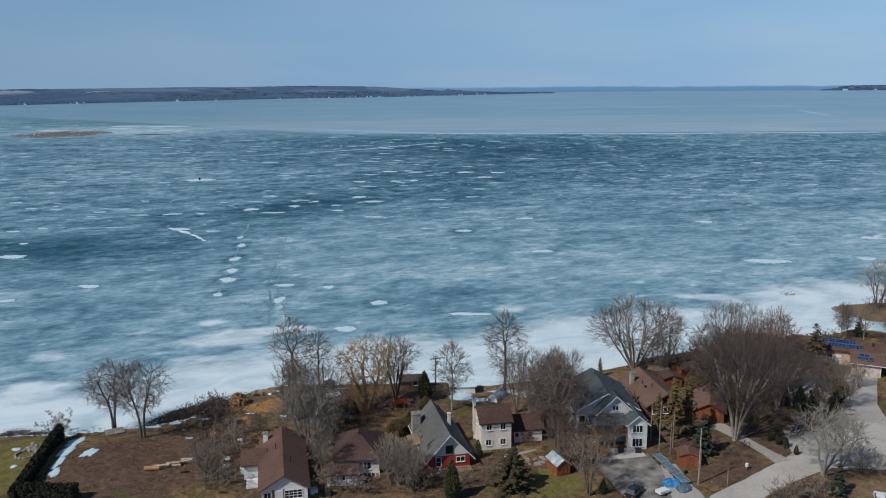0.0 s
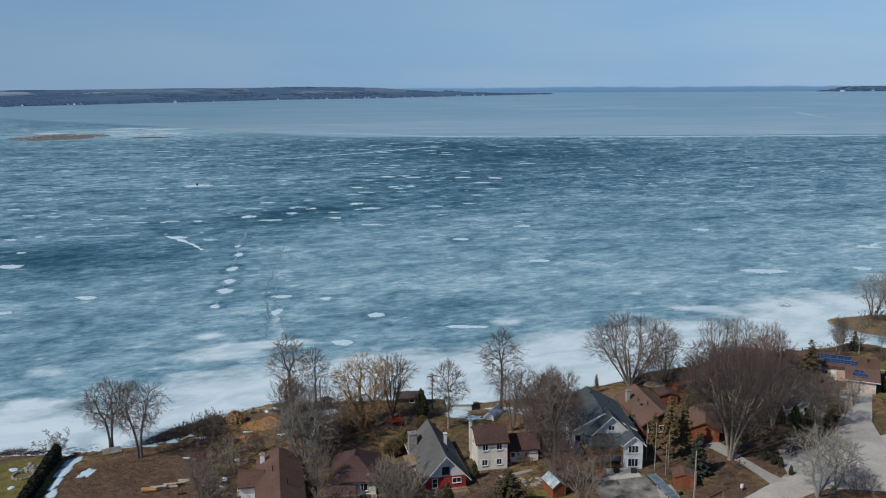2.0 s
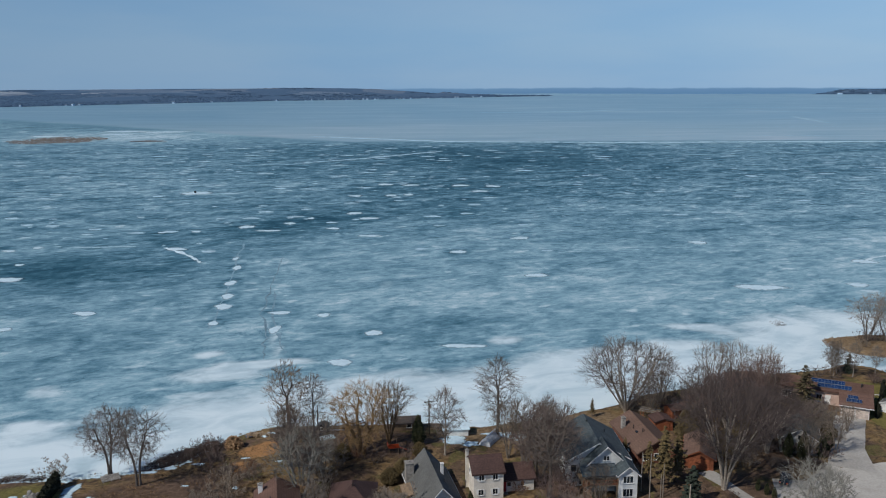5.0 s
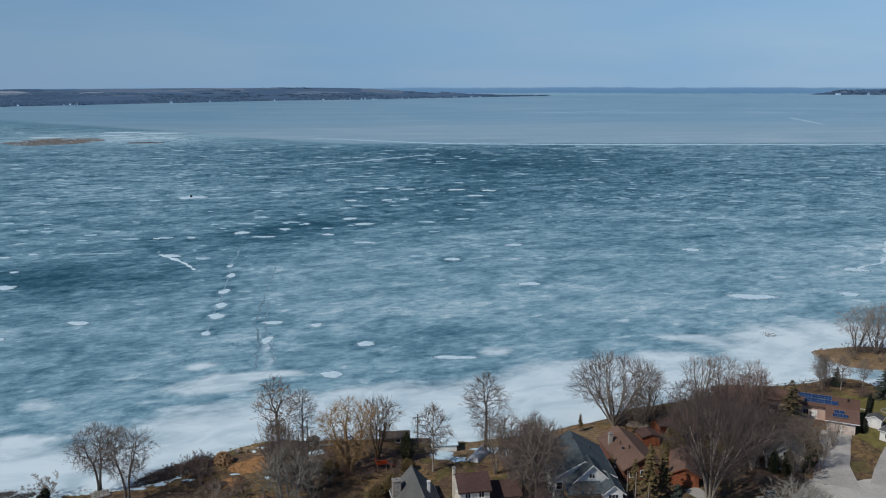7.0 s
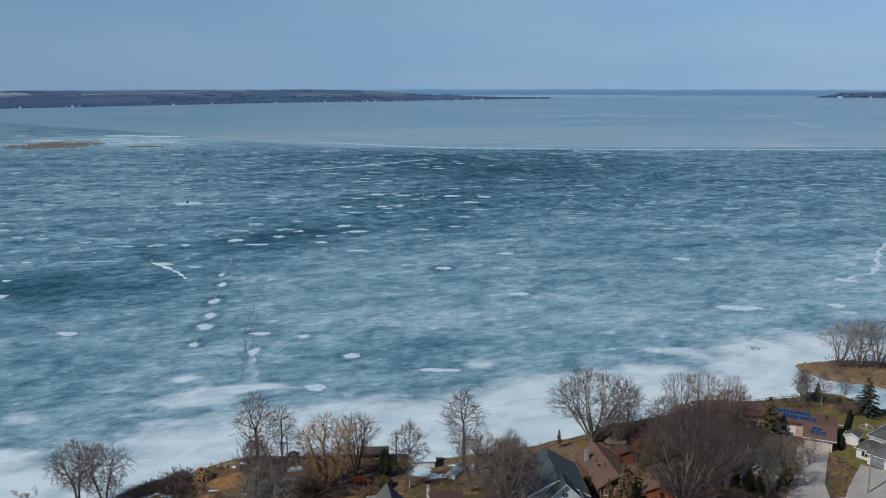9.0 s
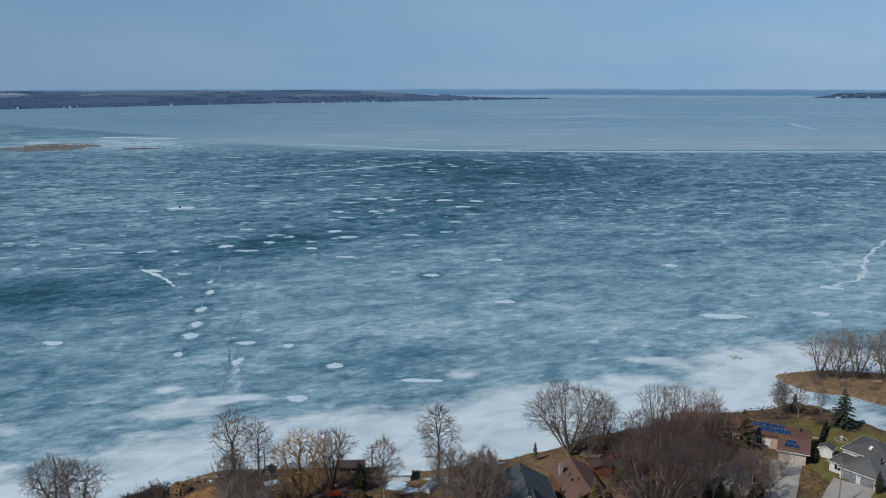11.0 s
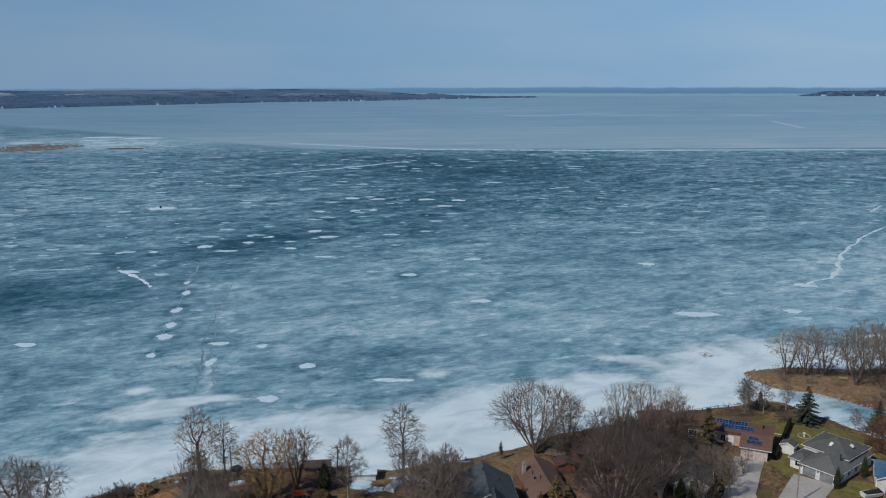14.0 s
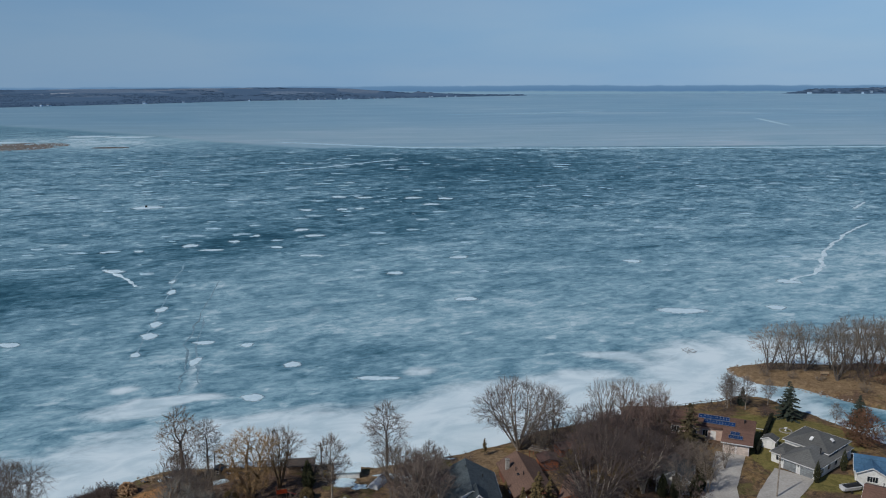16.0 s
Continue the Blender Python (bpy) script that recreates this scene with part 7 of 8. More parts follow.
# low house beyond the boat
h = house(114.0, 145.6, -35, "low house with a dark brown shingle roof")
gable_block(h, -4.0, 4.6, -5.0, 2.7, 2.5, 4.0, WALL_CREAM, ROOF_BROWN, 0.4, axis="x", fascia=TRIM)
window(h, 0.4, 2.7, 0.9, 1.2, 1.0, "b", (2, 1)); window(h, -4.0, -1.0, 0.9, 1.2, 1.0, "l", (2, 1)); vent(h, -1.0, 0.6, 3.6)

# pale house half hidden in the thicket
h = house(73.5, 155.5, -20, "weathered white house half hidden by bare trees")
gable_block(h, -3.6, 3.6, -3.6, 4.4, 3.0, 5.2, WALL_WHITE, ROOF_GREY, 0.4)
window(h, 0, -3.6, 3.0, 0.8, 0.9, "f"); window(h, -1.7, -3.6, 0.8, 1.1, 1.2, "f", (2, 1)); window(h, 1.7, -3.6, 0.8, 1.1, 1.2, "f", (2, 1))

# sheds
h = house(18.8, 126.2, 19, "small shed with a snow-dusted metal roof", "shed")
gable_block(h, -1.2, 1.2, -1.9, 1.9, 1.8, 2.7, CEDAR_WOOD, ROOF_DUSTED, 0.2, fascia=CEDAR_WOOD)
door(h, 0, -1.9, 0, 0.9, 1.6, "f", CEDAR_WOOD, "door", CEDAR_WOOD)
h = house(41.0, 128.2, -8, "red-brown wooden garden shed", "shed")
gable_block(h, -1.6, 1.6, -1.3, 1.3, 2.1, 2.6, CEDAR_WOOD, ROOF_BROWN, 0.2, fascia=CEDAR_WOOD)
door(h, 0.2, -1.3, 0, 0.9, 1.7, "f", CEDAR_WOOD, "door", CEDAR_WOOD)
h = house(-7.0, 167.2, 5, "lakeside boathouse with a dull dark roof", "boathouse")
gable_block(h, -2.8, 2.8, -1.7, 1.7, 1.9, 2.7, DECK, ROOF_DULL, 0.3, axis="x", fascia=ROOF_DULL)
window(h, 0.5, -1.7, 0.9, 0.9, 0.7, "f")
h = house(-25.0, 166.0, -8, "small dark lakeside hut", "hut")
gable_block(h, -1.5, 1.5, -1.5, 1.5, 1.8, 2.5, DARK_TRIM, ROOF_SLATE, 0.25, fascia=DARK_TRIM)
window(h, 0, -1.5, 0.9, 0.8, 0.7, "f")
h.scale = (0.75, 0.75, 0.7)
h = house(3.6, 163.5, 4, "low boathouse with a snowy flat roof", "boathouse")
part("wall", Shape().bevel_box(-2.6, 2.6, -1.8, 1.8, -0.6, 1.6, 0.05), WALL_WHITE, h)
part("roof", Shape().slab([(-2.9, -2.1, 1.75), (2.9, -2.1, 1.75), (2.9, 2.1, 2.0), (-2.9, 2.1, 2.0)], 0.16), SNOW, h)

# ---- small things ----
def pole(x, y, h, label, arm=True, r=0.14, wood=None):
    wood = wood or POLE_WOOD
    ob = thing("utility_pole", pose(x, y, gz(x, y), 0, 0, 20), label, "utility pole")
    part("post", Shape().tube([(0, 0, -0.5), (0, 0, h * 0.5), (0, 0, h)], [r * 1.15, r, r * 0.8], 8), wood, ob)
    if arm:
        part("crossarm", Shape().box(-1.1, 1.1, -0.06, 0.06, h - 0.7, h - 0.55), wood, ob)
        for k in (-1.0, -0.4, 0.4, 1.0):
            part("insulator", Shape().tube([(k, 0, h - 0.55), (k, 0, h - 0.35)], [0.06, 0.04], 6), STONE, ob)
        part("transformer", Shape().tube([(0.32, 0, h - 2.0), (0.32, 0, h - 1.2)], [0.22, 0.22], 9), STONE, ob)
    return ob


pole(40.6, 121.0, 9.5, "tall weathered utility pole by the yard", arm=False, r=0.13)
pole(93.1, 149.6, 9.5, "grey wooden utility pole beside the driveway", arm=False)
pole(-2.0, 162.8, 8.0, "slim dark utility pole with a crossarm near the shore", wood=BARK_DARK)
pole(37.5, 133.4, 9.0, "slim bare pole beside the white house", arm=False, r=0.09)
pole(-26.5, 168.2, 5.0, "short dark post by the shore", arm=False, r=0.12, wood=BARK_DARK)
for x, y, hh in ((36.9, 137.0, 7.5), (38.9, 131.5, 6.0), (40.2, 134.5, 6.5), (45.0, 120.3, 3.0), (42.6, 126.4, 3.4)):
    pole(x, y, hh, "slender pale bare pole", arm=False, r=0.08)


def car(x, y, yaw, paint, label):
    ob = thing("car", pose(x, y, gz(x, y) + 0.1, 0, 0, yaw), label, "car")
    body = Shape().loft([[(-2.2 + a, -0.86 + b, z), (2.2 - a, -0.86 + b, z), (2.2 - a, 0.86 - b, z), (-2.2 + a, 0.86 - b, z)]
                         for a, b, z in ((0.1, 0.05, 0.25), (0.0, 0.0, 0.5), (0.05, 0.03, 0.8), (0.2, 0.08, 0.9))])
    part("body", body, paint, ob)
    part("cabin", Shape().loft([[(-1.7, -0.78, 0.88), (0.95, -0.78, 0.88), (0.95, 0.78, 0.88), (-1.7, 0.78, 0.88)],
                                [(-1.3, -0.64, 1.42), (0.3, -0.64, 1.42), (0.3, 0.64, 1.42), (-1.3, 0.64, 1.42)]]), GLASS, ob)
    for sy in (-0.6, 0.6):
        part("headlight", Shape().bevel_box(2.14, 2.21, sy - 0.16, sy + 0.16, 0.58, 0.74, 0.02), CAR_WHITE, ob)
        part("tail_light", Shape().bevel_box(-2.21, -2.14, sy - 0.16, sy + 0.16, 0.58, 0.78, 0.02), PLAY_RED, ob)
        part("mirror", Shape().bevel_box(0.62, 0.76, sy * 1.55 - 0.08, sy * 1.55 + 0.08, 0.88, 1.02, 0.02), paint, ob)
    for sx in (-2.24, 2.12):
        part("bumper", Shape().bevel_box(sx, sx + 0.12, -0.8, 0.8, 0.30, 0.48, 0.03), DARK_TRIM, ob)
    part("car_roof", Shape().bevel_box(-1.28, 0.28, -0.63, 0.63, 1.40, 1.48, 0.04), paint, ob)
    for sx in (-1.35, 1.35):
        for sy in (-0.8, 0.8):
            w = part("wheel", Shape().tube([(sx, sy - 0.1, 0.32), (sx, sy + 0.1, 0.32)], [0.32, 0.32], 14), RUBBER, ob)
            part("rim", Shape().tube([(sx, sy - 0.115, 0.32), (sx, sy + 0.115, 0.32)], [0.19, 0.19], 10), SOLAR_FRAME, w)
    return ob


car(64.5, 140.2, 60, CAR_DARK, "dark blue car parked in the gravel bay")
car(66.4, 114.6, 65, CAR_WHITE, "white car parked beside the lane")
car(29.4, 117.6, 55, CAR_DARK, "dark car parked in the patched yard")

boat = thing("boat", pose(110.2, 151.6, gz(110, 151.6), 0, 0, 10), "white motorboat on a trailer on the lawn", "boat")
rings = []
for x, w, k in ((-2.8, 0.95, 0.45), (-1, 1.05, 0.4), (1, 0.95, 0.42), (2.2, 0.6, 0.55), (2.9, 0.08, 0.9)):
    rings.append([(x, -w, 1.35), (x, -w * 0.8, k + 0.2), (x, 0, k), (x, w * 0.8, k + 0.2), (x, w, 1.35)])
part("hull", Shape().loft(rings), CAR_WHITE, boat)
part("cover", Shape().loft([[(-2.4, -0.8, 1.34), (1.5, -0.75, 1.34), (1.5, 0.75, 1.34), (-2.4, 0.8, 1.34)], [(-2.1, -0.3, 1.7), (0.8, -0.3, 1.85), (0.8, 0.3, 1.85), (-2.1, 0.3, 1.7)]]), DARK_TRIM, boat)
part("windscreen", Shape().slab([(1.2, -0.7, 1.36), (1.6, -0.7, 1.36), (1.2, 0.7, 1.9), (0.9, 0.7, 1.9)], 0.03), GLASS, boat)
part("trailer", Shape().box(-2.5, 3.4, -0.05, 0.05, 0.3, 0.4).box(-1.2, -1.0, -1.0, 1.0, 0.3, 0.4), DARK_TRIM, boat)
for sy in (-1.0, 1.0):
    part("wheel", Shape().tube([(-1.1, sy - 0.1, 0.3), (-1.1, sy + 0.1, 0.3)], [0.3, 0.3], 12), RUBBER, boat)

# logs and firewood
rl = random.Random(9)
for k in range(14):
    x, y, a = -48.2 + 4.0 * (k % 7) / 6 + rl.uniform(-0.2, 0.2), 127.4 + 2.6 * (k % 7) / 6 + rl.uniform(-0.5, 0.5), rl.uniform(8, 34)
    le, rad, z = rl.uniform(1.0, 1.7), rl.uniform(0.16, 0.26), 0.22 + (0.36 if k > 6 else 0)
    if k == 0:
        x, y, a, le, rad, z = -49.4, 127.2, 6, 1.25, 0.42, 0.4
    lg = thing("log", pose(x, y, gz(x, y) + z, 0, 0, a), "thick freshly cut orange log on bare soil" if k == 0 else "stripped pale log lying on bare soil", "log", "felled logs")
    part("stem", Shape().tube([(-le, 0, 0), (0, 0.04, 0.02), (le, 0, 0)], [rad, rad * 0.95, rad * 0.85], 9), LOG_END if k == 0 else LOG_PALE, lg)
    part("cut_end", Shape().tube([(-le - 0.02, 0, 0), (-le + 0.01, 0, 0)], [rad * 0.97, rad * 0.97], 9), LOG_END, lg)
keg = thing("barrel", pose(-43.8, 126.2, gz(-43.8, 126.2), 0, 0, 20), "dark red barrel lying beside the logs", "barrel")
part("drum", Shape().tube([(-0.5, 0, 0.32), (-0.48, 0, 0.32), (0, 0, 0.32), (0.48, 0, 0.32), (0.5, 0, 0.32)], [0.26, 0.31, 0.34, 0.31, 0.26], 12), WALL_BROWN, keg)
for q in (-0.3, 0.3):
    part("hoop", Shape().tube([(q - 0.03, 0, 0.32), (q + 0.03, 0, 0.32)], [0.345, 0.345], 12), DARK_TRIM, keg)
stack = Shape()
for k in range(300):
    a, d = rl.uniform(0, 6.28), math.sqrt(rl.random())
    x, y = 2.0 * d * math.cos(a), 1.6 * d * math.sin(a)
    z = math.sqrt(1 - d * d) * 2.5 * rl.random() ** 0.6 + 0.1
    t = Matrix.Rotation(rl.uniform(0, 3.14), 3, "Z") @ Vector((0.24, 0, rl.uniform(-0.1, 0.1)))
    stack.tube([Vector((x, y, z)) - t, Vector((x, y, z)) + t], [0.13, 0.12], 6)
tagged(part("firewood_heap", stack, FIREWOOD, m=pose(-42.3, 157.6, gz(-42.3, 157.6))), "heap of split orange firewood near the shore", "firewood", kind="stuff")
heap = Shape()
for k in range(60):
    x, y = rl.uniform(-2.6, 2.6), rl.uniform(-1.0, 1.0)
    t = Matrix.Rotation(rl.uniform(0, 3.14), 3, "Z") @ Vector((rl.uniform(0.2, 0.6), 0, rl.uniform(-0.15, 0.15)))
    heap.tube([Vector((x, y, 0.15 + rl.random() * 0.6)) - t, Vector((x, y, 0.15 + rl.random() * 0.6)) + t], [0.1, 0.1], 5)
tagged(part("scrap_heap", heap, LOG_BARK, m=pose(-38.4, 163.0, gz(-38.4, 163.0))), "heap of pale scrap wood on the bank", "scrap wood", kind="stuff")
for x, y, s, mt, lb in ((-40.5, 163.2, 0.8, TARP_BLUE, "crumpled blue tarpaulin beside scrap wood"), (36.3, 121.0, 1.7, TARP_BLUE, "bright blue tarpaulin over a heap"), (-37.0, 162.6, 0.7, SNOW, "crumpled white sheet beside scrap wood"),
                        (-37.3, 138.5, 0.6, SNOW, "crumpled white sheet caught in the brush"), (-37.8, 131.2, 0.7, SNOW, "crumpled white sheet caught in the brush"), (-37.6, 128.4, 0.5, SNOW, "crumpled white sheet caught in the brush"), (116.4, 160.4, 0.8, TARP_BLUE, "blue tarpaulin behind the grey house"), (37.8, 119.4, 1.5, PAINT_BLUE, "pale blue sheet over a heap")):
    g = Shape()
    rings = [[(s * q * math.cos(a) * rl.uniform(0.85, 1.15), s * 0.75 * q * math.sin(a) * rl.uniform(0.85, 1.15), z * s * rl.uniform(0.8, 1.1)) for a in (0.5236 * k for k in range(12))] for q, z in ((1.0, 0.0), (0.92, 0.25), (0.6, 0.42), (0.2, 0.5))]
    g.loft(rings)
    tagged(part("tarpaulin", g, mt, m=pose(x, y, gz(x, y) + 0.08, 0, 0, x * 30)), lb, "tarpaulin")

# long blue dock sections stacked beside the yard
for k in range(3):
    dk = thing("dock_section", pose(36.6 + k * 0.75, 129.2 - k * 3.5, gz(37.5, 126) + 0.35, 0, 0, -76), "faded blue dock section stored on the gravel", "dock section", "stored dock sections")
    for j in range(9):
        part("deck_board", Shape().bevel_box(-1.7 + j * 0.38, -1.34 + j * 0.38, -0.75, 0.75, 0.12, 0.3, 0.03), PAINT_BLUE, dk)
    for sx in (-1.5, 0.8):
        part("float", Shape().bevel_box(sx, sx + 0.7, -0.6, 0.6, -0.4, 0.12, 0.05), DARK_TRIM, dk)
    for sy in (-0.78, 0.72):
        part("rail", Shape().box(-1.7, 1.7, sy, sy + 0.06, 0.303, 0.36), STONE, dk)
tr = thing("trailer", pose(34.0, 117.9, gz(34.0, 117.9), 0, 0, 30), "small pale utility trailer", "trailer")
part("bed", Shape().bevel_box(-1.0, 1.0, -0.6, 0.6, 0.4, 0.9, 0.05), CAR_WHITE, tr)
for sy in (-0.7, 0.7):
    part("wheel", Shape().tube([(0, sy - 0.08, 0.26), (0, sy + 0.08, 0.26)], [0.28, 0.28], 12), RUBBER, tr)
ty = thing("tyre", pose(39.6, 124.6, gz(39.6, 124.6) + 0.3, 90, 0, 30), "black rubber tyre leaning by the dock sections", "tyre")
part("tread", Shape().tube([(0, 0, -0.12), (0, 0, 0.12)], [0.36, 0.36], 14), RUBBER, ty)

# play frame with red panels
pf = thing("play_frame", pose(-9.2, 153.2, gz(-9.2, 153.2), 0, 0, 15), "red and brown garden play frame", "play frame")
part("platform", Shape().box(-1.0, 1.0, -0.8, 0.8, 1.2, 1.3), DECK, pf)
part("red_panel", Shape().box(-1.05, 1.05, -0.85, -0.79, 1.3, 2.2).box(-1.05, -0.99, -0.79, 0.8, 1.3, 2.2), PLAY_RED, pf, "bright red side panel")
for sx in (-0.95, 0.95):
    for sy in (-0.75, 0.75):
        part("leg", Shape().box(sx - 0.05, sx + 0.05, sy - 0.05, sy + 0.05, -0.3, 2.6), DECK, pf)
part("slide", Shape().slab([(1.0, -0.3, 1.25), (1.0, 0.3, 1.25), (3.2, 0.3, 0.2), (3.2, -0.3, 0.2)][::-1], 0.06), PLAY_RED, pf)
hy = thing("tarpaulin", pose(-23.4, 160.6, gz(-23.4, 160.6), 0, 0, 25), "white covered boat on the bank", "covered boat")
hy.scale = (0.7, 0.8, 0.8)
part("cover", Shape().loft([[(-2.4, -0.9, 0), (2.4, -0.7, 0), (2.4, 0.7, 0), (-2.4, 0.9, 0)], [(-2.2, -0.7, 0.6), (2.2, -0.5, 0.6), (2.2, 0.5, 0.6), (-2.2, 0.7, 0.6)], [(-1.8, -0.1, 0.95), (1.9, -0.1, 0.9), (1.9, 0.1, 0.9), (-1.8, 0.1, 0.95)]]), SNOW, hy)

cb = thing("covered_boat", pose(10.8, 158.6, gz(10.8, 158.6), 0, 0, 62), "boat stored under a pale sloping cover", "covered boat")
part("cover", Shape().loft([[(-3.0, -1.3, 0), (2.6, -1.2, 0), (2.6, 1.2, 0), (-3.0, 1.3, 0)], [(-2.8, -1.1, 0.7), (2.4, -1.0, 0.9), (2.4, 1.0, 0.9), (-2.8, 1.1, 0.7)],
                            [(-2.5, -0.12, 1.3), (2.2, -0.1, 1.9), (2.2, 0.1, 1.9), (-2.5, 0.12, 1.3)]]), TARP_PALE, cb)
part("tie_rope", Shape().tube([(-1.0, -1.32, 0.05), (-1.0, -1.1, 0.8), (-1.0, 0, 1.52), (-1.0, 1.1, 0.8), (-1.0, 1.32, 0.05)], [0.03] * 5, 5), DARK_TRIM, cb)

# stone ring fire pit on the lawn
fp = thing("fire_pit", pose(-73.8, 133.4, gz(-73.8, 133.4)), "pale stone fire pit ring with stacked rocks", "fire pit")
for k in range(14):
    a = k * 0.449
    part("stone", Shape().bevel_box(-0.32, 0.32, -0.2, 0.2, -0.1, 0.34, 0.08), STONE, fp, m=pose(1.7 * math.cos(a), 1.7 * math.sin(a), 0, 0, 0, math.degrees(a) + 90))
for k in range(22):
    x, y, s = rl.uniform(-1.2, 2.2), rl.uniform(1.4, 4.6), rl.uniform(0.25, 0.55)
    part("rock", Shape().bevel_box(-s, s, -s * 0.7, s * 0.7, -0.1, s * 0.8, s * 0.35), STONE, fp, m=pose(x, y, 0, 0, 0, rl.uniform(0, 180)))
# garden clutter round the houses
def crate(x, y, yaw, w, d, t, material, label, category):
    ob = thing(category.replace(" ", "_"), pose(x, y, gz(x, y), 0, 0, yaw), label, category)
    part("box", Shape().bevel_box(-w / 2, w / 2, -d / 2, d / 2, -0.05, t, 0.05), material, ob)
    part("lid", Shape().bevel_box(-w / 2 - 0.03, w / 2 + 0.03, -d / 2 - 0.03, d / 2 + 0.03, t, t + 0.08, 0.03), material, ob)


crate(27.8, 132.2, 10, 1.2, 0.8, 0.7, PLAY_RED, "red storage box on the patio", "storage box")
crate(27.2, 133.4, 0, 0.7, 0.7, 1.1, CEDAR, "dark green bin on the patio", "bin")
crate(30.6, 132.6, 20, 0.9, 0.7, 0.9, DARK_TRIM, "black covered barbecue by the wall", "barbecue")
crate(33.6, 132.4, 0, 1.0, 0.6, 0.8, DARK_TRIM, "dark planter box below the windows", "planter")
crate(115.2, 164.6, 30, 0.8, 0.8, 1.1, TARP_BLUE, "blue recycling bin by the grey house", "bin")
crate(-33.4, 126.0, 12, 1.6, 1.0, 1.0, TRIM, "white cabinet beside the bungalow", "cabinet")
crate(-21.0, 119.0, 30, 1.2, 0.9, 0.7, CAR_WHITE, "white storage chest in the yard", "storage chest")
crate(-18.4, 118.2, -10, 0.9, 0.9, 0.9, DARK_TRIM, "dark composter in the yard", "composter")
rs2 = random.Random(77)
for k in range(16):
    x, y, q = 15.4 + rs2.uniform(-1.8, 1.8), 129.6 + rs2.uniform(-1.4, 1.4), rs2.uniform(0.25, 0.55)
    slab_ob = part("flagstone", Shape().bevel_box(-q, q, -q * 0.7, q * 0.7, -0.1, 0.14, 0.05), STONE, m=pose(x, y, gz(x, y), 0, 0, rs2.uniform(0, 180)))
    tagged(slab_ob, "pale loose flagstone beside the shed", "flagstone", "loose flagstones")

# heaps of cut brush along the bank
def brush_pile(x, y, rx, ry, tall, n, seed):
    r = random.Random(seed)
    sh = Shape()
    for _ in range(n):
        a, d = r.uniform(0, 6.283), math.sqrt(r.random())
        p = Vector((rx * d * math.cos(a), ry * d * math.sin(a), tall * (1 - d * d) * r.random() + 0.02))
        t = Vector((r.gauss(0, 1), r.gauss(0, 0.7), r.gauss(0, 0.3) + 0.1)).normalized() * r.uniform(0.4, 1.5)
        w = Vector((-t.y, t.x, 0.3)).normalized() * r.uniform(0.02, 0.05)
        u = Vector((0, 0, w.length))
        sh.add([p - t + w, p - t - w, p - t + u, p + t], [(0, 1, 3), (1, 2, 3), (2, 0, 3)])
    tagged(part("brush_pile", sh, BRUSH, m=pose(x, y, max(gz(x, y), 0.02), 0, 0, 35)), "tangled heap of dark cut brush on the bank", "brush pile", kind="stuff")


for k, (x, y, rx, ry, h) in enumerate(((-54.6, 150.4, 2.6, 1.4, 0.7), (-51.4, 152.6, 3.2, 1.8, 1.0), (-48.2, 155.2, 3.4, 2.0, 1.3), (-45.6, 157.4, 2.4, 1.8, 1.2), (-57.8, 148.2, 1.8, 0.9, 0.5),
                                     (-44.8, 152.6, 2.2, 2.2, 1.1), (-40.6, 146.0, 2.2, 1.6, 0.8), (-33.0, 163.2, 2.6, 1.4, 0.9), (-28.5, 165.0, 2.4, 1.2, 0.9), (72.6, 146.6, 3.0, 2.0, 1.2), (66.5, 147.6, 2.4, 2.2, 1.2), (-52.8, 155.6, 5.0, 2.2, 0.9), (-49.6, 158.0, 4.2, 2.4, 1.3), (-47.6, 160.4, 3.0, 1.8, 1.2), (-56.0, 152.6, 3.6, 1.4, 0.6), (-83.0, 145.4, 3.4, 1.2, 0.9), (-78.5, 145.0, 3.0, 1.2, 0.8))):
    brush_pile(x, y, rx, ry, h, int(90 + 75 * rx * ry), k)
# broken snow and ice thrown up along the waterline
rubble = Shape()
rr = random.Random(21)
for (ax, ay), (bx, by), n in [(a, b, m) for (a, b), m in zip(zip(SHORE[2:12], SHORE[3:13]), (20, 40, 60, 60, 110, 150, 130, 60, 60, 40))]:
    for _ in range(n):
        s = rr.random()
        x, y = ax + (bx - ax) * s + rr.gauss(0, 0.7), ay + (by - ay) * s + rr.gauss(-0.3, 0.9)
        q, z = rr.uniform(0.12, 0.5), max(gz(x, y), 0.0)
        ring = [(x + q * rr.uniform(0.7, 1.4) * math.cos(a), y + q * rr.uniform(0.6, 1.0) * math.sin(a)) for a in (1.2566 * k for k in range(5))]
        rubble.loft([[(u, v, z - 0.05) for u, v in ring], [(x + (u - x) * 0.6, y + (v - y) * 0.6, z + q * rr.uniform(0.2, 0.6)) for u, v in ring]])
for _ in range(70):
    x, y, q = -47.4 + rr.gauss(0, 1.0), 161.6 + rr.gauss(0, 0.7), rr.uniform(0.2, 0.55)
    z, ring = max(gz(x, y), 0.0), [(q * rr.uniform(0.7, 1.4) * math.cos(a), q * rr.uniform(0.6, 1.0) * math.sin(a)) for a in (1.2566 * k for k in range(5))]
    rubble.loft([[(x + u, y + v, z - 0.05) for u, v in ring], [(x + u * 0.6, y + v * 0.6, z + q * rr.uniform(0.6, 1.6)) for u, v in ring]])
tagged(part("snow_rubble", rubble, SNOW), "broken white snow crust along the waterline", "snow", kind="stuff")
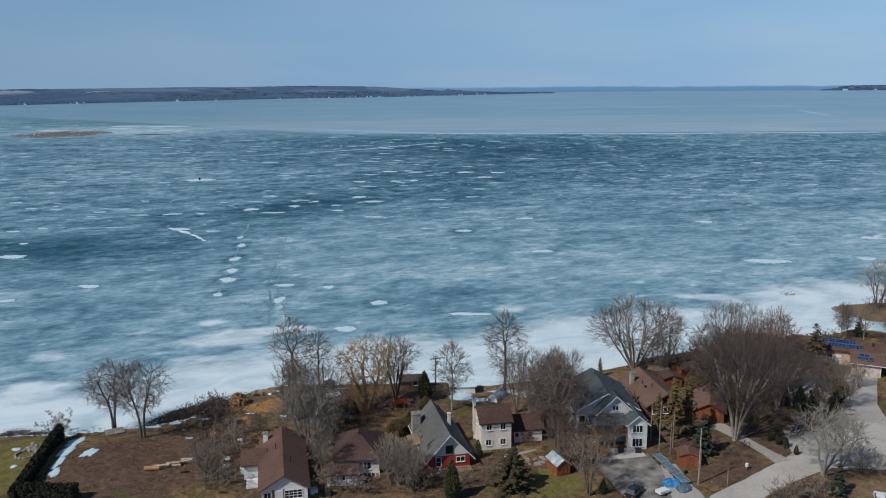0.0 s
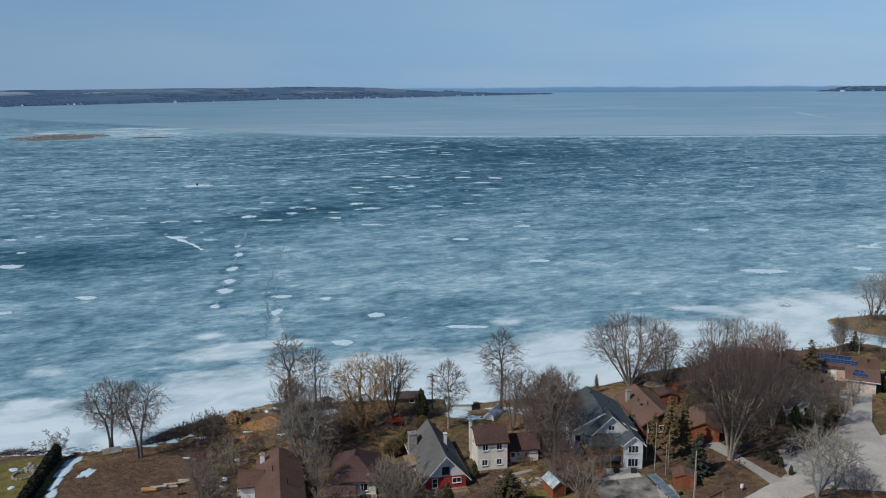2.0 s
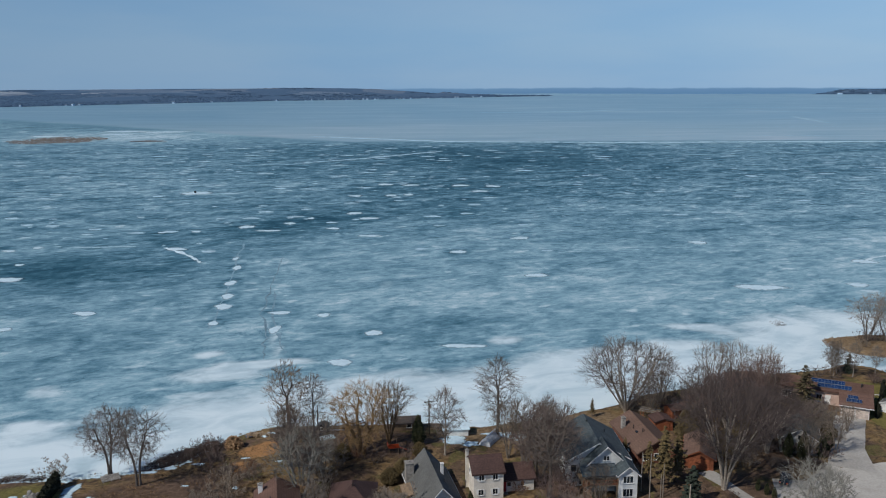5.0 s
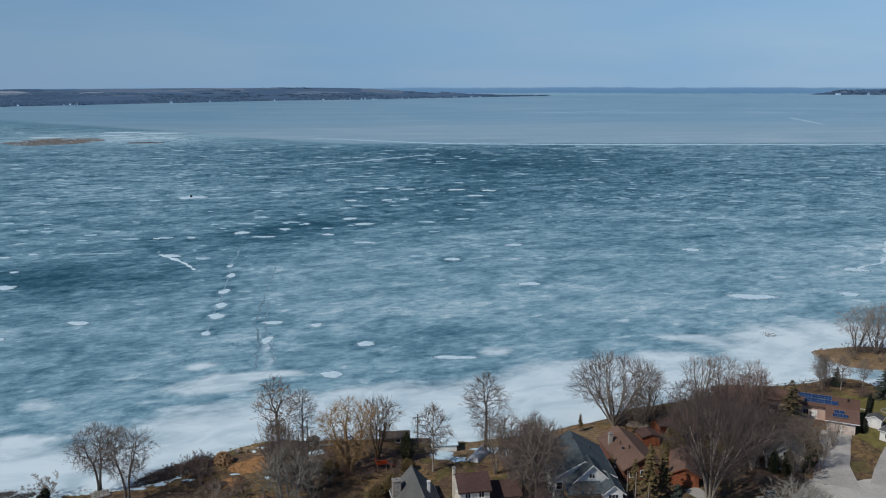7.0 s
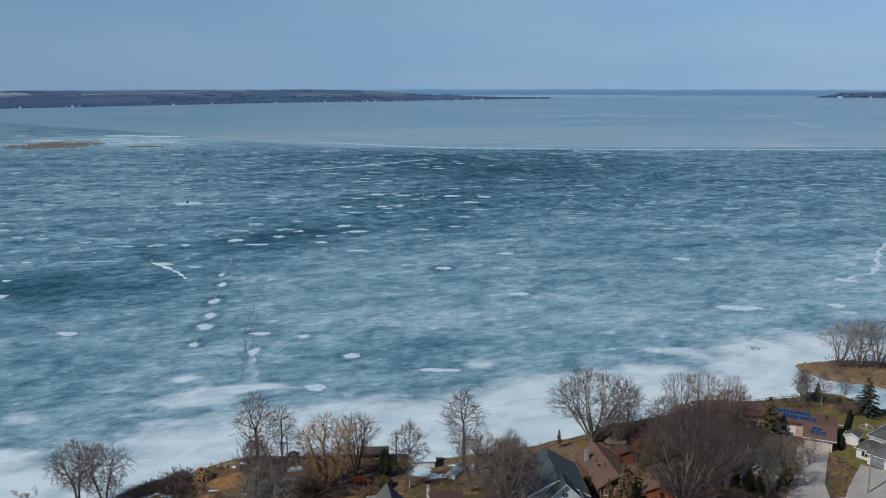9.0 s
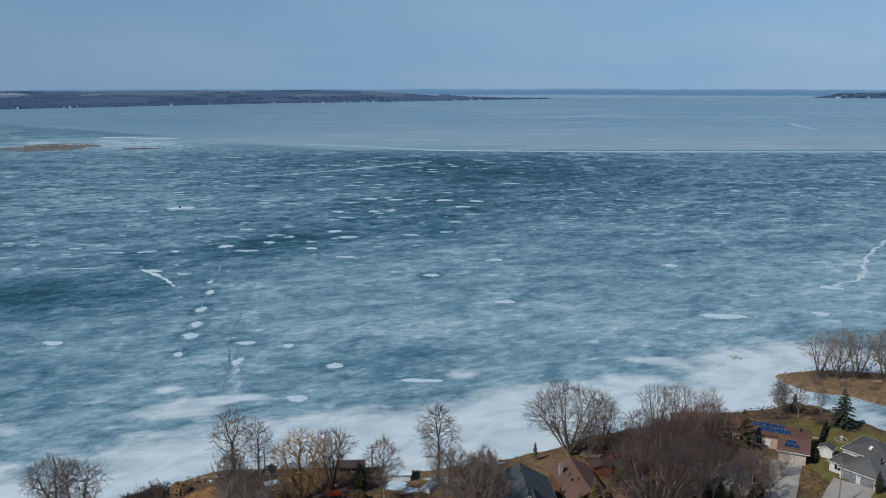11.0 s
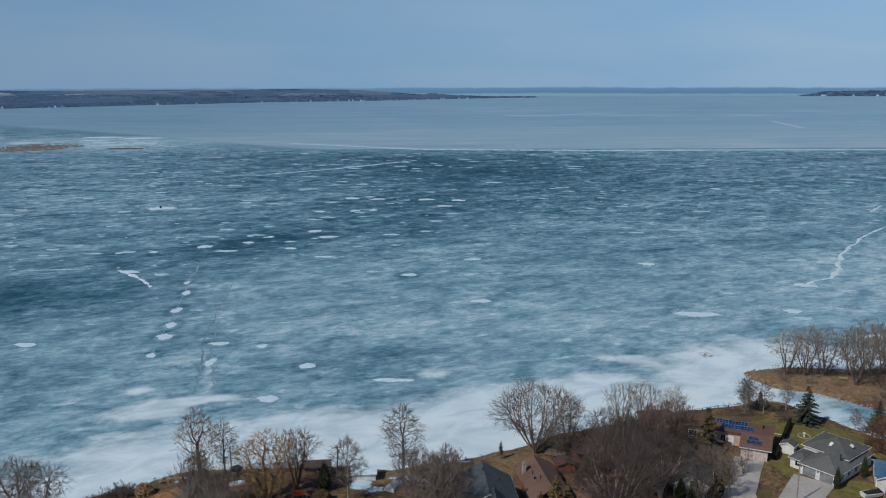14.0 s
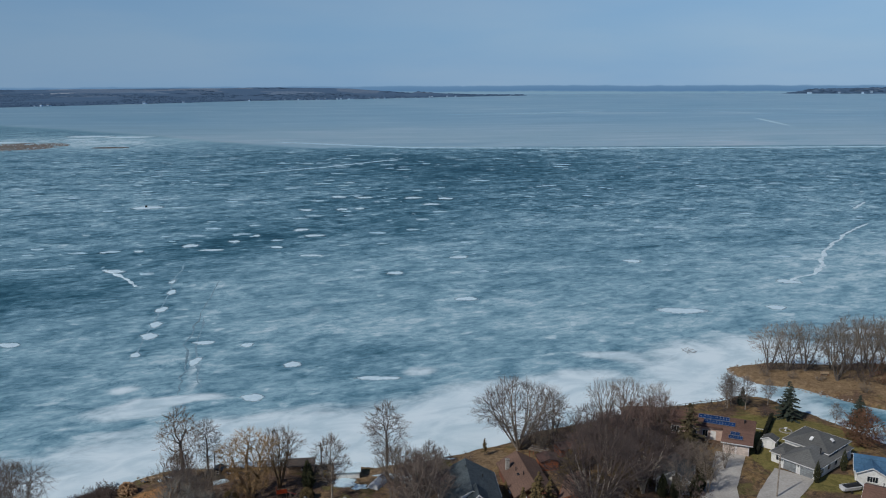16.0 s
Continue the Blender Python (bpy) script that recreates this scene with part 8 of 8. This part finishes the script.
# pale lattice of stored dock frames by the two shore trees
rack = thing("dock_section", pose(-62.6, 144.4, gz(-62.6, 144.4) + 0.15, 0, 0, 30), "grey slatted dock section laid on the bank", "dock section")
for k in range(7):
    part("slat", Shape().box(-1.7, 1.7, -1.35 + k * 0.42, -1.10 + k * 0.42, 0.10, 0.16), STONE, rack)
for x in (-1.4, 0.0, 1.4):
    part("joist", Shape().box(x - 0.06, x + 0.06, -1.4, 1.5, -0.08, 0.10), STONE, rack)
# shore rocks
rock_meshes = []
for k in range(6):
    g = Shape()
    s = 1.0
    rings = [[(q * math.cos(a) * rl.uniform(0.75, 1.2), q * math.sin(a) * rl.uniform(0.75, 1.2), z * rl.uniform(0.8, 1.15)) for a in (0.898 * j for j in range(7))] for q, z in ((0.8, -0.3), (1.0, 0.15), (0.75, 0.55), (0.25, 0.7))]
    g.loft(rings)
    rock_meshes.append(mesh_of("shore_rock", g.v, g.f, (STONE,)))
for poly, lo, hi, n in ((SHORE, 4, 9, 45), (SHORE, 9, 24, 70), (SPIT, 0, 6, 80), (SPIT, 15, 18, 20), (SHORE, 24, 29, 30)):
    for k in range(n):
        i = rl.randrange(lo, hi)
        a, b = poly[i - 1 if i else -1], poly[i]
        s = rl.random()
        x, y = a[0] + (b[0] - a[0]) * s + rl.gauss(0, 0.6), a[1] + (b[1] - a[1]) * s + rl.gauss(0, 0.6)
        if poly is SHORE and 10 < x < 62:
            continue
        ob = new("shore_rock", rl.choice(rock_meshes))
        q = rl.uniform(0.14, 0.42)
        ob.matrix_basis = pose(x, y, max(gz(x, y), 0.0) - 0.04, 0, 0, rl.uniform(0, 360)) @ Matrix.Diagonal((q * 1.2, q, q * 1.0, 1))
        tagged(ob, "grey boulder along the frozen shoreline", "boulder", "shore boulders")

# snow left on the ground
for x, y, rx, ry in ((-68.0, 139.6, 1.3, 3.2), (-67.4, 135.0, 1.3, 3.4), (-66.6, 130.4, 0.9, 2.6), (-65.6, 126.4, 0.9, 2.0), (-63.0, 134.2, 1.2, 2.2), (-57.0, 147.0, 2.4, 0.8),
                     (-52.6, 148.6, 1.6, 0.8), (-47.5, 150.2, 1.4, 0.6), (-74.8, 136.8, 0.7, 0.7), (-76.5, 128.0, 0.5, 1.2), (-70.6, 143.4, 1.0, 0.8), (3.0, 159.6, 3.0, 2.4), (16.0, 161.5, 2.6, 3.0),
                     (-36, 164.6, 1.4, 0.7), (26.0, 171.5, 1.6, 0.6), (-61.6, 146.8, 1.6, 0.7), (-22, 166.2, 1.6, 0.5), (-76.9, 136.0, 0.9, 1.0), (-73.6, 128.8, 0.5, 0.8), (-71.8, 137.6, 0.6, 0.9), (-72.6, 140.6, 0.6, 0.6), (-54.4, 149.2, 1.4, 0.5), (-50.4, 151.4, 1.2, 0.5), (-66.0, 145.6, 2.4, 1.0),
                     (11.5, 163.0, 2.0, 1.4), (6.5, 157.0, 1.6, 1.6), (-31.5, 149.5, 0.8, 0.5), (-38.6, 151.2, 0.9, 0.5), (-47.0, 139.8, 0.8, 0.4)):
    snow_patch(x, y, rx, ry, 0.09, gz, "leftover snow patch on bare ground", 3)

bin_ob = thing("mailbox", pose(50.2, 126.0, gz(50.2, 126), 0, 0, 30), "pale roadside box on a short post", "mailbox")
part("box", Shape().bevel_box(-0.2, 0.2, -0.22, 0.22, 0.5, 1.15, 0.06), TRIM, bin_ob)
part("post", Shape().box(-0.06, 0.06, -0.06, 0.06, -0.3, 0.5), POLE_WOOD, bin_ob)
bench = thing("bench", pose(137.8, 219.5, gz(137.8, 219.5), 0, 0, -12), "weathered tan wooden bench on the spit", "bench")
part("seat", Shape().box(-1.2, 1.2, -0.25, 0.25, 0.42, 0.5), LOG_BARK, bench)
part("backrest", Shape().box(-1.2, 1.2, 0.2, 0.27, 0.5, 1.0), LOG_BARK, bench)
for sx in (-1.0, 1.0):
    part("leg", Shape().box(sx - 0.06, sx + 0.06, -0.22, 0.22, -0.1, 0.42), CEDAR_WOOD, bench)
gs = thing("garden_ring", pose(109.2, 181.5, gz(109.2, 181.5)), "round stone-edged garden bed on the lawn", "garden bed")
for k in range(18):
    a = k * 0.349
    part("stone", Shape().bevel_box(-0.24, 0.24, -0.14, 0.14, -0.1, 0.2, 0.05), STONE, gs, m=pose(1.4 * math.cos(a), 1.4 * math.sin(a), 0, 0, 0, math.degrees(a) + 90))
part("urn", Shape().tube([(0, 0, 0), (0, 0, 0.3), (0, 0, 0.6), (0, 0, 0.9)], [0.25, 0.12, 0.3, 0.34], 10), TRIM, gs)

# fishing hut on the ice
hut = thing("ice_hut", pose(-172, 573, 0.1, 0, 0, 20) @ Matrix.Scale(0.62, 4), "small dark ice-fishing hut on a snow patch", "ice hut")
part("wall", Shape().loft([[(-1.1, -0.9, 0), (1.1, -0.9, 0), (1.1, 0.9, 0), (-1.1, 0.9, 0)], [(-1.0, -0.8, 1.9), (1.0, -0.8, 1.9), (1.0, 0.8, 1.9), (-1.0, 0.8, 1.9)]]), DARK_TRIM, hut)
part("roof", Shape().loft([[(-1.2, -1.0, 1.9), (1.2, -1.0, 1.9), (1.2, 1.0, 1.9), (-1.2, 1.0, 1.9)], [(-1.2, -0.05, 2.3), (1.2, -0.05, 2.3), (1.2, 0.05, 2.3), (-1.2, 0.05, 2.3)]]), DARK_TRIM, hut)

# fences
def fence(name, pts, h, material, label, gap=2.0):
    ob = thing(name, pose(pts[0][0], pts[0][1], gz(*pts[0])), label, "fence")
    o = Vector((pts[0][0], pts[0][1], gz(*pts[0])))
    for (ax, ay), (bx, by) in zip(pts, pts[1:]):
        n = max(1, round(math.hypot(bx - ax, by - ay) / gap))
        for k in range(n):
            x, y = ax + (bx - ax) * k / n, ay + (by - ay) * k / n
            p = Vector((x, y, gz(x, y))) - o
            part("post", Shape().box(p.x - 0.06, p.x + 0.06, p.y - 0.06, p.y + 0.06, p.z - 0.3, p.z + h), material, ob)
            x2, y2 = ax + (bx - ax) * (k + 1) / n, ay + (by - ay) * (k + 1) / n
            q = Vector((x2, y2, gz(x2, y2))) - o
            for z in (0.45 * h, 0.9 * h):
                part("slat", Shape().tube([p + Vector((0, 0, z)), q + Vector((0, 0, z))], [0.05, 0.05], 4), material, ob)


fence("fence", [(88, 199), (95, 201), (101, 202)], 1.0, DARK_TRIM, "thin wire fence along the shore", 2.5)
fence("fence", [(24, 133), (21.5, 131), (19.8, 130)], 1.2, DECK, "weathered low wooden fence by the shed")

# twigs frozen into the ice off the point
ob = plant("red_shrub", 107.0, 246.5, 0.62, 30, "bare dark branches frozen into the ice", tall=0.6)
ob.location.z = -0.5
